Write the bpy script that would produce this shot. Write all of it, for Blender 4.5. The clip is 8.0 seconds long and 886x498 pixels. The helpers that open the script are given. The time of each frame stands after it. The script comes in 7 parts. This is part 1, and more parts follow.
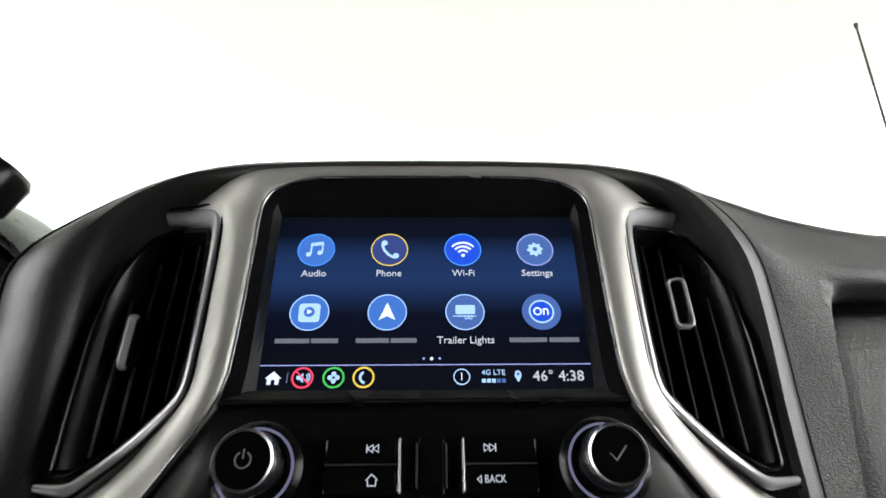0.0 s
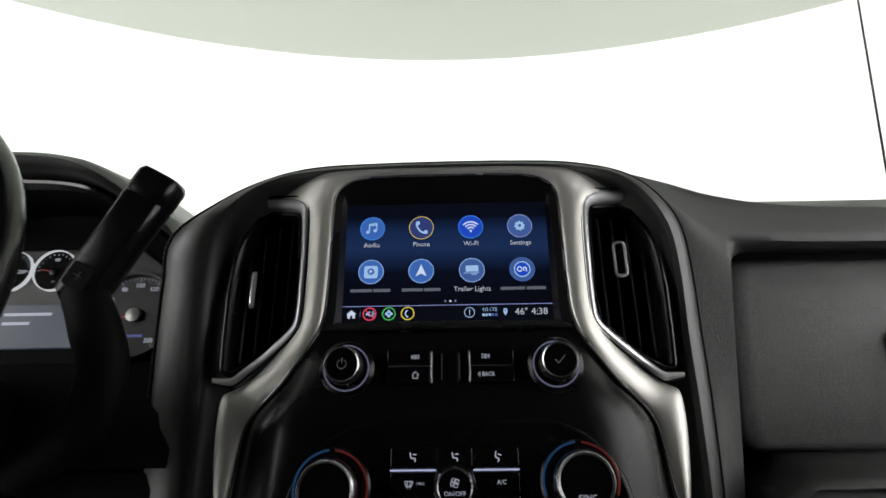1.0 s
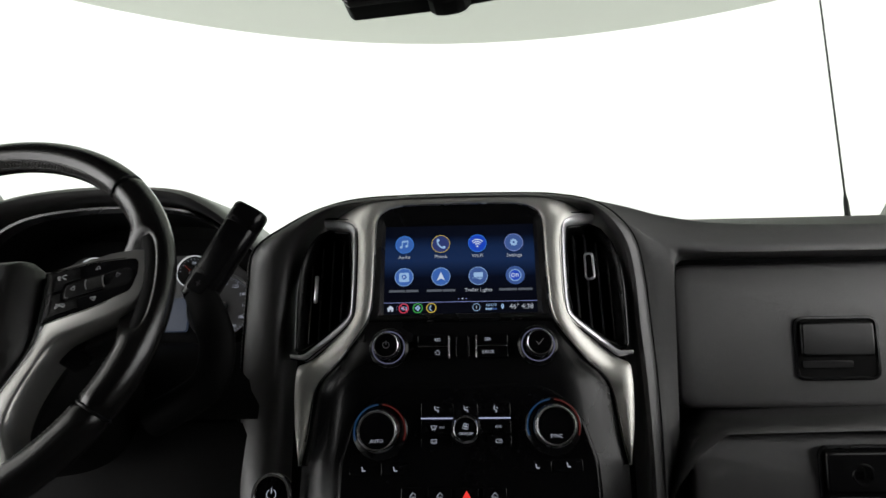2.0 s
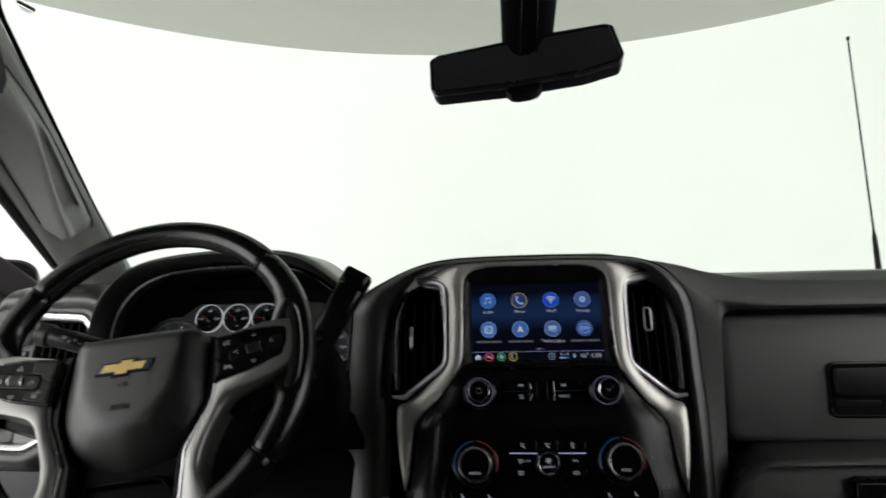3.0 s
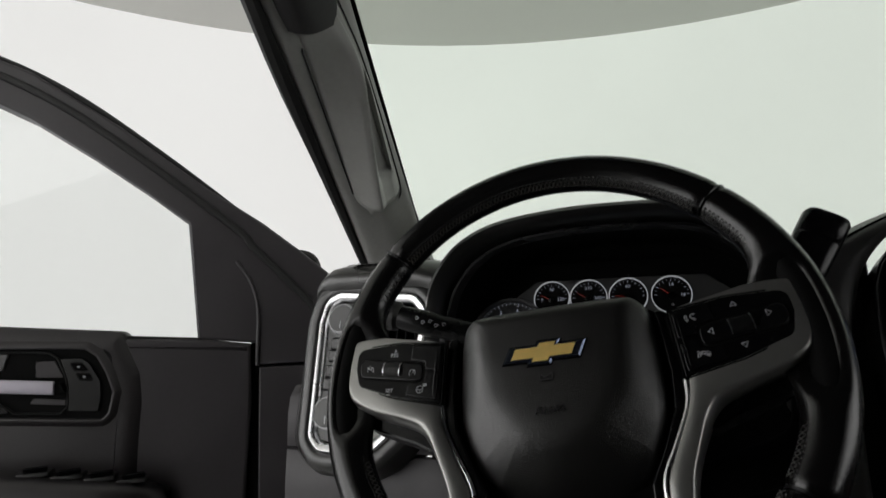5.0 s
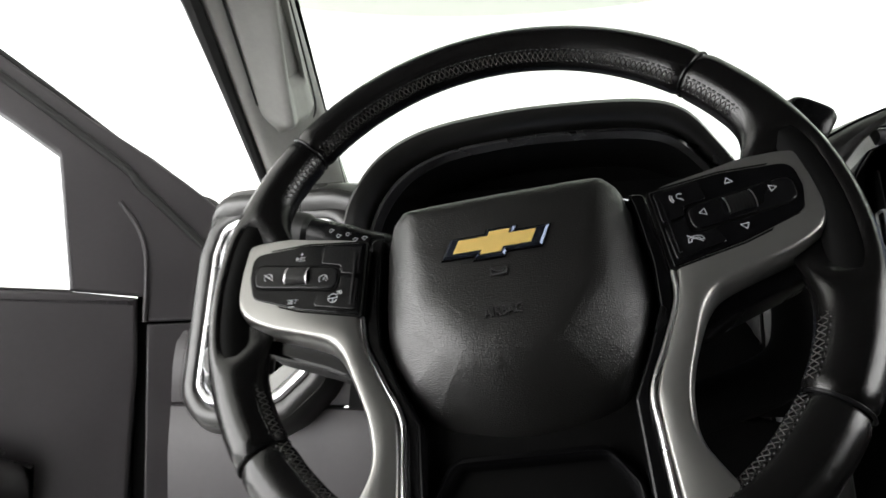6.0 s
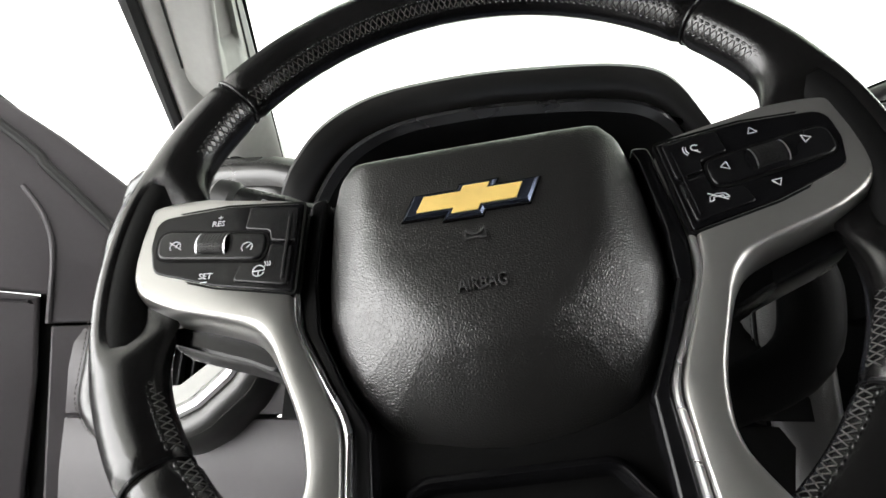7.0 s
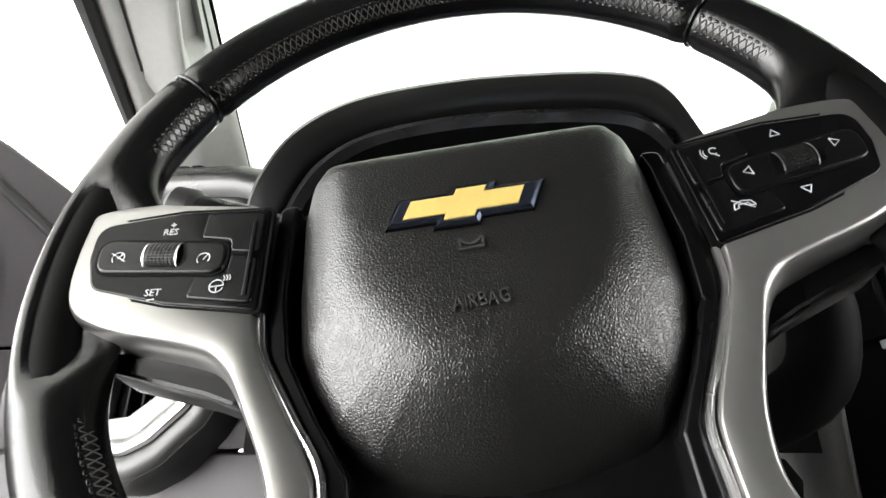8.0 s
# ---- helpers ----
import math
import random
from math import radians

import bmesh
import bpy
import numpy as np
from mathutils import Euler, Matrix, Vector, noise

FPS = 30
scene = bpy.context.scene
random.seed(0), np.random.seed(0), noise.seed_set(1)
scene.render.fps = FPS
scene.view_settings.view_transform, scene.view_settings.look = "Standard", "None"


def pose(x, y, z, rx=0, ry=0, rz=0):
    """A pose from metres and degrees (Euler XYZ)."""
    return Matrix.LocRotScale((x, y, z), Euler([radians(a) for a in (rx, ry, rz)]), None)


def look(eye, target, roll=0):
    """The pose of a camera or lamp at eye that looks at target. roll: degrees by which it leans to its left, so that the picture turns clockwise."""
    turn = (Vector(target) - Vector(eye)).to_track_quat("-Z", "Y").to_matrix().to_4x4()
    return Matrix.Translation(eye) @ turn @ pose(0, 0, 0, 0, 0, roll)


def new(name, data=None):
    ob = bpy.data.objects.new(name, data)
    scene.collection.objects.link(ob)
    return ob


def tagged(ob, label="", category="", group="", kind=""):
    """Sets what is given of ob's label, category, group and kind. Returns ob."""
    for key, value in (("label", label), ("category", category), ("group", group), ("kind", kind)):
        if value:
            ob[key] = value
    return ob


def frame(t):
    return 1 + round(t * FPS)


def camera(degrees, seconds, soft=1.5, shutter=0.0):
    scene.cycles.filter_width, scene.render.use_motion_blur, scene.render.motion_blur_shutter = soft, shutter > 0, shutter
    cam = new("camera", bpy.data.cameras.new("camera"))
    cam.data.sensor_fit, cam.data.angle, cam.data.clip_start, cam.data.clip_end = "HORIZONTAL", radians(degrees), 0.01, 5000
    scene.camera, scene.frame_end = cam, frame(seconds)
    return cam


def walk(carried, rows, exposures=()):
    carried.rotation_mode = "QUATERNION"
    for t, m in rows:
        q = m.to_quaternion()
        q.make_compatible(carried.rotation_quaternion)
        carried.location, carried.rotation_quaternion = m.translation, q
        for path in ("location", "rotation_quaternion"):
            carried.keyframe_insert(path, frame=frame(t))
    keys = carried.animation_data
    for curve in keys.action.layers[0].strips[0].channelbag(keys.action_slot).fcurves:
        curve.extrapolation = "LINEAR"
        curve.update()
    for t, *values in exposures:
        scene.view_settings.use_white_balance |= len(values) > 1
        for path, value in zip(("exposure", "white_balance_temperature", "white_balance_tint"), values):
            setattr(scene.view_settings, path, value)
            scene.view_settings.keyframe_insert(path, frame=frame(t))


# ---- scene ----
cam = camera(73.7, 8.0, shutter=0.28)
PATH = [
    (0, (0.001, -0.321, 1.296), (0.051, 1.587, 1.893), -0.5),
    (0.5, (0.004, -0.406, 1.304), (0.005, 1.553, 1.707), -0.8),
    (1, (0.01, -0.496, 1.306), (-0.041, 1.482, 1.595), -0.9),
    (1.2, (0.011, -0.533, 1.313), (-0.054, 1.45, 1.569), -1.1),
    (2.3, (0.016, -0.729, 1.329), (-0.089, 1.258, 1.532), -1.0),
    (2.5, (0.006, -0.76, 1.342), (-0.101, 1.227, 1.543), -1.1),
    (3, (-0.056, -0.809, 1.39), (-0.222, 1.174, 1.59), -1.2),
    (3.5, (-0.151, -0.815, 1.426), (-0.67, 1.104, 1.641), -1.5),
    (4, (-0.236, -0.756, 1.439), (-1.0, 1.077, 1.675), -1.8),
    (4.5, (-0.307, -0.697, 1.413), (-1.099, 1.124, 1.654), -1.9),
    (4.7, (-0.327, -0.668, 1.393), (-1.118, 1.153, 1.635), -1.8),
    (5.8, (-0.4, -0.553, 1.303), (-0.956, 1.359, 1.481), -1.6),
    (6, (-0.401, -0.527, 1.3), (-0.909, 1.399, 1.477), -1.6),
    (6.5, (-0.416, -0.483, 1.287), (-0.81, 1.468, 1.482), -1.4),
    (7, (-0.428, -0.453, 1.282), (-0.755, 1.509, 1.496), -1.3),
    (7.5, (-0.438, -0.429, 1.284), (-0.691, 1.539, 1.533), -1.3),
    (8, (-0.442, -0.418, 1.282), (-0.666, 1.548, 1.57), -1.3),
]
walk(cam, [(t, look(eye, target, roll)) for t, eye, target, roll in PATH],
     exposures=[(0, 1.75), (1.0, 1.0), (2.3, 0.85), (2.6, 0.8), (2.9, 0.55), (3.2, 0.2), (3.5, -0.15), (4.7, -0.25), (5.8, 1.25), (6.5, 1.9), (8.0, 2.5)])
# ---------------------------------------------------------------- world and light
world = bpy.data.worlds.new("world")
scene.world = world
world.use_nodes = True
world.node_tree.nodes["Background"].inputs[0].default_value = (0.9, 0.95, 1.0, 1)
world.node_tree.nodes["Background"].inputs[1].default_value = 0.03

# ---------------------------------------------------------------- materials


def material(name, color, rough=0.5, metal=0.0, grain=0.0, depth=0.0, var=0.12, coat=0.0, cells=False, spec=0.5, stain=9.0, rvar=0.08):
    """A surface with fine relief at grain bumps a metre and a slow change of tone and gloss."""
    m = bpy.data.materials.new(name)
    m.use_nodes = True
    nt = m.node_tree
    b = nt.nodes["Principled BSDF"]
    b.inputs["Roughness"].default_value = rough
    b.inputs["Metallic"].default_value = metal
    b.inputs["Coat Weight"].default_value = coat
    b.inputs["Coat Roughness"].default_value = 0.08
    b.inputs["Specular IOR Level"].default_value = spec
    co = nt.nodes.new("ShaderNodeTexCoord")
    slow = nt.nodes.new("ShaderNodeTexNoise")
    slow.inputs["Scale"].default_value = stain
    slow.inputs["Detail"].default_value = 5
    nt.links.new(co.outputs["Object"], slow.inputs["Vector"])
    fine = nt.nodes.new("ShaderNodeTexNoise")
    fine.inputs["Scale"].default_value = 140
    fine.inputs["Detail"].default_value = 3
    nt.links.new(co.outputs["Object"], fine.inputs["Vector"])
    mixn = nt.nodes.new("ShaderNodeMath")
    mixn.operation = "MULTIPLY_ADD"
    mixn.inputs[1].default_value = 0.35
    nt.links.new(fine.outputs["Fac"], mixn.inputs[0])
    sl = nt.nodes.new("ShaderNodeMath")
    sl.operation = "MULTIPLY"
    sl.inputs[1].default_value = 0.65
    nt.links.new(slow.outputs["Fac"], sl.inputs[0])
    nt.links.new(sl.outputs[0], mixn.inputs[2])
    ramp = nt.nodes.new("ShaderNodeMapRange")
    ramp.inputs["From Min"].default_value = 0.3
    ramp.inputs["From Max"].default_value = 0.7
    ramp.inputs["To Min"].default_value = 1 - var
    ramp.inputs["To Max"].default_value = 1 + var
    nt.links.new(mixn.outputs[0], ramp.inputs["Value"])
    scale = nt.nodes.new("ShaderNodeVectorMath")
    scale.operation = "SCALE"
    scale.inputs[0].default_value = color
    nt.links.new(ramp.outputs[0], scale.inputs["Scale"])
    nt.links.new(scale.outputs[0], b.inputs["Base Color"])
    rr = nt.nodes.new("ShaderNodeMapRange")
    rr.inputs["From Min"].default_value = 0.3
    rr.inputs["From Max"].default_value = 0.7
    rr.inputs["To Min"].default_value = max(0.02, rough - rvar)
    rr.inputs["To Max"].default_value = rough + rvar
    nt.links.new(slow.outputs["Fac"], rr.inputs["Value"])
    nt.links.new(rr.outputs[0], b.inputs["Roughness"])
    if depth:
        if cells:
            t = nt.nodes.new("ShaderNodeTexVoronoi")
            t.feature = "DISTANCE_TO_EDGE"
            t.inputs["Scale"].default_value = grain
            lim = nt.nodes.new("ShaderNodeMapRange")
            lim.interpolation_type = "SMOOTHSTEP"
            lim.inputs["From Max"].default_value = 0.32
            nt.links.new(t.outputs["Distance"], lim.inputs["Value"])
            out = lim.outputs[0]
        else:
            t = nt.nodes.new("ShaderNodeTexNoise")
            t.inputs["Scale"].default_value = grain
            t.inputs["Detail"].default_value = 4
            out = t.outputs["Fac"]
        nt.links.new(co.outputs["Object"], t.inputs["Vector"])
        bump = nt.nodes.new("ShaderNodeBump")
        bump.inputs["Strength"].default_value = 1.0
        bump.inputs["Distance"].default_value = depth
        nt.links.new(out, bump.inputs["Height"])
        nt.links.new(bump.outputs[0], b.inputs["Normal"])
    return m


def glowing(name, color, strength, rough=0.3):
    m = bpy.data.materials.new(name)
    m.use_nodes = True
    b = m.node_tree.nodes["Principled BSDF"]
    b.inputs["Base Color"].default_value = (0.01, 0.01, 0.012, 1)
    b.inputs["Roughness"].default_value = rough
    b.inputs["Emission Color"].default_value = (*color, 1)
    b.inputs["Emission Strength"].default_value = strength
    return m


def glass(name, tint, gloss=0.03):
    """A thin pane: clear with a tint, with the reflection of a glass surface."""
    m = bpy.data.materials.new(name)
    m.use_nodes = True
    nt = m.node_tree
    nt.nodes.remove(nt.nodes["Principled BSDF"])
    clear = nt.nodes.new("ShaderNodeBsdfTransparent")
    clear.inputs[0].default_value = (*tint, 1)
    shine = nt.nodes.new("ShaderNodeBsdfGlossy")
    shine.inputs["Roughness"].default_value = 0.02
    mix = nt.nodes.new("ShaderNodeMixShader")
    mix.inputs[0].default_value = gloss
    nt.links.new(clear.outputs[0], mix.inputs[1])
    nt.links.new(shine.outputs[0], mix.inputs[2])
    nt.links.new(mix.outputs[0], nt.nodes["Material Output"].inputs[0])
    return m


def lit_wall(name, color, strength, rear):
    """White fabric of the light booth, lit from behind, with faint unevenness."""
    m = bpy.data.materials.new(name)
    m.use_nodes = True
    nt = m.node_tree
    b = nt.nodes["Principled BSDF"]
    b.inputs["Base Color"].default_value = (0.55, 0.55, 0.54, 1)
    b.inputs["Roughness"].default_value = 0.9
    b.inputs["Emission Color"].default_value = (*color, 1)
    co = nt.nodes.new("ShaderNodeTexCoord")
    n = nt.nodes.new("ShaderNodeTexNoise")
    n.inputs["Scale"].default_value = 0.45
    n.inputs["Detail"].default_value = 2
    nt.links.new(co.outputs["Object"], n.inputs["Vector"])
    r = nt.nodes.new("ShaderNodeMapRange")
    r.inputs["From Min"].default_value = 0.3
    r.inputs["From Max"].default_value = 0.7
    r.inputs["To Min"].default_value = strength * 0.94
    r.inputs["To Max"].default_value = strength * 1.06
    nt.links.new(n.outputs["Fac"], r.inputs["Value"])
    # unseen wall beside and behind the car, boosted to brighten the cab
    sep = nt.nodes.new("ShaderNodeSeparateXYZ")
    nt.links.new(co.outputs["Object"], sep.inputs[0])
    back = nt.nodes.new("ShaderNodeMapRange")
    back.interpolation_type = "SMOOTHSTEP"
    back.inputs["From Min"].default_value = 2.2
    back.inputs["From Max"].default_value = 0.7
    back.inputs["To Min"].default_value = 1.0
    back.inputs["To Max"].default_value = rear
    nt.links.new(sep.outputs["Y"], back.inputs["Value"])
    # the wall ahead of the driver dims a little towards the passenger side
    across = nt.nodes.new("ShaderNodeMapRange")
    across.interpolation_type = "SMOOTHSTEP"
    across.inputs["From Min"].default_value = -2.6
    across.inputs["From Max"].default_value = 0.8
    across.inputs["To Min"].default_value = 1.03
    across.inputs["To Max"].default_value = 0.85
    nt.links.new(sep.outputs["X"], across.inputs["Value"])
    dim = nt.nodes.new("ShaderNodeMath")
    dim.operation = "MULTIPLY"
    nt.links.new(r.outputs[0], dim.inputs[0])
    nt.links.new(across.outputs[0], dim.inputs[1])
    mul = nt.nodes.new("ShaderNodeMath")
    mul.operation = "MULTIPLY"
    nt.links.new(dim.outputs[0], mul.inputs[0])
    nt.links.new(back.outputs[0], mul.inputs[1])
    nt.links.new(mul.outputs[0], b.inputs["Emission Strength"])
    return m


BLACK_SOFT = material("black_soft_touch", (0.0215, 0.0205, 0.0215), 0.36, spec=1.0, grain=760, depth=0.00020, cells=True, var=0.18)
BLACK_GRAIN = material("black_grained_door_skin", (0.0215, 0.0205, 0.0215), 0.36, spec=0.9, grain=760, depth=0.00018, cells=True, var=0.15, rvar=0.04)
BLACK_LEATHER = material("black_leather", (0.024, 0.023, 0.0228), 0.40, spec=0.9, grain=560, depth=0.00008, cells=True, var=0.15, rvar=0.03)
AIRBAG_SKIN = material("grained_airbag_skin", (0.0105, 0.0102, 0.0098), 0.315, spec=0.82, grain=720, depth=0.00010, cells=True, var=0.15, rvar=0.03)
# paler than the cover, so the relief seems to catch light on its edges
EMBOSS = material("emboss_with_lit_edges", (0.060, 0.060, 0.060), 0.35, spec=0.6, var=0.1)
RIM_LEATHER = material("worn_rim_leather", (0.006, 0.0058, 0.0058), 0.18, spec=0.50, coat=0.1, grain=900, depth=0.00003, cells=True, var=0.3, rvar=0.09, stain=22)
BLACK_HARD = material("black_hard_plastic", (0.010, 0.010, 0.010), 0.38, grain=2200, depth=0.00005, var=0.12)
HOOD_SKIN = material("black_hood_plastic", (0.017, 0.0168, 0.0163), 0.33, spec=0.85, grain=1100, depth=0.00005, var=0.15)
HOOD_RIDGE = material("polished_black_plastic", (0.012, 0.012, 0.012), 0.24, spec=0.7, var=0.1)
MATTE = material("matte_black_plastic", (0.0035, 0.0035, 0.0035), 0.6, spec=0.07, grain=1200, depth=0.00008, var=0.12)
GLOSS = material("gloss_black_panel", (0.004, 0.004, 0.0045), 0.13, spec=0.16, var=0.1, rvar=0.04)
SATIN = material("satin_black_plastic", (0.005, 0.005, 0.0055), 0.24, spec=0.26, var=0.12, grain=1800, depth=0.00002)
SLAT = material("slat_plastic", (0.012, 0.012, 0.0125), 0.35, spec=0.5, var=0.1)
RUBBER = material("black_rubber", (0.008, 0.008, 0.008), 0.65, var=0.1)
SILVER = material("satin_silver_paint", (0.60, 0.59, 0.55), 0.43, metal=0.72, var=0.05, grain=4000, depth=0.00004, rvar=0.03)
# darkened copy of SILVER: the spokes' dimmer light is in its colour
SPOKE_SILVER = material("silver_paint_in_dimmer_light", (0.30, 0.297, 0.285), 0.31, metal=0.76, var=0.05, grain=4000, depth=0.00001, rvar=0.03)
CHROME = material("satin_chrome", (0.74, 0.74, 0.75), 0.27, metal=1.0, var=0.04, rvar=0.04)
# paler, half-metal copy of CHROME; bright reflections are put into its colour
STRIP_CHROME = material("satin_chrome_lit_copy", (0.86, 0.86, 0.88), 0.20, metal=0.5, var=0.03, rvar=0.03)
GREY_TRIM = material("grey_pillar_plastic", (0.30, 0.30, 0.285), 0.42, grain=1400, depth=0.00008, var=0.1)
CARPET = material("dark_grey_cloth_lining", (0.085, 0.083, 0.082), 0.95, grain=700, depth=0.0006, var=0.2, spec=0.1)
BAND_GREY = material("dark_grey_cluster_plastic", (0.055, 0.055, 0.055), 0.42, grain=2200, depth=0.00004, var=0.1)
POD_GREY = material("grey_switch_plastic", (0.10, 0.10, 0.10), 0.42, grain=2200, depth=0.00004, var=0.1)
DOOR_TRIM = material("dark_grey_door_plastic", (0.038, 0.0345, 0.0375), 0.48, grain=1200, depth=0.00009, var=0.12)
DOOR_PAD = material("black_door_padding", (0.024, 0.0215, 0.0228), 0.42, spec=0.6, grain=900, depth=0.00010, var=0.15)
HANDLE_SILVER = material("lilac_silver_paint", (0.52, 0.49, 0.56), 0.30, metal=0.35, var=0.04)
HEADLINER = material("dark_headliner_cloth", (0.03, 0.029, 0.03), 0.9, grain=900, depth=0.0006, var=0.15)
NAVY_EDGE = material("dark_blue_chrome", (0.10, 0.12, 0.17), 0.22, metal=0.9, var=0.05)
GOLD = material("gold_emblem_face", (0.90, 0.64, 0.20), 0.38, metal=0.25, grain=1600, depth=0.0002, var=0.1)
STITCH = material("grey_thread", (0.034, 0.032, 0.029), 0.8, var=0.2)
DARK_STITCH = material("dark_thread", (0.050, 0.048, 0.046), 0.8, var=0.2)
PRINT = material("white_print", (0.55, 0.56, 0.58), 0.6, var=0.05)
DIM_PRINT = material("grey_print", (0.25, 0.25, 0.26), 0.6, var=0.05)
BODY_PAINT = material("dark_body_paint", (0.02, 0.02, 0.02), 0.2, coat=0.6, var=0.05)
STUDIO_FLOOR = material("studio_floor_paint", (0.42, 0.42, 0.42), 0.4, grain=30, depth=0.001, var=0.08, stain=1.5)
STUDIO_CEILING = material("studio_ceiling_fabric", (0.54, 0.54, 0.512), 0.95, grain=60, depth=0.0005, var=0.02, stain=0.6)
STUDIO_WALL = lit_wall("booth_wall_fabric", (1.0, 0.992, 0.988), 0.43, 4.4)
SHIELD = glass("green_tinted_glass", (0.953, 0.992, 0.955), 0.012)
CLEAR = glass("side_glass", (0.97, 0.98, 0.975), 0.02)
MIRROR = material("mirror_glass", (0.75, 0.78, 0.80), 0.02, metal=1.0, var=0.01, rvar=0.01)
RED = glowing("red_lamp", (1.0, 0.05, 0.04), 0.45)
BACKLIT = glowing("blue_white_light", (0.62, 0.68, 1.0), 0.35)
RING_LIGHT = glowing("violet_light_line", (0.45, 0.46, 0.75), 0.10)
# emission on the chrome bezels replaces the bright reflection they lack
DIAL_RING = glowing("dial_ring_reflection_glow", (0.92, 0.95, 1.0), 0.28)
SYMBOL = glowing("dim_white_symbol", (0.75, 0.80, 0.95), 0.22)
BLUE_ARC = glowing("blue_arc", (0.06, 0.32, 0.9), 0.05)
RED_ARC = glowing("red_arc", (0.8, 0.08, 0.06), 0.04)
GAUGE_FACE = material("black_dial_face", (0.030, 0.030, 0.031), 0.6, var=0.1)
NEEDLE = glowing("red_needle", (0.9, 0.06, 0.03), 0.12)

# ---------------------------------------------------------------- mesh helpers
PLACE = {}


def thing(name, m, label, category, group="", kind=""):
    ob = new(name)
    ob.empty_display_size = 0.02
    ob.matrix_basis = m
    PLACE[ob] = m.copy()
    return tagged(ob, label, category, group, kind)


def solid(name, bm, mat, m=None, label="", category="", kind="structure", sharp=40):
    """One mesh object of its own at the top level."""
    ob = part(name, bm, mat, None, label, m or Matrix.Identity(4), sharp)
    return tagged(ob, label, category, "", kind)


def part(name, bm, mat, parent, label="", m=None, sharp=35, fix=True):
    """Link bm as one mesh under parent. m: its pose in the world; without it, that of the parent."""
    if fix:
        bmesh.ops.recalc_face_normals(bm, faces=bm.faces)
    me = bpy.data.meshes.new(name)
    bm.to_mesh(me)
    bm.free()
    return link(name, me, mat, parent, label, m, sharp)


def link(name, me, mat, parent, label="", m=None, sharp=35):
    if not me.materials:
        me.materials.append(mat)
    me.shade_smooth()
    me.set_sharp_from_angle(angle=radians(sharp))
    # large flat caps keep their own normal
    ends = {e.key: e.index for e in me.edges}
    for f in me.polygons:
        if len(f.vertices) > 5:
            for k in f.edge_keys:
                me.edges[ends[k]].use_edge_sharp = True
    ob = new(name, me)
    if parent is not None:
        ob.parent = parent
        base = PLACE[parent]
        m = base if m is None else m
        ob.matrix_basis = base.inverted() @ m
    else:
        ob.matrix_basis = m
    PLACE[ob] = m.copy()
    if label:
        ob["label"] = label
    return ob


def face(x, y, z, tilt=0, yaw=0, roll=0):
    """A frame whose local x runs right, y up the surface and z towards the cabin; tilt leans the top forward."""
    t = radians(tilt)
    c, s = math.cos(t), math.sin(t)
    m = Matrix(((1, 0, 0, 0), (0, s, -c, 0), (0, c, s, 0), (0, 0, 0, 1)))
    return Matrix.Translation((x, y, z)) @ Matrix.Rotation(radians(yaw), 4, "Z") @ m @ Matrix.Rotation(radians(roll), 4, "Z")


def rounded(pts, r, seg=4):
    """A closed outline with its corners filleted; r: one radius, or one a corner."""
    out, n = [], len(pts)
    for i, p in enumerate(pts):
        p, a, b = Vector(p), Vector(pts[i - 1]), Vector(pts[(i + 1) % n])
        rad = r[i] if isinstance(r, (list, tuple)) else r
        da, db = a - p, b - p
        la, lb = da.length, db.length
        if rad <= 0 or la < 1e-7 or lb < 1e-7:
            out.append(p)
            continue
        da, db = da / la, db / lb
        ang = math.acos(max(-1, min(1, da.dot(db))))
        if ang > 3.05:
            out.append(p)
            continue
        d = min(rad / math.tan(ang / 2), la * 0.48, lb * 0.48)
        p0, p1 = p + da * d, p + db * d
        for k in range(seg + 1):
            t = k / seg
            out.append(p0 * (1 - t) ** 2 + p * 2 * t * (1 - t) + p1 * t * t)
    return [(v[0], v[1]) for v in out]


def area2(pts):
    return sum(pts[i - 1][0] * p[1] - p[0] * pts[i - 1][1] for i, p in enumerate(pts))


def offset(pts, d):
    """The closed outline grown by d (shrunk: minus)."""
    sgn = 1 if area2(pts) > 0 else -1
    out, n = [], len(pts)
    for i, p in enumerate(pts):
        a, b = Vector(pts[i - 1][:2]), Vector(pts[(i + 1) % n][:2])
        p = Vector(p[:2])
        e0, e1 = p - a, b - p
        if e0.length < 1e-9 or e1.length < 1e-9:
            e0 = e1 = b - a
        e0.normalize(), e1.normalize()
        n0, n1 = Vector((e0.y, -e0.x)) * sgn, Vector((e1.y, -e1.x)) * sgn
        nn = n0 + n1
        if nn.length < 1e-6:
            nn = n0
        nn.normalize()
        k = max(0.5, nn.dot(n0))
        q = p + nn * (d / k)
        out.append((q.x, q.y))
    return out


def loft(rows, close_u=False, close_v=False, caps=False):
    """A skin over rows of points. close_u: each row is a ring; close_v: the last row joins the first."""
    bm = bmesh.new()
    vs = [[bm.verts.new(p) for p in row] for row in rows]
    nv, nu = len(vs), len(vs[0])
    for j in range(nv if close_v else nv - 1):
        for i in range(nu if close_u else nu - 1):
            q = [vs[j][i], vs[j][(i + 1) % nu], vs[(j + 1) % nv][(i + 1) % nu], vs[(j + 1) % nv][i]]
            try:
                bm.faces.new(q)
            except ValueError:
                pass
    if caps:
        for row in (vs[0], vs[-1]):
            try:
                bm.faces.new(row)
            except ValueError:
                pass
    return bm


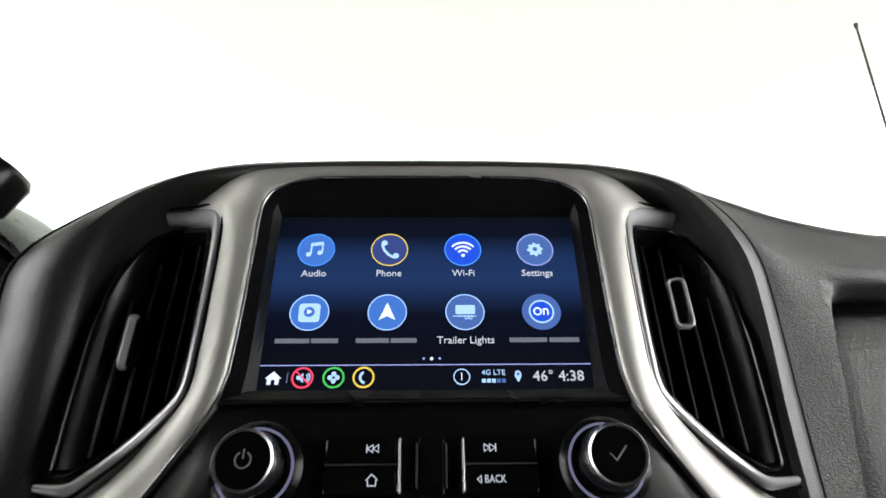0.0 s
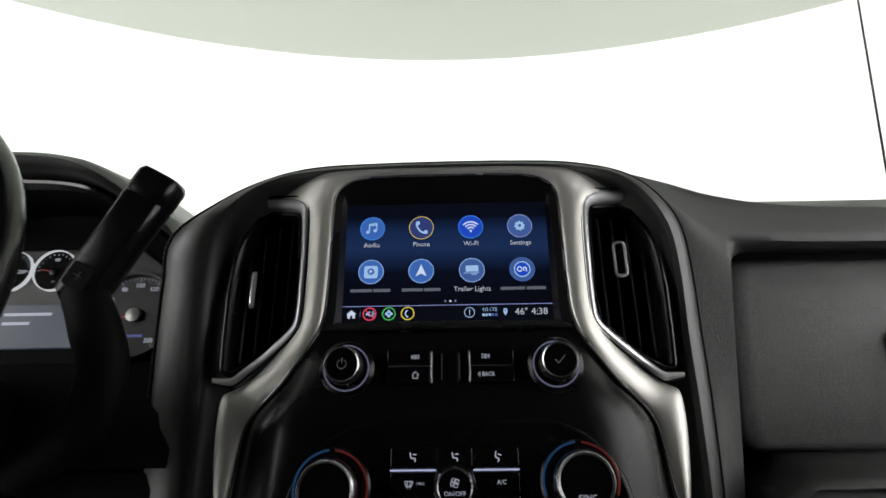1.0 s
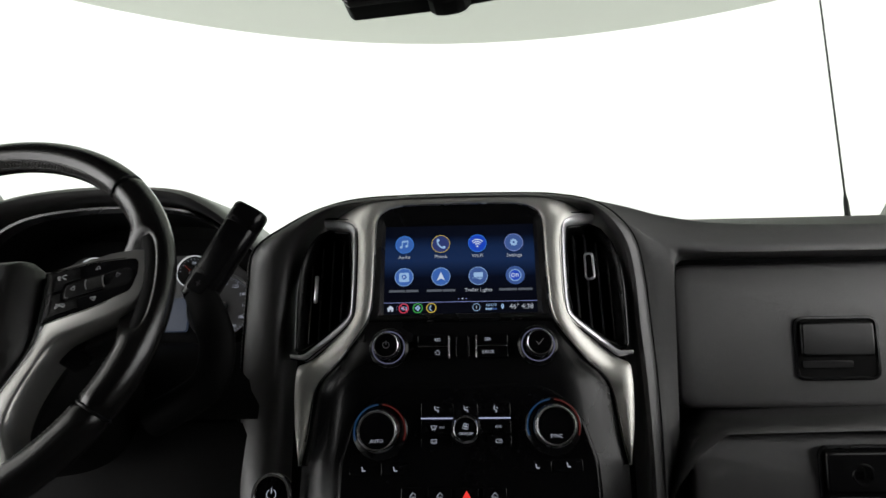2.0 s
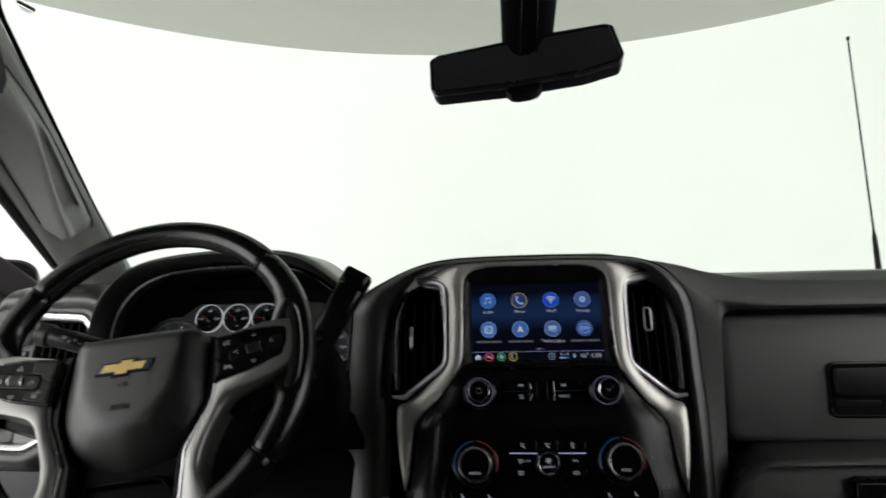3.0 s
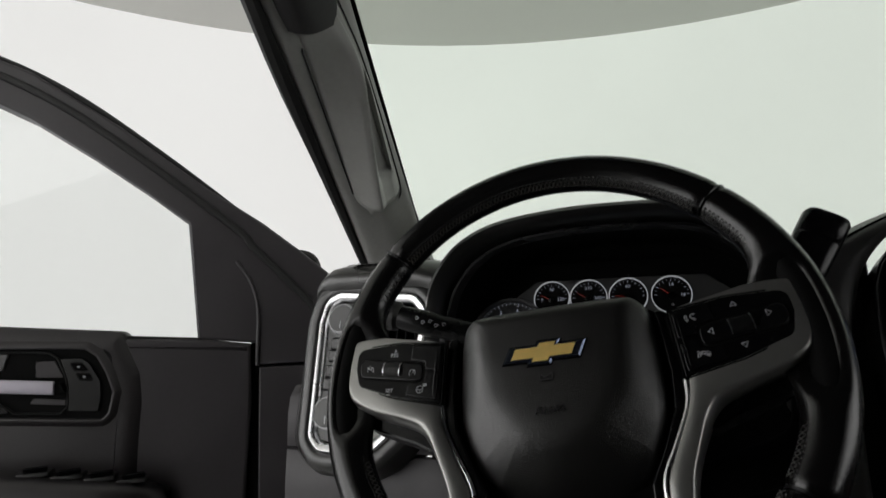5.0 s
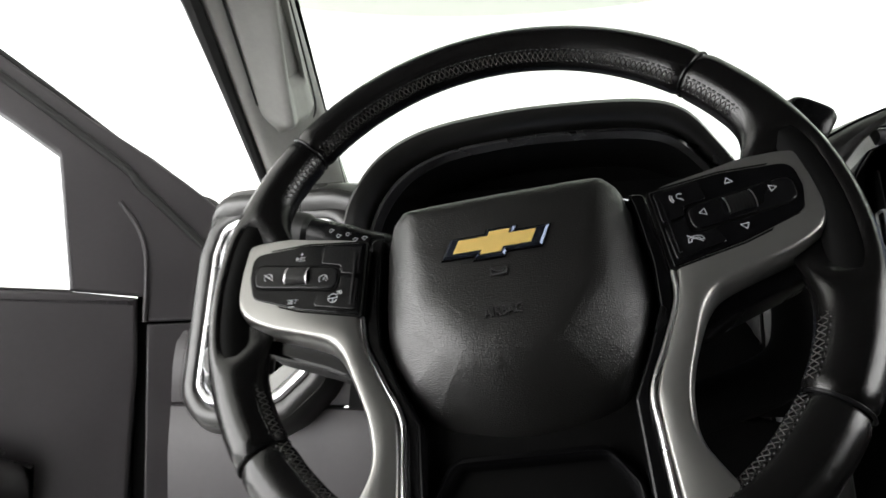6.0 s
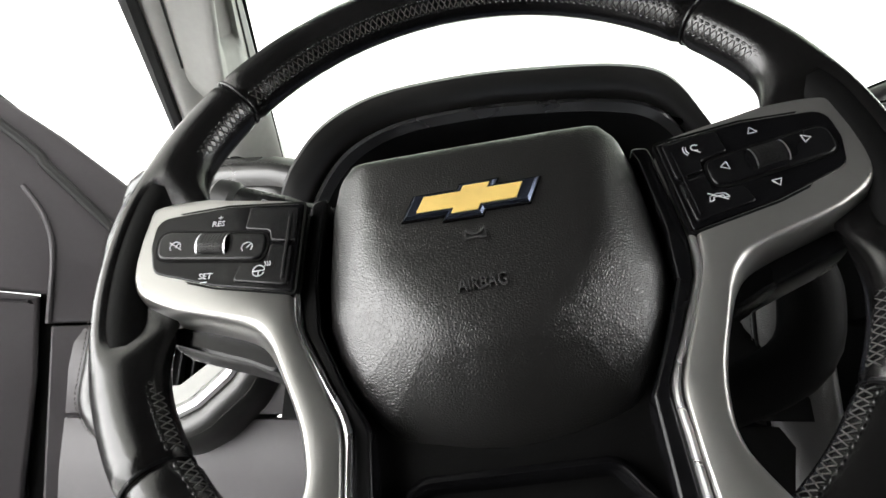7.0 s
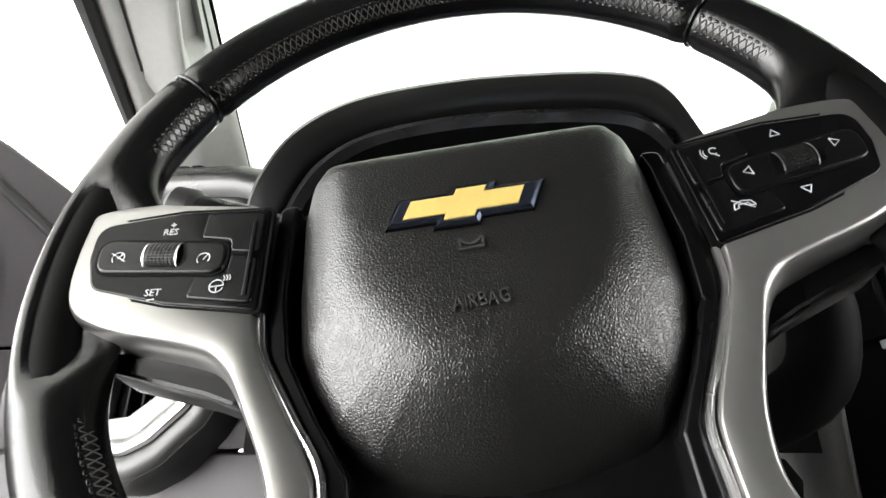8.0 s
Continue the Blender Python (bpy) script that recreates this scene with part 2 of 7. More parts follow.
def plate(pts, z0, z1, bev=0.0008, seg=2):
    """A flat body with the outline pts from z0 up to z1, its upper edge rounded."""
    if area2(pts) < 0:
        pts = pts[::-1]
    rows = [[(x, y, z0) for x, y in pts]]
    if bev > 0:
        for k in range(seg + 1):
            a = k / seg * math.pi / 2
            o = offset(pts, -bev * (1 - math.cos(a))) if k else pts
            rows.append([(x, y, z1 - bev + bev * math.sin(a)) for x, y in o])
    else:
        rows.append([(x, y, z1) for x, y in pts])
    return loft(rows, close_u=True, caps=True)


def hoop(pts, section):
    """A frame along the closed outline pts; section: a closed ring of (outward, z)."""
    if area2(pts) < 0:
        pts = pts[::-1]
    rows = [[(x, y, z) for x, y in offset(pts, o)] for o, z in section]
    return loft(rows, close_u=True, close_v=True)


def rect(x0, y0, x1, y1):
    return [(x0, y0), (x1, y0), (x1, y1), (x0, y1)]


def block(w, h, d, r=0.002, bev=0.001, cx=0.0, cy=0.0, z0=0.0):
    return plate(rounded(rect(cx - w / 2, cy - h / 2, cx + w / 2, cy + h / 2), r, 3), z0, z0 + d, bev)


def ring_pts(r, n=40, cx=0.0, cy=0.0, a0=0.0, a1=360.0):
    full = abs(a1 - a0 - 360) < 1e-6
    return [(cx + r * math.cos(radians(a0 + (a1 - a0) * i / (n if full else n - 1))), cy + r * math.sin(radians(a0 + (a1 - a0) * i / (n if full else n - 1)))) for i in range(n)]


def lathe(profile, n=40, cx=0.0, cy=0.0, ring=False):
    """Turned about local z; profile of (radius, z)."""
    rows = [[(cx + r * math.cos(2 * math.pi * i / n), cy + r * math.sin(2 * math.pi * i / n), z) for i in range(n)] for r, z in profile]
    return loft(rows, close_u=True, close_v=ring, caps=not ring)


def arc_band(r0, r1, a0, a1, z0, z1, cx=0.0, cy=0.0, n=24):
    o = ring_pts(r1, n, cx, cy, a0, a1) + ring_pts(r0, n, cx, cy, a1, a0)
    return plate(o, z0, z1, 0)


def smooth_path(pts, sub=6, closed=False):
    """A Catmull-Rom curve through the points."""
    pts = [Vector(p) for p in pts]
    n = len(pts)
    out = []
    for i in range(n if closed else n - 1):
        p1, p2 = pts[i], pts[(i + 1) % n]
        p0 = pts[i - 1] if (closed or i > 0) else p1 * 2 - p2
        p3 = pts[(i + 2) % n] if (closed or i + 2 < n) else p2 * 2 - p1
        for k in range(sub):
            t = k / sub
            out.append(0.5 * (2 * p1 + (p2 - p0) * t + (2 * p0 - 5 * p1 + 4 * p2 - p3) * t * t + (3 * p1 - p0 - 3 * p2 + p3) * t ** 3))
    if not closed:
        out.append(pts[-1])
    return out


def firm_path(pts, sub=5, soft=3):
    """Straight runs between the points with softly rounded corners."""
    pts = [Vector(p) for p in pts]
    out = [a.lerp(b, k / sub) for a, b in zip(pts, pts[1:]) for k in range(sub)] + [pts[-1]]
    for _ in range(soft):
        out = [out[0]] + [(a + b * 2 + c) / 4 for a, b, c in zip(out, out[1:], out[2:])] + [out[-1]]
    return out


def tube(path, r, n=8, closed=False, flat=1.0, up=None, caps=True):
    """A round or flattened rod along path; r: one radius or one a point."""
    path = [Vector(p) for p in path]
    rows = []
    last = None
    for i, p in enumerate(path):
        a = path[i - 1] if (i or closed) else p
        b = path[(i + 1) % len(path)] if (closed or i + 1 < len(path)) else p
        d = (b - a).normalized()
        u = Vector(up) if up else (last if last else (Vector((0, 0, 1)) if abs(d.z) < 0.9 else Vector((1, 0, 0))))
        s = d.cross(u).normalized()
        u = s.cross(d).normalized()
        last = u
        rr = r[i] if isinstance(r, (list, tuple)) else r
        rows.append([p + (s * math.cos(2 * math.pi * k / n) + u * math.sin(2 * math.pi * k / n) * flat) * rr for k in range(n)])
    return loft(rows, close_u=True, close_v=closed, caps=caps and not closed)


def merge(*bms):
    """Several meshes as one."""
    out = bmesh.new()
    for b in bms:
        me = bpy.data.meshes.new("piece")
        b.to_mesh(me)
        b.free()
        out.from_mesh(me)
        bpy.data.meshes.remove(me)
    return out


def moved(bm, m):
    bmesh.ops.transform(bm, matrix=m, verts=bm.verts)
    return bm


def words(text, size, parent, m, mat, name="lettering", label="", deep=0.0002, align="CENTER", squeeze=1.0):
    cu = bpy.data.curves.new("letters", "FONT")
    cu.body, cu.size, cu.extrude = text, size, deep
    cu.align_x, cu.align_y = align, "CENTER"
    cu.resolution_u = 2
    ob = new("letters", cu)
    bpy.context.view_layer.update()
    me = bpy.data.meshes.new_from_object(ob.evaluated_get(bpy.context.evaluated_depsgraph_get()))
    bpy.data.objects.remove(ob)
    bpy.data.curves.remove(cu)
    me.transform(Matrix.Diagonal((squeeze, 1, 1, 1)))
    me.materials.clear()
    me.name = name
    return link(name, me, mat, parent, label, PLACE[parent] @ m)


def at(x, y, z=0.0, roll=0.0):
    return Matrix.Translation((x, y, z)) @ Matrix.Rotation(radians(roll), 4, "Z")


def stitches(path, mat, parent, pitch=0.005, r=0.0006, length=0.0034, m=None, name="stitching", label=""):
    """A row of thread stitches along path, as one strip of thread."""
    path = [Vector(p) for p in path]
    bm = bmesh.new()
    run, nxt = 0.0, 0.0
    for a, b in zip(path, path[1:]):
        seg = (b - a).length
        if seg < 1e-9:
            continue
        d = (b - a) / seg
        s = d.orthogonal().normalized()
        u = d.cross(s)
        while nxt < run + seg:
            c = a + d * (nxt - run)
            e0, e1 = c - d * length / 2, c + d * length / 2
            rows = []
            for p, k in ((e0, 0.4), (c, 1.0), (e1, 0.4)):
                rows.append([bm.verts.new(p + (s * math.cos(q * math.pi / 2) + u * math.sin(q * math.pi / 2)) * r * k) for q in range(4)])
            for j in range(2):
                for i in range(4):
                    bm.faces.new((rows[j][i], rows[j][(i + 1) % 4], rows[j + 1][(i + 1) % 4], rows[j + 1][i]))
            nxt += pitch
        run += seg
    return part(name, bm, mat, parent, label, m if m is not None else Matrix.Identity(4))


ORIGIN = Matrix.Identity(4)

# ---------------------------------------------------------------- the light booth
BOOTH_X, BOOTH_Y, BOOTH_R, BOOTH_H = -0.29, -0.90, 5.2, 3.65
BOOTH_M = Matrix.Translation((BOOTH_X, BOOTH_Y, 0)) @ Matrix.Rotation(radians(1.6), 4, "Y")


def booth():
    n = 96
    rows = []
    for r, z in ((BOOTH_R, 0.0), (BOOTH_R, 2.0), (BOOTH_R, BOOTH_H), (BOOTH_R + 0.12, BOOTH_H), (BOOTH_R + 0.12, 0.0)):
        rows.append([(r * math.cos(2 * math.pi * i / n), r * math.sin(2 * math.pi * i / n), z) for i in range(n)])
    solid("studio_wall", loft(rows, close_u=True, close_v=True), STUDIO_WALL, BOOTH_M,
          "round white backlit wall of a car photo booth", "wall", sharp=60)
    solid("ceiling", moved(plate(ring_pts(BOOTH_R + 0.12, n), 0, 0.1, 0), Matrix.Translation((0, 0, BOOTH_H))), STUDIO_CEILING,
          BOOTH_M, "flat grey-white ceiling disc of the booth", "ceiling")
    solid("floor", plate(ring_pts(BOOTH_R + 0.12, n), -0.1, 0, 0), STUDIO_FLOOR, BOOTH_M,
          "pale grey painted booth floor", "floor")


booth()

# ---------------------------------------------------------------- the cab round the camera
PIL_IN_LO, PIL_IN_HI = Vector((-0.768, 0.345, 1.412)), Vector((-0.686, -0.130, 1.786))
PIL_OUT_LO, PIL_OUT_HI = Vector((-0.905, 0.350, 1.405)), Vector((-0.717, -0.262, 1.700))


def shield_rows(lift=0.0, n=24, m=10, push=0.0):
    rows = []
    for j in range(m + 1):
        t = j / m
        row = []
        for i in range(n + 1):
            s = -1 + 2 * i / n
            half = 0.782 * (1 - t) + 0.677 * t
            bow = 1 - s * s
            y = (0.362 + 0.22 * bow) * (1 - t) + (-0.190 + 0.12 * bow) * t
            z = (1.398 + 0.02 * bow) * (1 - t) + (1.838 + 0.006 * bow) * t
            row.append((half * s, y + push + lift * 0.55, z + lift * 0.83))
        rows.append(row)
    return rows


def windscreen():
    inner, outer = shield_rows(), shield_rows(0.005)
    bm = merge(loft(inner), loft(outer))
    w = solid("window_1", bm, SHIELD, None, "green-tinted curved windscreen of the pickup", "windscreen", sharp=80)
    PLACE[w] = ORIGIN
    # black border printed along the upper edge and down the sides, with round corners
    full = shield_rows(-0.0015, 48, 48)
    bm = bmesh.new()
    for i in range(48):
        q = [full[46][i], full[46][i + 1], full[48][i + 1], full[48][i]]
        bm.faces.new([bm.verts.new(p) for p in q])
    for sgn in (0, -1):
        last = None
        for j in range(49):
            wide = 0.25 + 2.6 * max(0.0, (j - 41.5) / 6.5) ** 2.6
            e = Vector(full[j][sgn])
            d = Vector(full[j][-3 if sgn else 2]) - e
            pair = (e, e + d * 0.5 * wide - Vector((0, 0, 0.0006)))
            if last:
                bm.faces.new([bm.verts.new(p) for p in (last[0], last[1], pair[1], pair[0])])
            last = pair
    bmesh.ops.remove_doubles(bm, verts=bm.verts, dist=1e-5)
    part("glass_border", bm, MATTE, w, "black printed border", ORIGIN)
    # small dealer sticker in the upper corner: unreadable, as bars
    a = Vector(full[42][2])
    ex = (Vector(full[21][5]) - a).normalized()
    ey = (Vector(full[46][2]) - a).normalized()
    ez = ex.cross(ey)
    m = Matrix.Translation(Vector((-0.655, -0.135, 1.7900))) @ Matrix((ex, ey, ez)).transposed().to_4x4()
    bm = bmesh.new()
    for k, (x0, x1, y0, y1) in enumerate(((0.0, 0.022, 0.002, 0.007), (0.003, 0.020, -0.001, 0.0002), (0.006, 0.018, -0.0035, -0.0025))):
        bm.faces.new([bm.verts.new((x, y, 0.002)) for x, y in rect(x0, y0, x1, y1)])
    part("sticker", bm, DIM_PRINT, w, "small printed sticker with unreadable bars", m)


windscreen()


def pillar_frame(t):
    """The windscreen edge, the way across to the door seal and the normal into the cab at the height t."""
    a = PIL_IN_LO.lerp(PIL_IN_HI, t)
    across = PIL_OUT_LO.lerp(PIL_OUT_HI, t) - a
    nrm = (PIL_IN_HI - PIL_IN_LO).normalized().cross(across).normalized()
    return a, across, -nrm if nrm.y > 0 else nrm


def pillar_skin(section, t0, t1, n, dent=0.0):
    rows = []
    for j in range(n + 1):
        t = t0 + (t1 - t0) * j / n
        a, across, nrm = pillar_frame(t)
        hollow = max(0.0, min(1.0, (t - 0.76) / 0.05)) * max(0.0, min(1.0, (1.18 - t) / 0.34))
        slim = 1.9 * max(0.0, t - 0.75)
        rows.append([a + across * (s - slim * max(0.0, s - 0.87)) + nrm * (d - dent * hollow * max(0.0, 1 - ((s - 0.42) / 0.24) ** 2)) for s, d in section])
    return loft(rows, close_u=True, caps=True)


def pillar(side):
    """Front roof pillar: trim with a hollow towards the cab and the black seal on the door side."""
    k = 1 if side == "left" else -1
    flip = Matrix.Translation((0, 0 if k == 1 else 0.14, 0)) @ Matrix.Diagonal((k, 1, 1, 1))
    ob = thing("roof_pillar", ORIGIN, "grey plastic front roof pillar trim beside the windscreen" if k == 1 else "grey plastic passenger side roof pillar trim", "pillar", "", "structure")
    trim = [(0.0, -0.020), (0.0, -0.004), (0.03, 0.003), (0.10, 0.006), (0.22, 0.012), (0.30, 0.016), (0.36, 0.018), (0.42, 0.019), (0.48, 0.018), (0.54, 0.016), (0.60, 0.015), (0.68, 0.0135), (0.76, 0.012), (0.83, 0.008), (0.87, 0.001), (0.87, -0.020)]
    part("pillar_trim", moved(pillar_skin(trim, -0.03, 1.07, 48, 0.034 if k == 1 else 0.0), flip), GREY_TRIM, ob, "", None, 60)
    seal = [(0.87, -0.012), (0.87, 0.002), (0.90, 0.005), (0.96, 0.003), (1.0, -0.004), (0.99, -0.012)]
    part("door_seal", moved(pillar_skin(seal, -0.03, 1.02, 14), flip), RUBBER, ob, "black rubber door seal")
    # dark roof lining that sweeps from the upper pillar into the header and the roof side
    def spot(t, sv, d):
        a, across, nrm = pillar_frame(t)
        return a + across * sv + nrm * d
    head = [spot(0.838, 0.36, 0.020), spot(0.875, 0.27, 0.018), spot(0.93, 0.20, 0.013), Vector((-0.698, -0.140, 1.800)), Vector((-0.655, -0.166, 1.8005)), Vector((-0.606, -0.182, 1.802)), Vector((-0.475, -0.172, 1.808)), Vector((-0.30, -0.140, 1.815))]
    rail = [spot(0.846, 0.80, 0.014), spot(0.88, 0.82, 0.013), spot(0.94, 0.84, 0.011), Vector((-0.704, -0.258, 1.710)), Vector((-0.697, -0.305, 1.737)), Vector((-0.692, -0.345, 1.755)), Vector((-0.692, -0.47, 1.788)), Vector((-0.698, -0.80, 1.815))]
    head, rail = smooth_path(head, 6), smooth_path(rail, 6)
    rows = []
    for i in range(13):
        v = i / 12
        row = []
        for j, (p, q) in enumerate(zip(head, rail)):
            u = j / (len(head) - 1)
            out = Vector((0.35, -0.55, -0.75)).normalized() * (0.004 + 0.030 * min(1.0, 0.45 + 2.2 * u)) * math.sin(math.pi * v)
            row.append(p.lerp(q, v) + out)
        rows.append(row)
    part("lining_cap", moved(loft(rows), flip), HEADLINER, ob, "dark cloth lining over the upper pillar", None, 60)
    strip = [[p + Vector((0.001, 0.0, -0.001)) for p in head[10:]], [p + Vector((-0.008, 0.006, 0.014)) for p in head[10:]], [p + Vector((-0.022, 0.010, 0.040)) for p in head[10:]]]
    part("header_edge", moved(loft(strip), flip), MATTE, ob, "black edge of the lining beside the glass")
    edge = [q + Vector((-0.004, -0.002, 0.0)) for q in rail[19:]]
    part("rail_seal", moved(tube(edge, [min(0.008, 0.001 + 0.0007 * i) for i in range(len(edge))], 8), flip), RUBBER, ob, "black seal along the roof side")
    if k == 1:
        grab_handle()
    return ob


def grab_handle():
    """A grip moulded along the pillar: fine parting lines, a finger recess towards the windscreen, a crisp ridge and a rounded back."""
    a, across, nrm = pillar_frame(0.35)
    h = thing("grab_handle", Matrix.Translation(a + across * 0.46), "moulded grey plastic grab handle along the roof pillar", "handle")

    def ease(v):
        v = max(0.0, min(1.0, v))
        return v * v * (3 - 2 * v)
    rows = []
    n = 60
    for j in range(n + 1):
        t = 0.368 + (0.88 - 0.368) * j / n
        a, across, nrm = pillar_frame(t)
        e = ease((t - 0.368) / 0.05) * ease((0.885 - t) / 0.16)
        dip = ease((t - 0.470) / 0.035) * ease((0.79 - t) / 0.16)
        ridge = 0.442 - 0.115 * ease((t - 0.47) / 0.42)
        foot = 0.10 + 0.10 * max(0.0, (t - 0.70) / 0.19) + 0.12 * ease((0.42 - t) / 0.05)
        back = 0.72 - 0.10 * ease((0.44 - t) / 0.07)
        sec = [(foot, 0.002), (foot + 0.004, 0.0075), (foot + 0.05, 0.0110 + 0.006 * e)]
        lip = foot + 0.075
        sec += [(lip, 0.012 + 0.008 * e), (lip + 0.02, 0.012 + 0.010 * e - 0.012 * dip), (lip + 0.05, 0.013 + 0.012 * e - 0.020 * dip), (ridge - 0.09, 0.014 + 0.016 * e - 0.021 * dip), (ridge - 0.065, 0.015 + 0.020 * e - 0.012 * dip)]
        sec += [(ridge - 0.045, 0.015 + 0.025 * e - 0.002 * dip), (ridge - 0.015, 0.016 + 0.029 * e), (ridge, 0.016 + 0.031 * e), (ridge + 0.025, 0.016 + 0.0305 * e), (ridge + 0.08, 0.016 + 0.025 * e), (ridge + 0.15, 0.015 + 0.016 * e), (back - 0.05, 0.0145 + 0.005 * e), (back - 0.006, 0.0135), (back, 0.004)]
        row = []
        last = -1.0
        for sv, d in sec:
            sv = max(sv, last + 0.002)
            last = sv
            row.append(a + across * sv + nrm * d)
        rows.append(row)
    part("grip", loft(rows), GREY_TRIM, h, "", ORIGIN, 70)
    # dark parting lines along both sides
    for pts in (((0.885, 0.203), (0.83, 0.162), (0.76, 0.118), (0.64, 0.098), (0.515, 0.096), (0.42, 0.100), (0.388, 0.140), (0.374, 0.215)), ((0.81, 0.728), (0.80, 0.735), (0.75, 0.735), (0.62, 0.730), (0.45, 0.722))):
        line = []
        for t, sv in pts:
            a, across, nrm = pillar_frame(t)
            line.append(a + across * sv + nrm * (0.0085 if sv < 0.5 else 0.0135))
        part("parting_line", tube(smooth_path(line, 5), 0.0011, 6), RUBBER, h, "dark parting line", ORIGIN)


pillar("left")
pillar("right")


def cab_shell():
    # header bar over the windscreen and the roof lining behind it
    top = shield_rows(0, 24, 10)[-1]
    rows = []
    for dy, dz in ((0.03, 0.025), (0.004, -0.002), (-0.010, -0.012), (-0.035, -0.012), (-0.12, 0.022), (-0.30, 0.05), (-1.05, 0.07), (-1.75, 0.06)):
        rows.append([(x * (1.0 if dy > -0.2 else 1.12), y + dy if dy > -0.2 else -0.25 + dy, z + dz if dy > -0.2 else 1.79 + dz * 0.8 + 0.03 * (1 - (x / 0.7) ** 2)) for x, y, z in top])
    lining = loft(rows)
    solid("headliner", lining, HEADLINER, None, "dark cloth roof lining of the cab", "roof lining", sharp=70)
    solid("roof", plate(rect(-0.86, -2.05, 0.86, 0.02), 1.92, 1.95, 0), BODY_PAINT, None, "painted steel roof of the cab", "roof")
    # unseen walls, solid at the rear to block light, passenger window, floor and firewall
    for name, rects in (("wall_rear", [(-0.85, 0.01, 0.85, 1.92)]),):
        bm = merge(*[moved(plate(rect(a, b, c, d), 0, 0.05, 0), Matrix(((1, 0, 0, 0), (0, 0, -1, -2.0), (0, 1, 0, 0), (0, 0, 0, 1)))) for a, b, c, d in rects])
        solid(name, bm, CARPET, None, "plain dark unseen rear wall, windowless to block light from behind", "wall")
    side = Matrix(((0, 0, 1, 0.83), (1, 0, 0, 0), (0, 1, 0, 0), (0, 0, 0, 1)))
    bm = merge(*[moved(plate(rect(a, b, c, d), 0, 0.06, 0), side) for a, b, c, d in ((-2.0, 0.01, 0.50, 1.24), (-2.0, 1.80, -0.30, 1.92), (-2.0, 1.24, -0.92, 1.80))])
    solid("wall_passenger_side", bm, CARPET, None, "plain dark unseen passenger side, solid but for a front window that lets light in", "wall")
    side = Matrix(((0, 0, 1, -0.89), (1, 0, 0, 0), (0, 1, 0, 0), (0, 0, 0, 1)))
    bm = merge(*[moved(plate(rect(a, b, c, d), 0, 0.06, 0), side) for a, b, c, d in ((-2.0, 0.01, -0.78, 1.92), (-0.78, 0.01, 0.50, 0.66), (-0.78, 1.83, -0.30, 1.92))])
    solid("wall_driver_side", bm, CARPET, None, "plain dark unseen driver side, solid behind the door opening to block light", "wall")
    solid("cab_floor", plate(rect(-0.89, -2.0, 0.89, 0.55), 0.66, 0.70, 0), CARPET, None, "black carpeted cab floor", "floor")
    bm = moved(plate(rect(-0.84, 0.01, 0.84, 1.40), 0, 0.04, 0), Matrix(((1, 0, 0, 0), (0, 0, -1, 0.52), (0, 1, 0, 0), (0, 0, 0, 1))))
    solid("firewall", bm, MATTE, None, "black firewall behind the dashboard", "wall")


cab_shell()

# ---------------------------------------------------------------- dashboard
DASH = thing("dashboard", Matrix.Translation((0, 0.25, 0.9)), "black soft-touch pickup dashboard with stitched padding", "dashboard")


def lerp_rows(profile, xs):
    return [[(x, y, z) for x in xs] for y, z in profile]


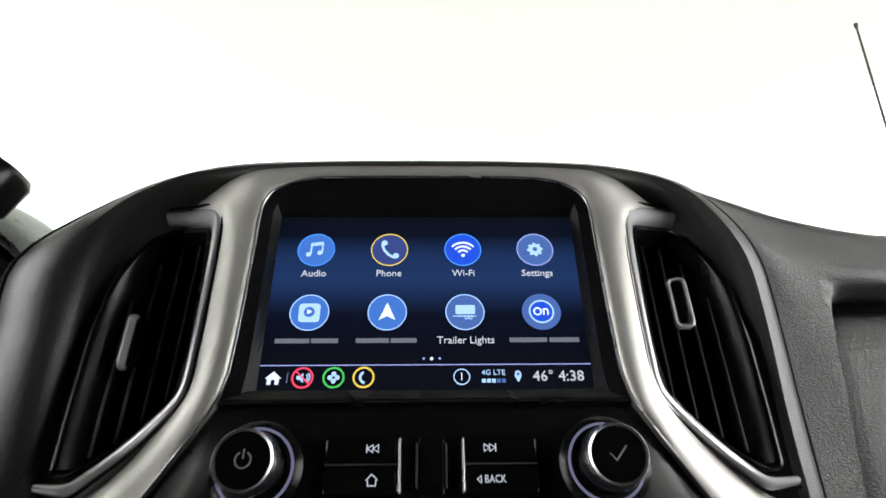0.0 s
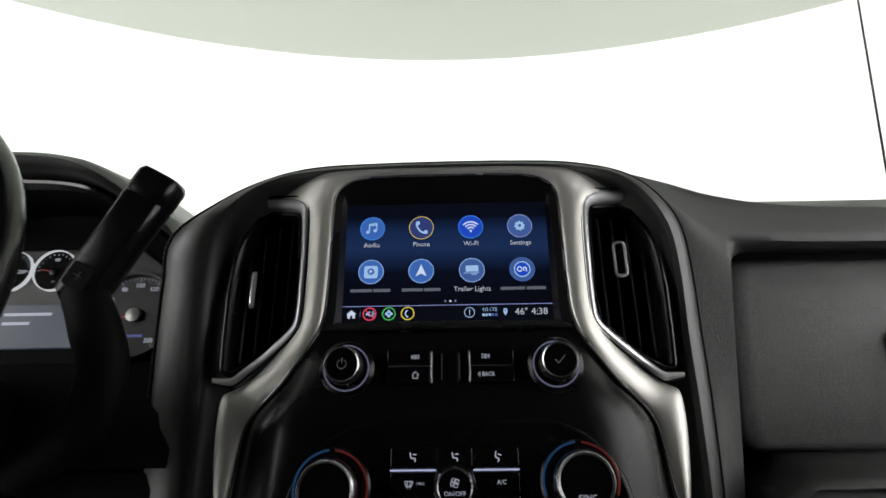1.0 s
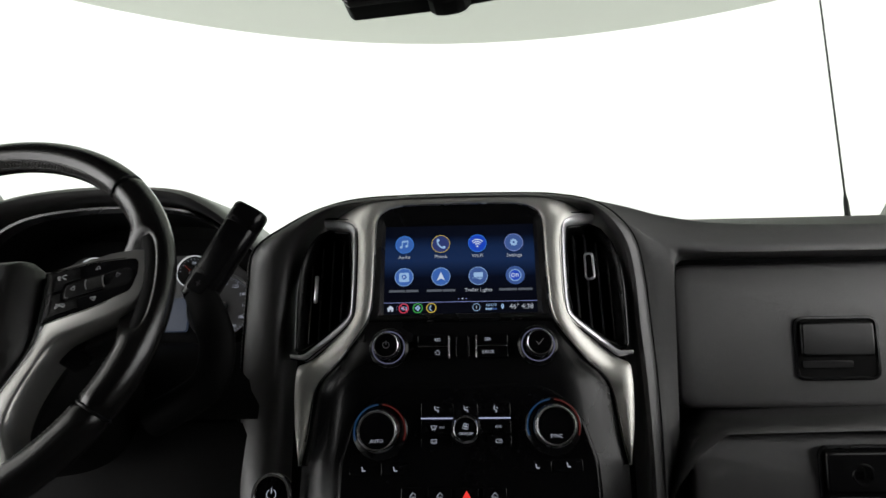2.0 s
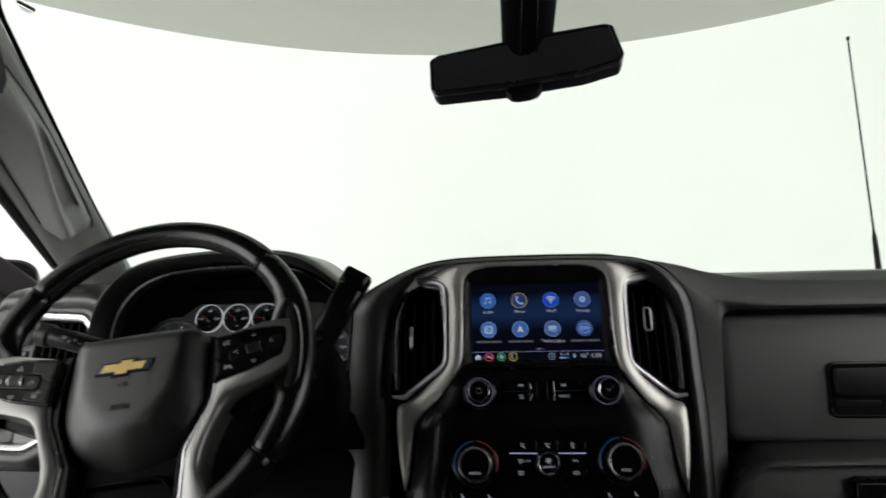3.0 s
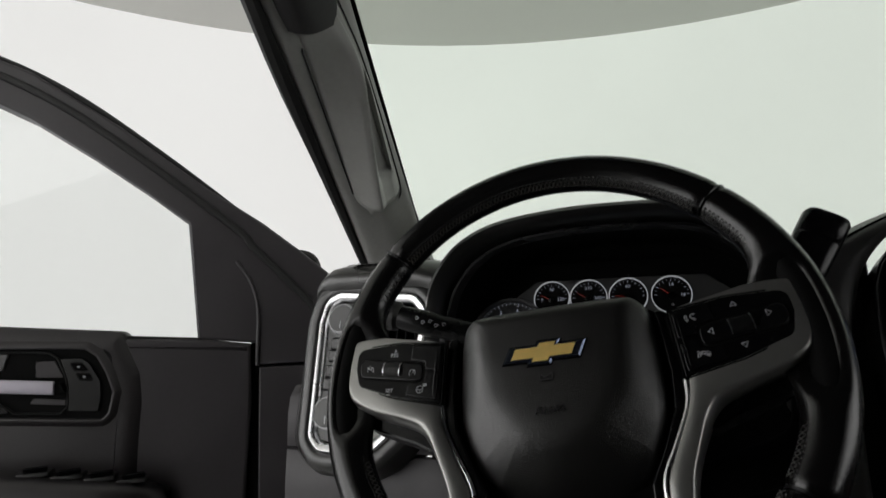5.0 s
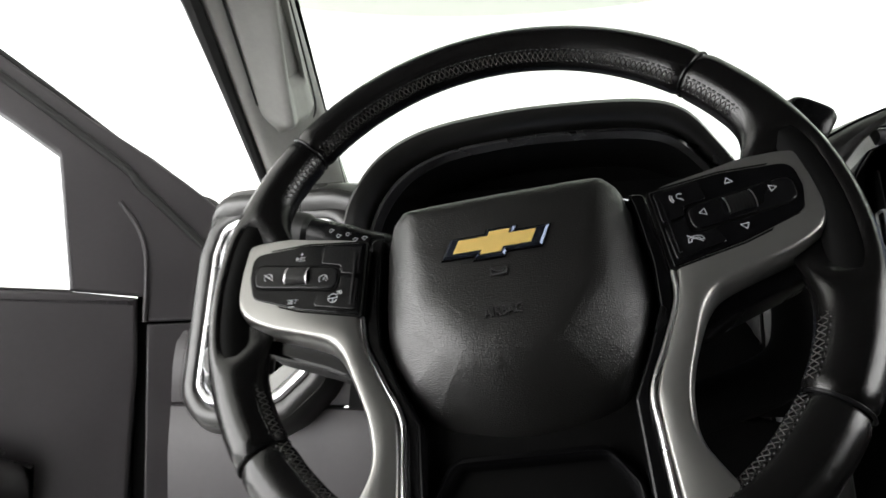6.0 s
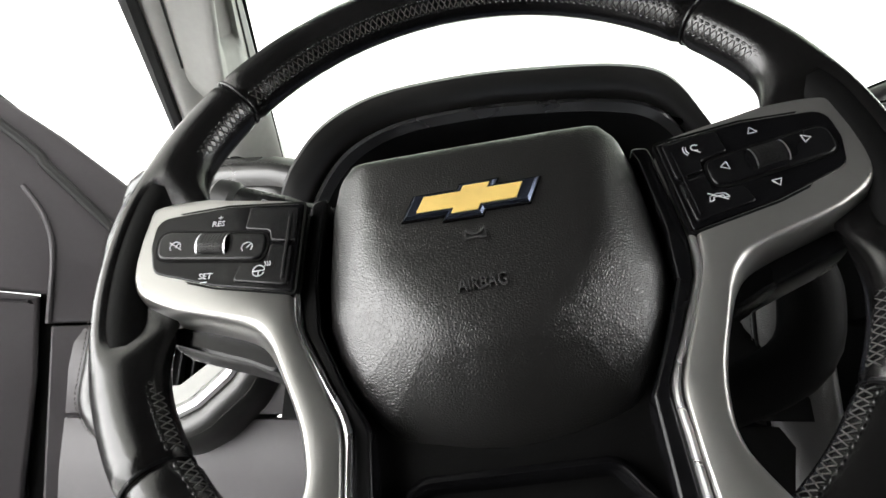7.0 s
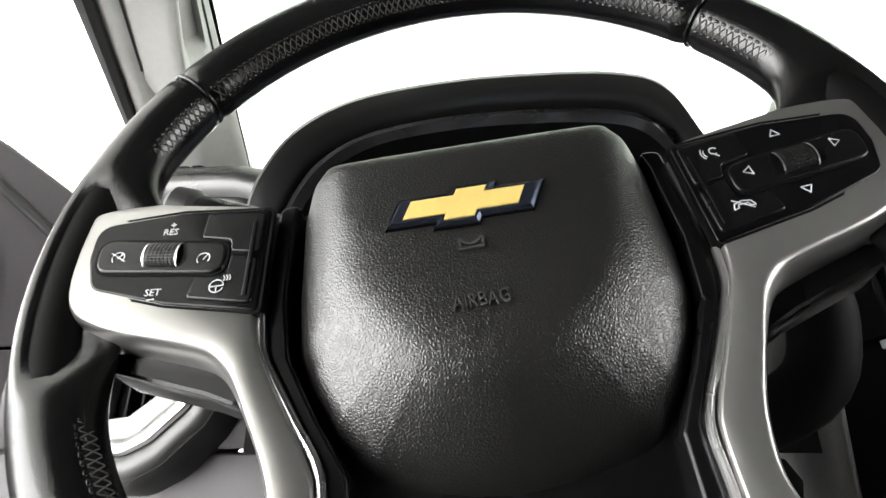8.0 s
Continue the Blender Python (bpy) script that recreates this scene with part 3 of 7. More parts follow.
def dash_body():
    # driver side top, low behind the instrument hood
    rows = lerp_rows([(0.195, 1.39), (0.20, 1.41), (0.22, 1.42), (0.32, 1.42), (0.62, 1.39)], [-0.86 + 0.7 * i / 10 for i in range(11)])
    part("driver_top_pad", loft(rows), BLACK_SOFT, DASH, "", ORIGIN, 50)
    # recess behind the glove box doors
    rows = lerp_rows([(0.092, 1.392), (0.082, 0.95)], [0.20, 0.84])
    part("glove_box_shell", loft(rows), MATTE, DASH, "dark gap behind the glove box doors", ORIGIN)
    # rounded ledge between upper and lower glove box
    xs = [0.205, 0.222, 0.24, 0.26, 0.29, 0.34, 0.45, 0.6, 0.84]
    rows = []
    for y, z in ((0.084, 1.197), (0.057, 1.197), (0.040, 1.1965), (0.022, 1.194), (0.008, 1.1890), (-0.001, 1.184), (-0.002, 1.1815), (0.024, 1.180), (0.064, 1.180)):
        rows.append([(x, y + 0.030 * max(0, (0.30 - x) / 0.095) ** 2, z - 0.13 * max(0, (0.29 - x) / 0.085) ** 1.6 + 0.010 * max(0, (x - 0.3) / 0.5)) for x in xs])
    part("ledge", loft(rows), BLACK_SOFT, DASH, "rounded ledge between the glove boxes", ORIGIN, 60)
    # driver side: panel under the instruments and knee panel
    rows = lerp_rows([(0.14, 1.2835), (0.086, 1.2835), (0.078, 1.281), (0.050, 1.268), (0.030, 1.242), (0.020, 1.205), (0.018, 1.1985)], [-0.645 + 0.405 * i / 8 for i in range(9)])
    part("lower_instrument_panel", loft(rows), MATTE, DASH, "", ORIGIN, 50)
    rows = lerp_rows([(0.10, 1.280), (0.050, 1.275), (0.038, 1.262), (0.033, 1.240), (0.0315, 1.2000), (0.0325, 1.1988), (0.040, 1.1982)], [-0.86 + 0.31 * i / 8 for i in range(9)])
    part("upper_knee_panel", loft(rows), DOOR_TRIM, DASH, "dark grey grained panel beneath the light switches", ORIGIN, 50)
    rows = lerp_rows([(0.040, 1.1952), (0.0320, 1.1950), (0.0310, 1.1940), (0.027, 1.15), (0.028, 1.10), (0.045, 0.98), (0.11, 0.88)], [-0.86 + 0.31 * i / 8 for i in range(9)])
    part("knee_panel", loft(rows), DOOR_TRIM, DASH, "dark grey grained knee panel", ORIGIN, 50)
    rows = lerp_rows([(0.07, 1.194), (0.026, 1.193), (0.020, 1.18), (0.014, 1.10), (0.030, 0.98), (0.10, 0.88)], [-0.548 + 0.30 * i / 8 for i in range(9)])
    # added near-black board; without it lit surfaces show through round the column
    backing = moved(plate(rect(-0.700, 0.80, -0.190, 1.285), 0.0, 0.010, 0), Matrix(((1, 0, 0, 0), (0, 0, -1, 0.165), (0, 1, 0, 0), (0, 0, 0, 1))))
    # added plate that stops windscreen light leaking down beside the hood
    part("valley_light_block", plate(rect(-0.268, 0.095, -0.150, 0.40), 1.380, 1.392, 0.003), MATTE, DASH, "black plate added between hood and centre stack to block light", ORIGIN)
    part("column_gap_block", backing, MATTE, DASH, "black board added behind the steering column to keep its gap dark", ORIGIN)
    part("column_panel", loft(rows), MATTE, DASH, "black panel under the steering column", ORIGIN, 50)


dash_body()


def glove_box(z0, z1, x0, x1, y, name, latch, label, lock, curl=2.2):
    m = face(0, y, 0, 0)
    g = thing(name, m, label, "glove box")
    pts = rounded(rect(x0, z0, x1, z1), [0.02, 0.03, 0.03, 0.022], 6)
    if area2(pts) < 0:
        pts = pts[::-1]
    cx, cz = (x0 + x1) / 2, (z0 + z1) / 2
    rings = [[(x, z, -0.02) for x, z in pts]]
    for d, h in ((0.0, -0.004), (0.0012, -0.0015), (0.004, 0.0)):
        rings.append([(x, z, h) for x, z in offset(pts, -d)])
    base = offset(pts, -0.004)
    for k in range(1, 19):
        f = 1 - k / 18 * 0.995
        rings.append([(cx + (x - cx) * f, cz + (z - cz) * f, 0.0) for x, z in base])
    door = loft(rings, close_u=True, caps=True)
    for v in door.verts:
        v.co.z -= curl * max(0.0, v.co.y - cz - 0.010) ** 2 + curl * 0.5 * max(0.0, cz - 0.03 - v.co.y) ** 2
    part("door", door, BLACK_GRAIN, g, "", None, 50)
    lx0, lz0, lx1, lz1 = latch
    cut = rounded(rect(lx0, lz0, lx1, lz1), 0.009, 5)
    part("latch_surround", hoop(cut, [(0.0035, 0.0005), (0.0030, 0.0025), (0.0005, 0.0028), (-0.0010, 0.0015), (-0.0012, -0.001), (0.003, -0.001)]), SATIN, g)
    part("latch_well", plate(cut, -0.001, 0.0006, 0), MATTE, g, "dark finger well")
    h = (lz1 - lz0)
    part("latch_handle", plate(rounded(rect(lx0 + 0.003, lz0 + h * 0.36, lx1 - 0.003, lz1 - 0.003), 0.006, 4), 0.0005, 0.006, 0.003, 3), SATIN, g, "satin black latch handle")
    part("latch_lip", plate(rounded(rect(lx0 + 0.004, lz0 + h * 0.16, lx1 - 0.028, lz0 + h * 0.30), 0.003, 3), 0.0005, 0.0030, 0.001), SATIN, g)
    if lock:
        part("lock", lathe([(0.0125, 0.0), (0.0125, 0.006), (0.0115, 0.007), (0.0095, 0.007), (0.0090, 0.006), (0.0, 0.006)], 28, (lx0 + lx1) / 2 - 0.002, lz0 + h * 0.62), SATIN, g, "round key lock")
        part("key_slot", block(0.0018, 0.009, 0.0012, 0.0004, 0, (lx0 + lx1) / 2 - 0.002, lz0 + h * 0.62, 0.0058), MATTE, g)
    return g


glove_box(1.1980, 1.3720, 0.2600, 0.80, 0.056, "upper_glove_box", (0.3990, 1.2340, 0.4900, 1.3030), "upper glove box door of black soft-touch plastic, shut", False)
glove_box(1.005, 1.1780, 0.256, 0.80, 0.010, "lower_glove_box", (0.391, 1.090, 0.478, 1.1640), "lower glove box door with key lock, shut", True)

# ---------------------------------------------------------------- padded wing round the centre stack
SEAM = 0.86
SEAM_LINE = [(-0.250, 1.02), (-0.264, 1.15), (-0.268, 1.24), (-0.267, 1.305), (-0.263, 1.357), (-0.253, 1.400), (-0.205, 1.431), (-0.163, 1.4485), (-0.118, 1.4565), (-0.06, 1.459), (0.0, 1.4595), (0.06, 1.459),
             (0.112, 1.4565), (0.160, 1.4480), (0.191, 1.428), (0.211, 1.400), (0.221, 1.357), (0.225, 1.305), (0.228, 1.24), (0.226, 1.15), (0.218, 1.02)]
TRIM_EDGE = [(-0.212, 1.02), (-0.2145, 1.15), (-0.2145, 1.24), (-0.2135, 1.30), (-0.2105, 1.355), (-0.2010, 1.398), (-0.178, 1.4285), (-0.149, 1.4450), (-0.110, 1.4485), (-0.06, 1.4515), (0.0, 1.452), (0.06, 1.4515),
             (0.106, 1.4485), (0.145, 1.4440), (0.168, 1.4280), (0.1885, 1.398), (0.1985, 1.355), (0.2010, 1.30), (0.2045, 1.24), (0.2050, 1.15), (0.202, 1.02)]


def wing():
    rows = [[] for _ in range(11)]
    for i, ((sx, sz), (ix, iz)) in enumerate(zip(SEAM_LINE, TRIM_EDGE)):
        ox, oz = ix + (sx - ix) / SEAM, iz + (sz - iz) / SEAM
        top = max(0.0, min(1.0, (oz - 1.36) / 0.1))
        yi = 0.036 * (1 - top) + 0.018 * top if abs(ix) > 0.12 else 0.014
        yi -= max(0, (1.27 - oz)) * 0.16
        for k, (s, dy) in enumerate(((-0.02, 0.05), (0.0, 0.006), (0.05, 0.001), (0.14, -0.004), (0.32, -0.006), (0.60, -0.003), (0.80, 0.003), (SEAM, 0.007), (0.95, 0.014), (1.0, 0.035), (1.0, 0.40))):
            p = (ix + (ox - ix) * s, yi + dy, iz + (oz - iz) * s + (0.004 if k > 8 else 0))
            if k > 7 and i >= 13:
                # tucked in behind the passenger side padding
                p = (sx - 0.001 * (k - 7), yi + 0.007 + 0.010 * (k - 7), sz - 0.0015 * (k - 7))
            rows[k].append(p)
    rows = [[Vector(p) for p in smooth_path(r, 4)] for r in rows]
    part("centre_wing", loft(rows), BLACK_LEATHER, DASH, "stitched black leatherette wing round the centre stack", ORIGIN, 38)
    seam = [p + Vector((0, -0.0012, 0.0003)) for p in rows[7]]
    part("seam_cord", tube(seam, 0.0014, 8), MATTE, DASH, "sewn seam", ORIGIN)
    out = []
    for i, p in enumerate(rows[7]):
        d = (p - rows[6][i]).normalized()
        out.append(p + d * 0.0036 + Vector((0, -0.0026, 0.0006)))
    stitches(out, DARK_STITCH, DASH, 0.0048, 0.0007, 0.0036)
    return rows[7]


SEAM_PTS = wing()


def passenger_padding():
    """One smooth skin from the wing's seam round the glove box opening, and the dash top behind its groove."""
    low = [SEAM_PTS[k] for k in (80, 76, 72, 68, 64, 60, 56, 52)]
    outer = [Vector(p) for p in low] + [Vector(p) for p in ((0.203, 0.044, 1.4430), (0.250, 0.050, 1.4310), (0.320, 0.053, 1.4210), (0.450, 0.055, 1.4170), (0.62, 0.055, 1.4160), (0.74, 0.067, 1.4160), (0.86, 0.105, 1.4160))]
    inner = [(0.250, 1.02), (0.2545, 1.15), (0.257, 1.24), (0.259, 1.305), (0.2605, 1.350), (0.263, 1.368), (0.268, 1.3745), (0.275, 1.3782), (0.288, 1.3795), (0.310, 1.3795), (0.350, 1.3795), (0.45, 1.3795), (0.62, 1.3795), (0.74, 1.3795), (0.86, 1.3795)]
    inner = [Vector((x, 0.012 * max(0, (x - 0.62) / 0.12) ** 2, z)) for x, z in inner]
    a, b = smooth_path(inner, 5), smooth_path(outer, 5)
    n = len(a)
    rows = []
    for v in (-0.02, 0.0, 0.02, 0.06, 0.12, 0.22, 0.36, 0.5, 0.64, 0.78, 0.9, 1.0):
        row = []
        for i in range(n):
            p, q = a[i], b[i]
            w = max(0.0, min(1.0, (i / 5 - 4.0) / 6.5))
            w = w * w * (3 - 2 * w)
            edge = 0.084 if v < 0 else 0.062 - 0.020 * min(1, v / 0.12) ** 0.6
            e = max(0.0, (v - 0.05) / 0.95)
            side = edge + (q.y - 0.042) * e * e * (3 - 2 * e)
            roll = edge - 0.003 * math.sin(min(1, max(0, v) / 0.45) * math.pi) + (q.y - 0.042) * max(0.0, (v - 0.25) / 0.75) ** 1.8
            y = side * (1 - w) + roll * w + p.y
            row.append((p.x + (q.x - p.x) * max(0, v), y if v < 1 else y, p.z + (q.z - p.z) * max(0, v)))
        rows.append(row)
    part("passenger_padding", loft(rows), BLACK_SOFT, DASH, "padded skin of grained black soft-touch plastic", ORIGIN, 60)
    front = [Vector(p) for p in rows[-1]][35:]
    rows2 = []
    for dy, z, dz in ((-0.002, None, -0.003), (0.0015, None, -0.0005), (0.005, None, 0.0016), (0.022, 1.4300, 0), (0.065, 1.4350, 0), (0.20, 1.4340, 0), (0.50, 1.40, 0)):
        row = []
        for p in front:
            k = max(0.0, (0.30 - p.x) / 0.11)
            row.append((p.x, p.y + dy, p.z + dz if z is None else max(z + 0.0065 * k * k, p.z + 0.002 if dy < 0.03 else 0)))
        rows2.append(row)
    part("passenger_top", loft(rows2), BLACK_SOFT, DASH, "dash top behind a fine groove", ORIGIN, 60)


passenger_padding()

# ---------------------------------------------------------------- centre stack: silver trim, screen, controls
SF = face(0.0, -0.005, 1.375, 13)


def recede(u, v=0.0):
    """How far the trim falls back from the plane of the screen, by its distance from the middle."""
    a = max(0.0, min(1.0, (abs(u) - 0.098) / 0.075))
    return -0.036 * a * a * (3 - 2 * a) * (1 if v > -0.05 else max(0.75, 1 + (v + 0.05) * 1.5))


TRIM_IN = [(0.0, 0.0730), (0.040, 0.0730), (0.066, 0.0722), (0.082, 0.0690), (0.0925, 0.062), (0.0970, 0.052), (0.0972, 0.02), (0.0978, -0.02), (0.0990, -0.050), (0.1030, -0.066),
           (0.1165, -0.084), (0.1365, -0.106), (0.1565, -0.1225), (0.1660, -0.137), (0.1690, -0.160), (0.1715, -0.190), (0.1760, -0.216)]
TRIM_OUT = [(0.0, 0.0812), (0.040, 0.0812), (0.075, 0.0808), (0.106, 0.0790), (0.134, 0.0755), (0.158, 0.0690), (0.1245, 0.0545), (0.1225, -0.015), (0.1228, -0.049), (0.1270, -0.0605),
            (0.1420, -0.079), (0.1620, -0.0955), (0.1780, -0.1060), (0.1905, -0.1100), (0.1905, -0.140), (0.1860, -0.180), (0.1775, -0.218)]


STRIP_OUT = [(0.1665, 0.0705), (0.1540, 0.0690), (0.1325, 0.0618), (0.1224, 0.0556), (0.1186, 0.0474), (0.1172, 0.0196), (0.1168, -0.0190), (0.1173, -0.0545), (0.1197, -0.0618), (0.1268, -0.0692), (0.1420, -0.0791), (0.1642, -0.0933), (0.1745, -0.1026), (0.1796, -0.1044), (0.1947, -0.1015)]
STRIP_IN = [(0.1640, 0.0600), (0.1505, 0.0573), (0.1364, 0.0522), (0.1288, 0.0474), (0.1256, 0.0400), (0.1243, 0.0127), (0.1233, -0.0258), (0.1240, -0.0521), (0.1265, -0.0581), (0.1332, -0.0632), (0.1493, -0.0731), (0.1678, -0.0864), (0.1770, -0.0944), (0.1820, -0.0970), (0.1952, -0.0963)]


def silver_trim(side):
    t = thing("silver_trim", SF, "satin silver painted trim framing the screen and air vent", "trim", "silver trims of the centre stack")
    a = [Vector((*p, 0)) for p in TRIM_IN]
    b = [Vector((*p, 0)) for p in TRIM_OUT]
    # matching samples along both edges
    pa, pb = firm_path(a, 5), firm_path(b, 5)
    rows = []
    for s, h in ((0.0, -0.014), (0.0, -0.001), (0.03, 0.0008), (0.12, 0.0022), (0.35, 0.0040), (0.62, 0.0040), (0.86, 0.0018), (0.97, -0.0005), (1.0, -0.003), (1.0, -0.016)):
        row = []
        for p, q in zip(pa, pb):
            v = p.lerp(q, s)
            row.append((v.x * side, v.y, recede(v.x, v.y) + h))
        rows.append(row)
    part("trim_face", loft(rows), SILVER, t, "", None, 50)
    # thin bright line along the inner edge
    edge = [Vector((p.x * side, p.y, recede(p.x, p.y) + 0.0006)) for p in pa]
    part("edge_line", tube(edge, 0.0007, 6), CHROME, t)
    # chrome hockey stick round the vent: top hook, upright, diagonal, foot, of one even width
    shift = 0.0022 if side < 0 else -0.0018
    one = firm_path([Vector((x + shift, y, 0)) for x, y in STRIP_OUT], 5, 4)
    two = firm_path([Vector((x + shift, y, 0)) for x, y in STRIP_IN], 5, 4)
    rows = []
    for p, q in zip(one, two):
        row = []
        for k, h in ((0.0, -0.010), (0.0, 0.0002), (0.08, 0.0018), (0.25, 0.0034), (0.45, 0.0042), (0.65, 0.0040), (0.85, 0.0026), (0.96, 0.0006), (1.0, -0.002), (1.0, -0.010)):
            v = p.lerp(q, k)
            row.append((v.x * side, v.y, recede(v.x, v.y) + h))
        rows.append(row)
    part("chrome_strip", loft(rows, close_u=True, caps=True), STRIP_CHROME, t, "satin chrome strip, paled to look brightly lit", None, 50)
    groove = [Vector((p.x * side, p.y, recede(p.x, p.y) + 0.0026)) for p in (a.lerp(b, -0.10) for a, b in zip(one, two))]
    part("groove", tube(groove, 0.0010, 6), MATTE, t, "dark groove beside the chrome strip")
    return t


for sd in (1, -1):
    silver_trim(sd)

VENT = [(0.1290, 0.0465), (0.1600, 0.0570), (0.1730, 0.0520), (0.1850, 0.0345), (0.1920, 0.0140), (0.1945, -0.0205), (0.1935, -0.0620), (0.1915, -0.0925), (0.1820, -0.0935), (0.1695, -0.0862), (0.1494, -0.0729), (0.1280, -0.0585), (0.1242, -0.0350), (0.1256, 0.0130)]


def air_vent(side, tab_x, tab_y, turn):
    """A deep shaft with a broad outer cheek, four long upright slats and a chrome ring to steer them."""
    v = thing("air_vent", SF, "black louvred dashboard air vent with upright slats", "air vent", "centre air vents")
    shift = 0.0022 if side < 0 else -0.0022
    pts = [((x + shift) * side, y) for x, y in VENT]
    if area2(pts) < 0:
        pts = pts[::-1]
    pts = rounded(pts, 0.007, 5)

    def lift(bm):
        for q in bm.verts:
            q.co.z += recede(q.co.x, q.co.y) - 0.003
        return bm
    part("housing", lift(hoop(pts, [(0.0010, -0.004), (0.0006, 0.0016), (-0.0008, 0.0024), (-0.0022, 0.0016), (-0.0030, -0.002), (-0.0050, -0.045), (-0.0065, -0.050), (0.0010, -0.050)])), SATIN, v)
    part("throat", lift(plate(offset(pts, -0.002), -0.053, -0.050, 0)), MATTE, v, "dark throat of the vent")
    # inner sloping cheek on the outer side and ledge along the slanting foot
    edge = smooth_path([Vector((x + shift, y, 0)) for x, y in ((0.1600, 0.0535), (0.1710, 0.0490), (0.1822, 0.0325), (0.1892, 0.0130), (0.1917, -0.0205), (0.1908, -0.0620), (0.1890, -0.0890))], 6)
    rows = [[], [], [], []]
    n = len(edge) - 1
    for i, p in enumerate(edge):
        w = 0.0140 * min(1, 0.25 + 1.6 * i / n)
        for row, (d, h) in zip(rows, ((0.0, -0.0015), (0.10, -0.0025), (0.92, -0.016), (1.0, -0.045))):
            row.append(((p.x - w * d) * side, p.y, recede(p.x, p.y) + h))
    part("cheek", loft(rows), SATIN, v, "broad inner cheek", None, 50)
    foot = smooth_path([Vector((x + shift, y, 0)) for x, y in ((0.1310, -0.0585), (0.1494, -0.0700), (0.1695, -0.0832), (0.1815, -0.0900))], 5)
    rows = [[(p.x * side, p.y + dy, recede(p.x, p.y) + h) for p in foot] for dy, h in ((0.0, -0.002), (0.0010, -0.003), (0.0075, -0.020), (0.0080, -0.045))]
    part("foot_ledge", loft(rows), SATIN, v, "", None, 50)
    for i, x in enumerate((0.1370, 0.1520, 0.1665, 0.1790)):
        top = (0.0400, 0.0440, 0.0360, 0.0120)[i]
        bot = -0.0560 - (x - 0.1370) * 0.62
        slat = plate(rounded(rect(-0.0008, bot, 0.0008, top), 0.0005, 2), -0.022, 0.0, 0.0005, 2)
        bmesh.ops.rotate(slat, verts=slat.verts, cent=(0, 0, 0), matrix=Matrix.Rotation(radians(-16 * side), 3, "Y"))
        bmesh.ops.translate(slat, verts=slat.verts, vec=((x + shift) * side, 0, recede(x) - 0.0075))
        part("slat", slat, SLAT, v)
    m = SF @ at(tab_x * side, tab_y, recede(tab_x) - 0.004) @ Matrix.Rotation(radians(turn), 4, "Y")
    core = part("adjuster_tab", block(0.0076, 0.0290, 0.0090, 0.0036, 0.0015, z0=-0.003), SATIN, v, "adjuster tab with a chrome edge", m)
    oval = rounded(rect(-0.0056, -0.0165, 0.0056, 0.0165), 0.0050, 6)
    part("chrome_edge", hoop(oval, [(0.0, 0.0020), (0.0004, 0.0050), (-0.0006, 0.0066), (-0.0020, 0.0060), (-0.0024, 0.0040), (-0.0020, 0.0020)]), STRIP_CHROME, core, "rounded chrome edge")


air_vent(1, 0.1535, 0.0018, -14)
air_vent(-1, 0.1700, -0.0180, -74)


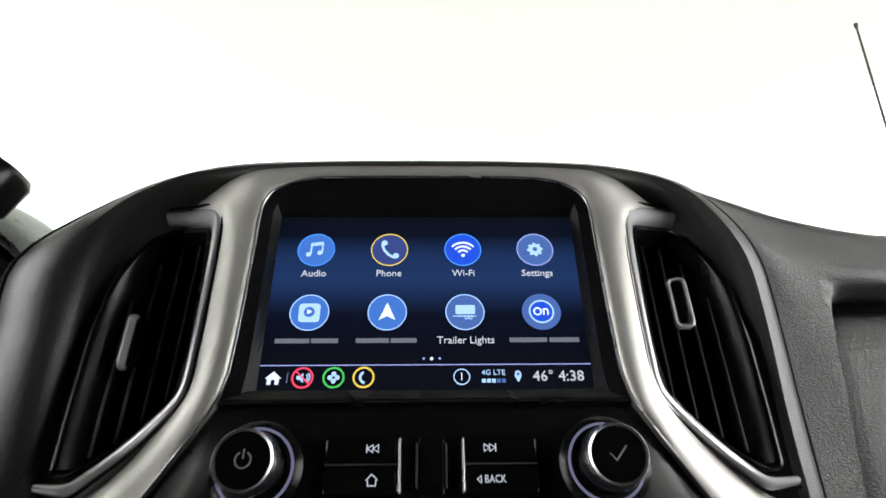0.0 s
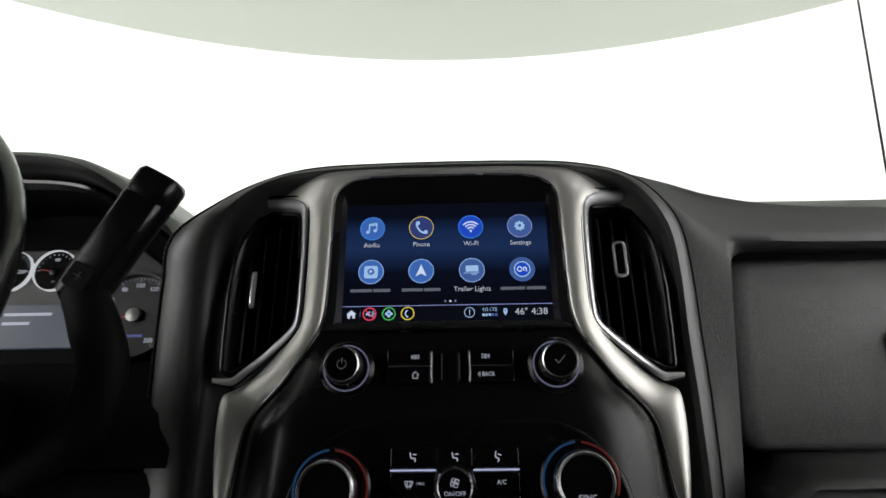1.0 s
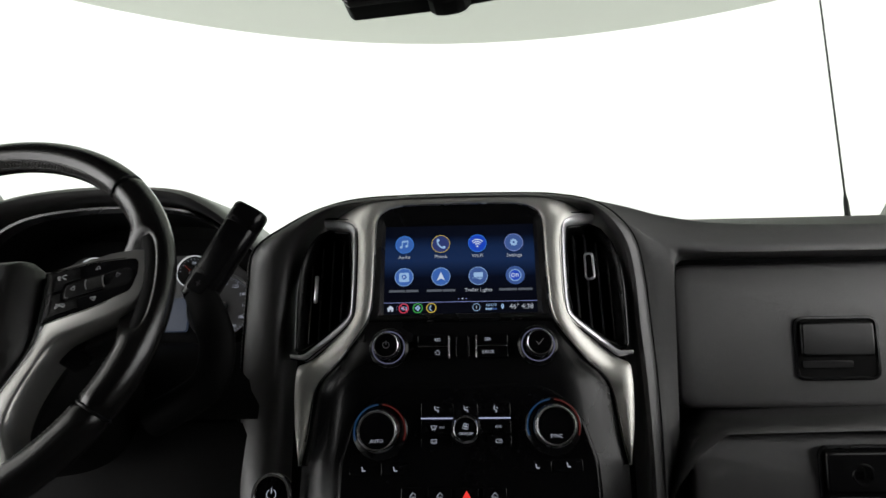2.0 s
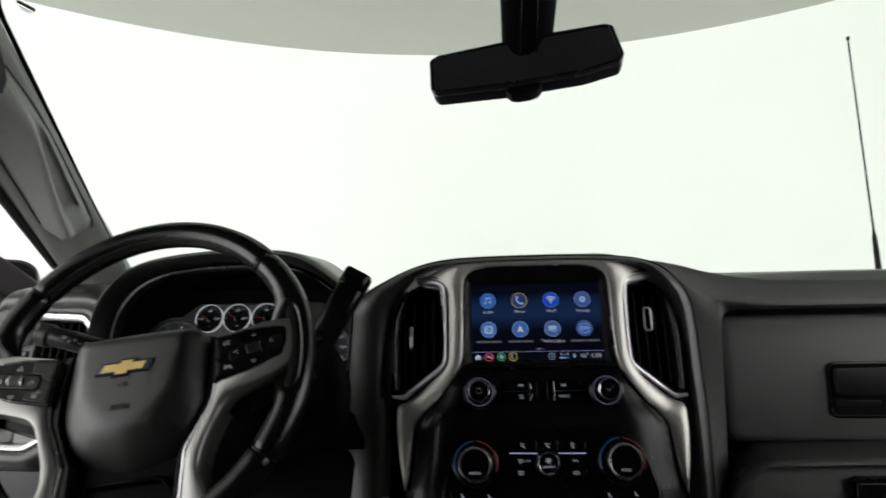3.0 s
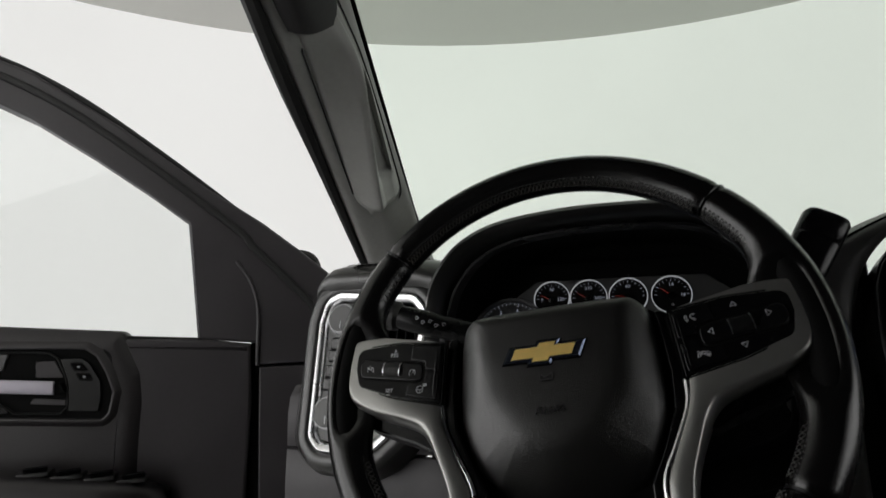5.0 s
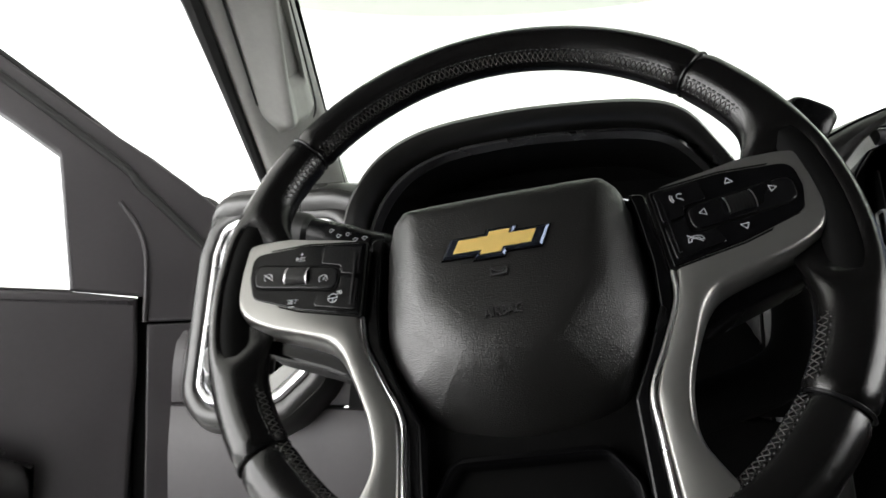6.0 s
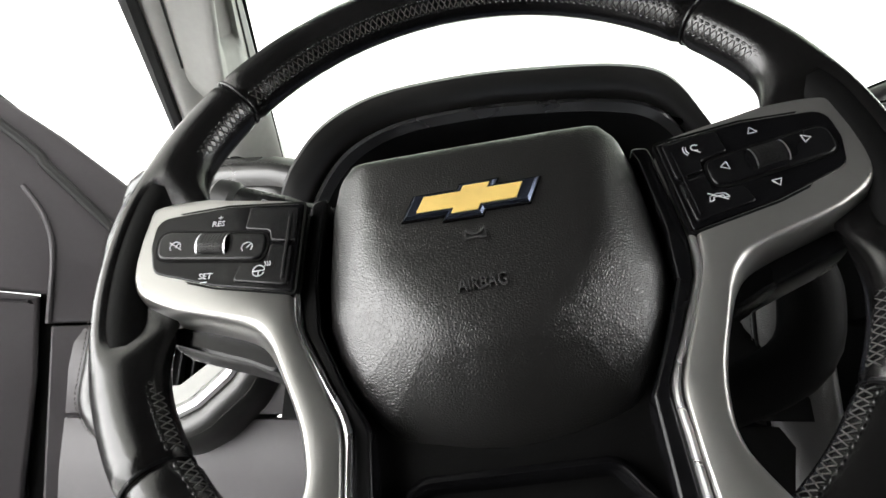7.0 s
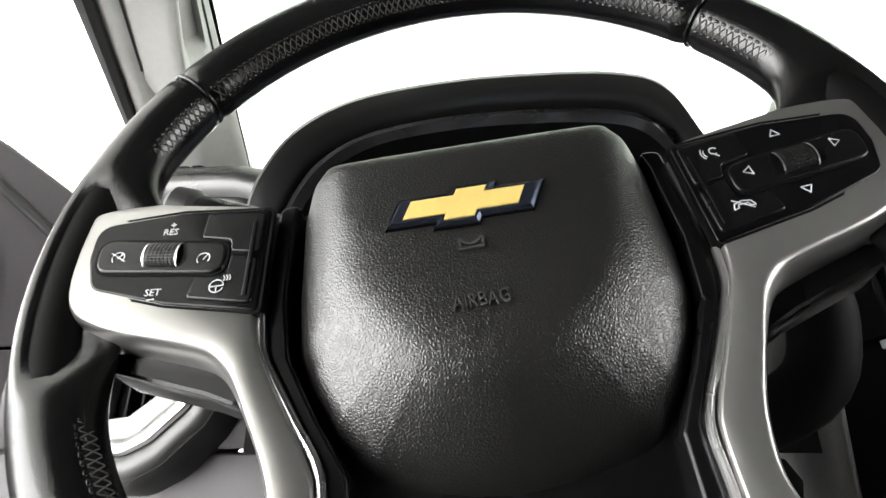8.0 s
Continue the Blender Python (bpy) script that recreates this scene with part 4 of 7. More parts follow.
def infotainment():
    u = thing("touch_screen_unit", SF, "infotainment screen unit in a black frame, switched on", "touch screen")
    half = TRIM_IN[:10]
    out = [p for p in half] + [(-x, y) for x, y in reversed(half[1:])]
    out = [(x * 0.995, y - 0.0004) for x, y in out]
    # frame from the silver edge down to the screen
    disp = rect(-0.0868, -0.0570, 0.0868, 0.0490)
    n = len(out)
    inner = []
    for x, y in out:
        # nearest place on the screen's rectangle
        k = max(abs(x) / 0.0868, (abs(y + 0.004)) / 0.053)
        px, py = x / k, (y + 0.004) / k - 0.004
        if y > 0.060:
            py, px = 0.0490, max(-0.0868, min(0.0868, x))
        inner.append((px, py))
    mid = [(a[0] * 0.35 + b[0] * 0.65, a[1] * 0.45 + b[1] * 0.55) for a, b in zip(out, inner)]
    rows = [[(x, y, -0.012) for x, y in out], [(x, y, -0.0005) for x, y in out], [(x * 0.99, y * 0.99, 0.0008) for x, y in out], [(x, y, -0.0020) for x, y in mid], [(x, y, -0.0085) for x, y in inner]]
    part("frame", loft(rows, close_u=True), SATIN, u, "", None, 25)
    rows = [[(-0.1010, -0.064, -0.012), (0.1010, -0.064, -0.012)], [(-0.1010, -0.064, 0.0005), (0.1010, -0.064, 0.0005)], [(-0.088, -0.0585, -0.0030), (0.088, -0.0585, -0.0030)], [(-0.0868, -0.0572, -0.0085), (0.0868, -0.0572, -0.0085)]]
    part("lower_sill", loft(rows), SATIN, u, "", None, 25)
    # the glass with its picture: night blue band over black
    m = bpy.data.materials.new("lit_screen")
    m.use_nodes = True
    nt = m.node_tree
    b = nt.nodes["Principled BSDF"]
    b.inputs["Base Color"].default_value = (0.004, 0.004, 0.006, 1)
    b.inputs["Roughness"].default_value = 0.07
    b.inputs["Specular IOR Level"].default_value = 0.07
    co = nt.nodes.new("ShaderNodeTexCoord")
    sep = nt.nodes.new("ShaderNodeSeparateXYZ")
    nt.links.new(co.outputs["Object"], sep.inputs[0])
    mr = nt.nodes.new("ShaderNodeMapRange")
    mr.inputs["From Min"].default_value = -0.057
    mr.inputs["From Max"].default_value = 0.049
    nt.links.new(sep.outputs["Y"], mr.inputs["Value"])
    ramp = nt.nodes.new("ShaderNodeValToRGB")
    els = ramp.color_ramp.elements
    els[0].position, els[0].color = 0.0, (0.004, 0.005, 0.010, 1)
    els[1].position, els[1].color = 1.0, (0.003, 0.005, 0.012, 1)
    for pos, col in ((0.20, (0.003, 0.004, 0.010, 1)), (0.40, (0.003, 0.006, 0.019, 1)), (0.60, (0.018, 0.048, 0.160, 1)), (0.74, (0.014, 0.040, 0.135, 1)), (0.88, (0.003, 0.006, 0.018, 1))):
        e = els.new(pos)
        e.color = col
    nt.links.new(mr.outputs[0], ramp.inputs[0])
    nt.links.new(ramp.outputs[0], b.inputs["Emission Color"])
    b.inputs["Emission Strength"].default_value = 0.24
    screen = part("screen", plate(disp, -0.0100, -0.0084, 0), m, u, "lit display with a dark blue band")
    icons(u, screen)


def shape(outline, mat, parent, x, y, z=0.0, name="icon", label="", thick=0.0002, roll=0.0):
    return part(name, plate(outline, 0, thick, 0), mat, parent, label, PLACE[parent] @ at(x, y, z, roll))


def lines(segs, w, mat, parent, x, y, z, name="icon", label="", thick=0.0002, roll=0.0):
    """Strokes of width w between the points of each segment."""
    bm = bmesh.new()
    for seg in segs:
        for (x0, y0), (x1, y1) in zip(seg, seg[1:]):
            d = Vector((x1 - x0, y1 - y0))
            L = d.length
            if L < 1e-9:
                continue
            d /= L
            nn = Vector((-d.y, d.x)) * w / 2
            e = d * w * 0.3
            q = [Vector((x0, y0)) - e + nn, Vector((x0, y0)) - e - nn, Vector((x1, y1)) + e - nn, Vector((x1, y1)) + e + nn]
            lo = [bm.verts.new((p.x, p.y, 0)) for p in q]
            hi = [bm.verts.new((p.x, p.y, thick)) for p in q]
            bm.faces.new(hi)
            for i in range(4):
                bm.faces.new((lo[i], lo[(i + 1) % 4], hi[(i + 1) % 4], hi[i]))
    return part(name, bm, mat, parent, label, PLACE[parent] @ at(x, y, z, roll))


def arc(r, a0, a1, n=14, cx=0.0, cy=0.0):
    return ring_pts(r, n, cx, cy, a0, a1)




BAR = glowing("dim_caption_bar", (0.55, 0.62, 0.75), 0.09)


def icons(u, s):
    Z = -0.0082
    S = 0.40
    WHITE = glowing("screen_white", (0.72, 0.82, 1.0), S)
    DISC = glowing("screen_disc_blue", (0.045, 0.15, 0.52), S)
    DISC2 = glowing("screen_disc_grey_blue", (0.055, 0.12, 0.36), S)
    DEEP = glowing("screen_deep_blue", (0.01, 0.07, 0.62), S)
    NAVY = glowing("screen_navy", (0.03, 0.05, 0.20), S)
    RIMB = glowing("screen_ring_blue", (0.06, 0.28, 0.95), S)
    RIMW = glowing("screen_ring_pale", (0.35, 0.55, 0.95), S)
    YEL = glowing("screen_yellow", (0.75, 0.55, 0.08), S)
    REDL = glowing("screen_red", (0.85, 0.06, 0.12), S)
    GRN = glowing("screen_green", (0.06, 0.5, 0.10), S)
    LINE = glowing("screen_line", (0.30, 0.36, 0.75), S)
    SOFT = glowing("screen_icon_blue", (0.40, 0.62, 0.95), S)
    TEXT = glowing("screen_text", (0.50, 0.54, 0.62), S)
    xs = (-0.0640, -0.0215, 0.0212, 0.0635)
    rows = (0.0262, -0.0135)
    looks = [(DISC, RIMB), (NAVY, YEL), (DEEP, RIMB), (DISC2, LINE), (DISC, RIMW), (DISC, RIMW), (DISC2, RIMW), (DISC2, DISC2)]
    names = ["Audio", "Phone", "Wi-Fi", "Settings", None, None, "Trailer Lights", None]
    for i in range(8):
        x, y = xs[i % 4], rows[i // 4]
        d, r = looks[i]
        button = shape(ring_pts(0.0106, 36), d, u, x, y, Z, "app_button", "round blue app button")
        part("ring", hoop(ring_pts(0.0106, 36), [(0.0002, 0.0002), (0.0002, 0.0004), (-0.0004, 0.0004), (-0.0004, 0.0002)]), r, button)
        if names[i]:
            words(names[i], 0.0058 if i < 4 else 0.0058, button, at(0, -0.0155 if i < 4 else -0.0165), TEXT, "caption")
        else:
            # a brand name, as a plain bar
            w = (0.032, 0.031, 0, 0.036)[i % 4]
            lines([[(-w / 2, 0), (w * 0.02, 0)], [(w * 0.10, 0), (w / 2, 0)]], 0.0026, BAR, button, 0, -0.0165, 0, "caption")
        G = 0.0004
        if i == 0:
            lines([[(-0.0028, -0.0030), (-0.0028, 0.0040), (0.0036, 0.0048), (0.0036, -0.0018)], [(-0.0028, 0.0028), (0.0036, 0.0036)]], 0.0009, SOFT, button, 0, 0, G)
            shape(ring_pts(0.0015, 12, -0.0041, -0.0032), SOFT, button, 0, 0, G)
            shape(ring_pts(0.0015, 12, 0.0023, -0.0021), SOFT, button, 0, 0, G)
        elif i == 1:
            lines([[(-0.0036, 0.0050), (-0.0042, 0.0028), (-0.0030, -0.0004), (-0.0006, -0.0034), (0.0026, -0.0052), (0.0044, -0.0046)]], 0.0015, SOFT, button, 0, 0, G)
            shape(ring_pts(0.0018, 12, -0.0030, 0.0044), SOFT, button, 0, 0, G)
            shape(ring_pts(0.0018, 12, 0.0038, -0.0042), SOFT, button, 0, 0, G)
        elif i == 2:
            lines([arc(r0, 45, 135, 12, 0, -0.0040) for r0 in (0.0034, 0.0060, 0.0086)], 0.0012, WHITE, button, 0, 0, G)
            shape(ring_pts(0.0011, 12, 0, -0.0040), WHITE, button, 0, 0, G)
        elif i == 3:
            gear = [((0.0046 if k % 4 < 2 else 0.0036) * math.cos(2 * math.pi * k / 32), (0.0046 if k % 4 < 2 else 0.0036) * math.sin(2 * math.pi * k / 32)) for k in range(32)]
            shape(gear, SOFT, button, 0, 0, G)
            shape(ring_pts(0.0014, 14), DISC2, button, 0, 0, G + 0.0003)
        elif i == 4:
            shape(rounded(rect(-0.0058, -0.0058, 0.0058, 0.0052), 0.002), SOFT, button, 0, 0, G)
            shape(ring_pts(0.0030, 18), DISC, button, 0, 0, G + 0.0003)
            shape([(-0.001, -0.0015), (0.0016, 0.0), (-0.001, 0.0015)], WHITE, button, 0, 0, G + 0.0006)
        elif i == 5:
            shape([(0, 0.0058), (0.0046, -0.0048), (0, -0.0024), (-0.0046, -0.0048)], WHITE, button, 0, 0, G)
        elif i == 6:
            shape(rounded(rect(-0.0052, -0.0014, 0.0056, 0.0040), 0.0008), SOFT, button, 0, 0, G)
            lines([[(-0.0066, -0.0026), (0.0058, -0.0026)], arc(0.0009, 0, 360, 10, 0.0008, -0.0034), arc(0.0009, 0, 360, 10, 0.0030, -0.0034)], 0.0005, SOFT, button, 0, 0, G)
        else:
            part("inner_ring", hoop(ring_pts(0.0066, 30), [(0.0004, 0), (0.0004, 0.0002), (-0.0005, 0.0002), (-0.0005, 0)]), SOFT, button, "", PLACE[button] @ at(0, 0, G))
            shape(ring_pts(0.0060, 24), DEEP, button, 0, 0, G - 0.0001)
            lines([arc(0.0020, 0, 360, 14, -0.0022, 0), [(0.0012, -0.0018), (0.0012, 0.0014), (0.0030, 0.0014), (0.0034, 0.0006), (0.0034, -0.0018)]], 0.0009, WHITE, button, 0, 0, G + 0.0002)
    # page dots, line and status bar
    for k, dx in enumerate((-0.0042, 0.0, 0.0042)):
        shape(ring_pts(0.0009 if k == 1 else 0.0007, 10), WHITE if k == 1 else LINE, s, 0.0028 + dx, -0.0402, Z, "page_dot")
    shape(rect(-0.0866, -0.00025, 0.0866, 0.00025), LINE, s, 0, -0.0436, Z, "status_line")
    y = -0.0502
    shape([(-0.0042, -0.0003), (0, 0.0034), (0.0042, -0.0003), (0.0030, -0.0003), (0.0030, -0.0036), (0.0010, -0.0036), (0.0010, -0.0010), (-0.0010, -0.0010), (-0.0010, -0.0036), (-0.0030, -0.0036), (-0.0030, -0.0003)], WHITE, s, -0.0790, y, Z, "home_symbol")
    shape(rect(-0.0001, -0.0028, 0.0001, 0.0028), LINE, s, -0.0718, y, Z, "divider")
    for x, col in ((-0.0640, REDL), (-0.0480, GRN), (-0.0325, YEL)):
        part("status_ring", hoop(ring_pts(0.0054, 28), [(0.0003, 0), (0.0003, 0.0002), (-0.0007, 0.0002), (-0.0007, 0)]), col, s, "", PLACE[s] @ at(x, y, Z))
    shape([(-0.0030, -0.0010), (-0.0014, -0.0010), (0.0004, -0.0026), (0.0004, 0.0026), (-0.0014, 0.0010), (-0.0030, 0.0010)], SOFT, s, -0.0640, y, Z, "speaker_symbol")
    lines([arc(0.0018, -50, 50, 6, 0.0008, 0), arc(0.0030, -50, 50, 6, 0.0008, 0)], 0.0006, SOFT, s, -0.0640, y, Z, "speaker_symbol")
    lines([[(-0.0036, 0.0036), (0.0036, -0.0036)]], 0.0008, REDL, s, -0.0640, y, Z + 0.0002, "mute_stroke")
    for k in range(4):
        shape(ring_pts(0.0013, 12, 0.0019 * math.cos(k * math.pi / 2), 0.0019 * math.sin(k * math.pi / 2)), SOFT, s, -0.0480, y, Z, "fan_symbol")
    lines([arc(0.0030, 120, 250, 9, 0.0012, 0)], 0.0012, SOFT, s, -0.0325, y, Z, "phone_symbol")
    part("status_ring", hoop(ring_pts(0.0042, 24), [(0.0002, 0), (0.0002, 0.0002), (-0.0004, 0.0002), (-0.0004, 0)]), SOFT, s, "", PLACE[s] @ at(0.0184, y, Z))
    words("1", 0.0056, s, at(0.0184, y, Z), WHITE, "seat_number")
    words("4G LTE", 0.0040, s, at(0.0350, y + 0.0022, Z), SOFT, "network_text")
    for k in range(5):
        shape(rect(-0.0010, -0.0010, 0.0010, 0.0010), SOFT if k < 3 else DISC2, s, 0.0298 + 0.0026 * k, y - 0.0022, Z, "signal_bar")
    shape([(0, -0.0032), (0.0019, 0.0004), (0.0013, 0.0026), (0, 0.0033), (-0.0013, 0.0026), (-0.0019, 0.0004)], SOFT, s, 0.0478, y, Z, "pin_symbol")
    shape(ring_pts(0.0008, 10, 0, 0.0012), NAVY, s, 0.0478, y, Z + 0.0003, "pin_symbol")
    words("46° 4:38", 0.0080, s, at(0.0690, y, Z), TEXT, "clock_text")


infotainment()

# ---------------------------------------------------------------- control panels under the screen
PF = face(0.005, -0.036, 1.25, 12)


def stack_panel():
    """The black face under the screen: it bulges towards the cabin between the silver legs."""
    right = [(x, y) for x, y in TRIM_IN[9:]]
    p = thing("control_panel", PF, "gloss black control panel under the screen", "control panel")
    rows = []
    inv = PF.inverted() @ SF
    path = smooth_path([Vector((x, y, 0)) for x, y in right], 4) + [Vector((0.176, -0.30, 0))]
    for q in path:
        row = []
        for k in range(17):
            s = -1 + 2 * k / 16
            x = q.x * s * 0.998
            z = recede(x, q.y) * (abs(s) ** 3)
            v = inv @ Vector((x, q.y, z - 0.004))
            top = max(0.0, min(1.0, (-0.064 - q.y) / 0.022))
            bulge = (1 - abs(s) ** 4) * top
            target = 0.0 - 0.004 * (1 - top)
            row.append(Vector((v.x, v.y, v.z * (1 - bulge) + target * bulge)))
        rows.append(row)
    part("face", loft(rows), SATIN, p, "", None, 60)
    return p


PANEL = stack_panel()


def knob(parent, parent_m, x, y, r, h, name, label="", skirt=1.25, lit=True):
    k = part(name, lathe([(r, 0.003), (r * 0.985, h * 0.55), (r * 0.95, h - 0.003), (r * 0.93, h - 0.0015)], 44), GLOSS, parent, label, parent_m @ at(x, y))
    part("skirt", lathe([(r * skirt + 0.003, -0.002), (r * skirt + 0.003, 0.0015), (r * skirt, 0.004), (r * 1.06, 0.005), (r * 1.02, 0.004)], 44), SATIN, k)
    if lit:
        part("light_ring", lathe([(r * skirt - 0.0006, 0.0036), (r * skirt - 0.0006, 0.0046), (r * skirt - 0.0018, 0.0048), (r * skirt - 0.0018, 0.0036)], 44, ring=True), RING_LIGHT, k, "thin violet light ring")
    part("chrome_collar", lathe([(r * 0.97, h - 0.0100), (r * 1.04, h - 0.0085), (r * 0.985, h - 0.0012), (r * 0.93, h), (r * 0.855, h - 0.0004), (r * 0.85, h - 0.003)], 44, ring=True), CHROME, k, "bright chrome collar")
    part("cap", lathe([(r * 0.86, h - 0.003), (r * 0.85, h - 0.0014), (r * 0.4, h - 0.0010), (0.0, h - 0.0010)], 44), GLOSS, k)
    return k


KZ = 0.024
kl = knob(PANEL, PF, -0.0830, 0.0320, 0.0140, KZ, "audio_knob", "black audio knob with chrome collar", 1.32)
lines([arc(0.0034, 120, 420, 14), [(0, 0.0006), (0, 0.0044)]], 0.0006, DIM_PRINT, kl, 0, 0, KZ - 0.0006, "power_symbol")
kr = knob(PANEL, PF, 0.0783, 0.0330, 0.0140, KZ, "audio_knob", "black audio knob with chrome collar", 1.32)
lines([[(-0.0034, 0.0002), (-0.0010, -0.0026), (0.0040, 0.0034)]], 0.0006, DIM_PRINT, kr, 0, 0, KZ - 0.0006, "tick_symbol")


def audio_buttons():
    b = thing("audio_buttons", PF @ at(-0.0026, 0.0325), "two pairs of gloss black audio buttons with chrome bars", "buttons")
    for sx in (-1, 1):
        for sy in (1, -1):
            pts = rect(0.0158, 0.0008, 0.0490, 0.0132)
            pts = [(x * sx, y * sy) for x, y in pts]
            if area2(pts) < 0:
                pts = pts[::-1]
            part("button", plate(rounded(pts, 0.0025, 3), -0.001, 0.0045, 0.001), GLOSS, b)
        part("chrome_bar", block(0.0330, 0.0009, 0.0064, 0.0004, 0.0002, sx * 0.0320, 0.0, -0.001), CHROME, b, "chrome dividing bar")
        part("chrome_bar", block(0.0010, 0.0235, 0.0058, 0.0004, 0.0002, sx * 0.0146, 0.0, -0.001), CHROME, b, "upright chrome bar")
        part("rib", block(0.0008, 0.0200, 0.0040, 0.0003, 0.0002, sx * 0.0068, 0.0, -0.001), SLAT, b)
    part("middle_plate", block(0.0120, 0.026, 0.003, 0.001, 0.0006, 0, 0, -0.001), GLOSS, b)
    Z = 0.0046
    for sx, x in ((-1, -0.0270), (1, 0.0270)):
        tri = [[(0.0, -0.0017), (0.0026 * sx, 0), (0.0, 0.0017), (0.0, -0.0017)]]
        lines(tri, 0.0004, SYMBOL, b, x - 0.0026 * sx, 0.0072, Z, "skip_symbol")
        lines(tri, 0.0004, SYMBOL, b, x, 0.0072, Z, "skip_symbol")
        lines([[(0.0028 * sx, -0.0017), (0.0028 * sx, 0.0017)]], 0.0005, SYMBOL, b, x, 0.0072, Z, "skip_symbol")
    lines([[(-0.0026, 0), (0, 0.0026), (0.0026, 0)], [(-0.0018, 0), (-0.0018, -0.0024), (0.0018, -0.0024), (0.0018, 0)]], 0.0005, SYMBOL, b, -0.0270, -0.0066, Z, "home_symbol")
    words("BACK", 0.0048, b, at(0.0290, -0.0066, Z), SYMBOL, "lettering", squeeze=0.8)
    lines([[(0.0, 0), (0.0018, 0.0016), (0.0018, -0.0016), (0.0, 0)]], 0.0004, SYMBOL, b, 0.0208, -0.0066, Z, "arrow_symbol")


audio_buttons()

ISLE = [(-0.136, -0.26), (-0.132, -0.085), (-0.122, -0.050), (-0.100, -0.022), (-0.072, -0.008), (0.072, -0.006), (0.100, -0.018), (0.122, -0.045), (0.134, -0.085), (0.138, -0.26)]


def climate():
    c = thing("climate_panel", PF, "gloss black climate control panel with two dials", "control panel")
    pts = rounded(ISLE[::-1], [0.004, 0.05, 0.03, 0.04, 0.02, 0.02, 0.04, 0.03, 0.05, 0.004], 6)
    part("face_plate", plate(pts, -0.006, 0.006, 0.005, 4), GLOSS, c)
    part("edge_line", hoop(offset(pts, -0.004), [(0.0004, 0.0052), (0.0, 0.0064), (-0.0004, 0.0060)]), SATIN, c)
    Z = 0.0064
    y0 = -0.0425
    for sx in (-1, 1):
        x = sx * 0.0300 - 0.0005
        for top in (1, -1):
            part("button", block(0.0330, 0.0150, 0.0032, 0.002, 0.0008, x, y0 + top * 0.0085, Z - 0.001), GLOSS, c)
        part("button", block(0.0330, 0.0120, 0.0032, 0.002, 0.0008, x, y0 - 0.0225, Z - 0.001), GLOSS, c)
        part("light_bar", block(0.0330, 0.0011, 0.0042, 0.0004, 0.0002, x, y0, Z - 0.001), BACKLIT, c, "violet-white light bar")
    part("button", block(0.0260, 0.0150, 0.0032, 0.002, 0.0008, -0.0005, y0 + 0.0088, Z - 0.001), GLOSS, c)
    P = Z + 0.0024
    seat = [[(-0.0016, 0.0030), (-0.0010, -0.0006), (0.0020, -0.0010), (0.0020, -0.0030)], [(0.0006, 0.0018), (0.0026, 0.0018)]]
    for x in (-0.0310, -0.0005, 0.0300):
        lines(seat, 0.0009, SYMBOL, c, x, y0 + 0.0090, P, "air_symbol", roll=-20 if x > 0.02 else 0)
    lines([[(-0.0030, 0.0016), (0.0030, 0.0016), (0.0018, -0.0018), (-0.0018, -0.0018), (-0.0030, 0.0016)], [(-0.001, -0.003), (-0.001, 0.001)], [(0.001, -0.003), (0.001, 0.001)]], 0.0005, SYMBOL, c, -0.0335, y0 - 0.0090, P, "defrost_symbol")
    words("MAX", 0.0026, c, at(-0.0250, y0 - 0.0090, P), SYMBOL)
    lines([[(-0.0028, -0.0016), (0.0028, -0.0016), (0.0028, 0.0016), (-0.0028, 0.0016), (-0.0028, -0.0016)], [(-0.001, -0.003), (-0.001, 0.001)], [(0.001, -0.003), (0.001, 0.001)]], 0.0005, SYMBOL, c, -0.0335, y0 - 0.0225, P, "defrost_symbol")
    words("A/C", 0.0042, c, at(0.0330, y0 - 0.0085, P), SYMBOL)
    lines([rounded(rect(-0.0032, -0.0016, 0.0032, 0.0016), 0.001) + [(-0.0022, -0.0016)], [(0, 0), (0.0022, 0)]], 0.0005, SYMBOL, c, 0.0330, y0 - 0.0225, P, "recirculate_symbol")
    # lower rows
    for x, y in ((-0.1053, -0.0918), (-0.0729, -0.0919), (0.0706, -0.0896), (0.1017, -0.0886)):
        part("seat_button", block(0.0290, 0.0120, 0.0030, 0.002, 0.0008, x, y, Z - 0.001), GLOSS, c)
        lines([[(-0.0014, 0.0022), (-0.0008, -0.0014), (0.0018, -0.0014)]], 0.0011, SYMBOL, c, x, y, P, "seat_symbol")
    for k, x in enumerate((-0.0547, -0.0277, -0.0009, 0.0270)):
        part("switch", block(0.0240, 0.0130, 0.0030, 0.0015, 0.0008, x, -0.1157, Z - 0.001), GLOSS, c)
        if k == 2:
            part("hazard_triangle", plate([(-0.0042, -0.0030), (0.0042, -0.0030), (0, 0.0040)], 0, 0.0003, 0), RED, c, "glowing red hazard triangle", PF @ at(x, -0.1157, P))
        else:
            lines([[(-0.0030, -0.0018), (0.0, 0.0018), (0.0030, -0.0004)], [(-0.0028, -0.0022), (0.0028, -0.0022)]], 0.0006, SYMBOL, c, x, -0.1157, P, "switch_symbol")
    # fan button
    fan = knob(c, PF @ at(0, 0, 0.006), -0.0005, -0.0535, 0.0135, 0.012, "fan_button", "round chrome-ringed fan button", 1.02, False)
    lines([arc(0.0016, 0, 360, 10, 0.0016 * math.cos(a), 0.0016 * math.sin(a) + 0.0026) for a in (0.5, 2.1, 3.6, 5.2)], 0.0005, SYMBOL, fan, 0, 0, 0.0115, "fan_symbol")
    words("ON/OFF", 0.0042, fan, at(0, -0.0046, 0.0115), SYMBOL)
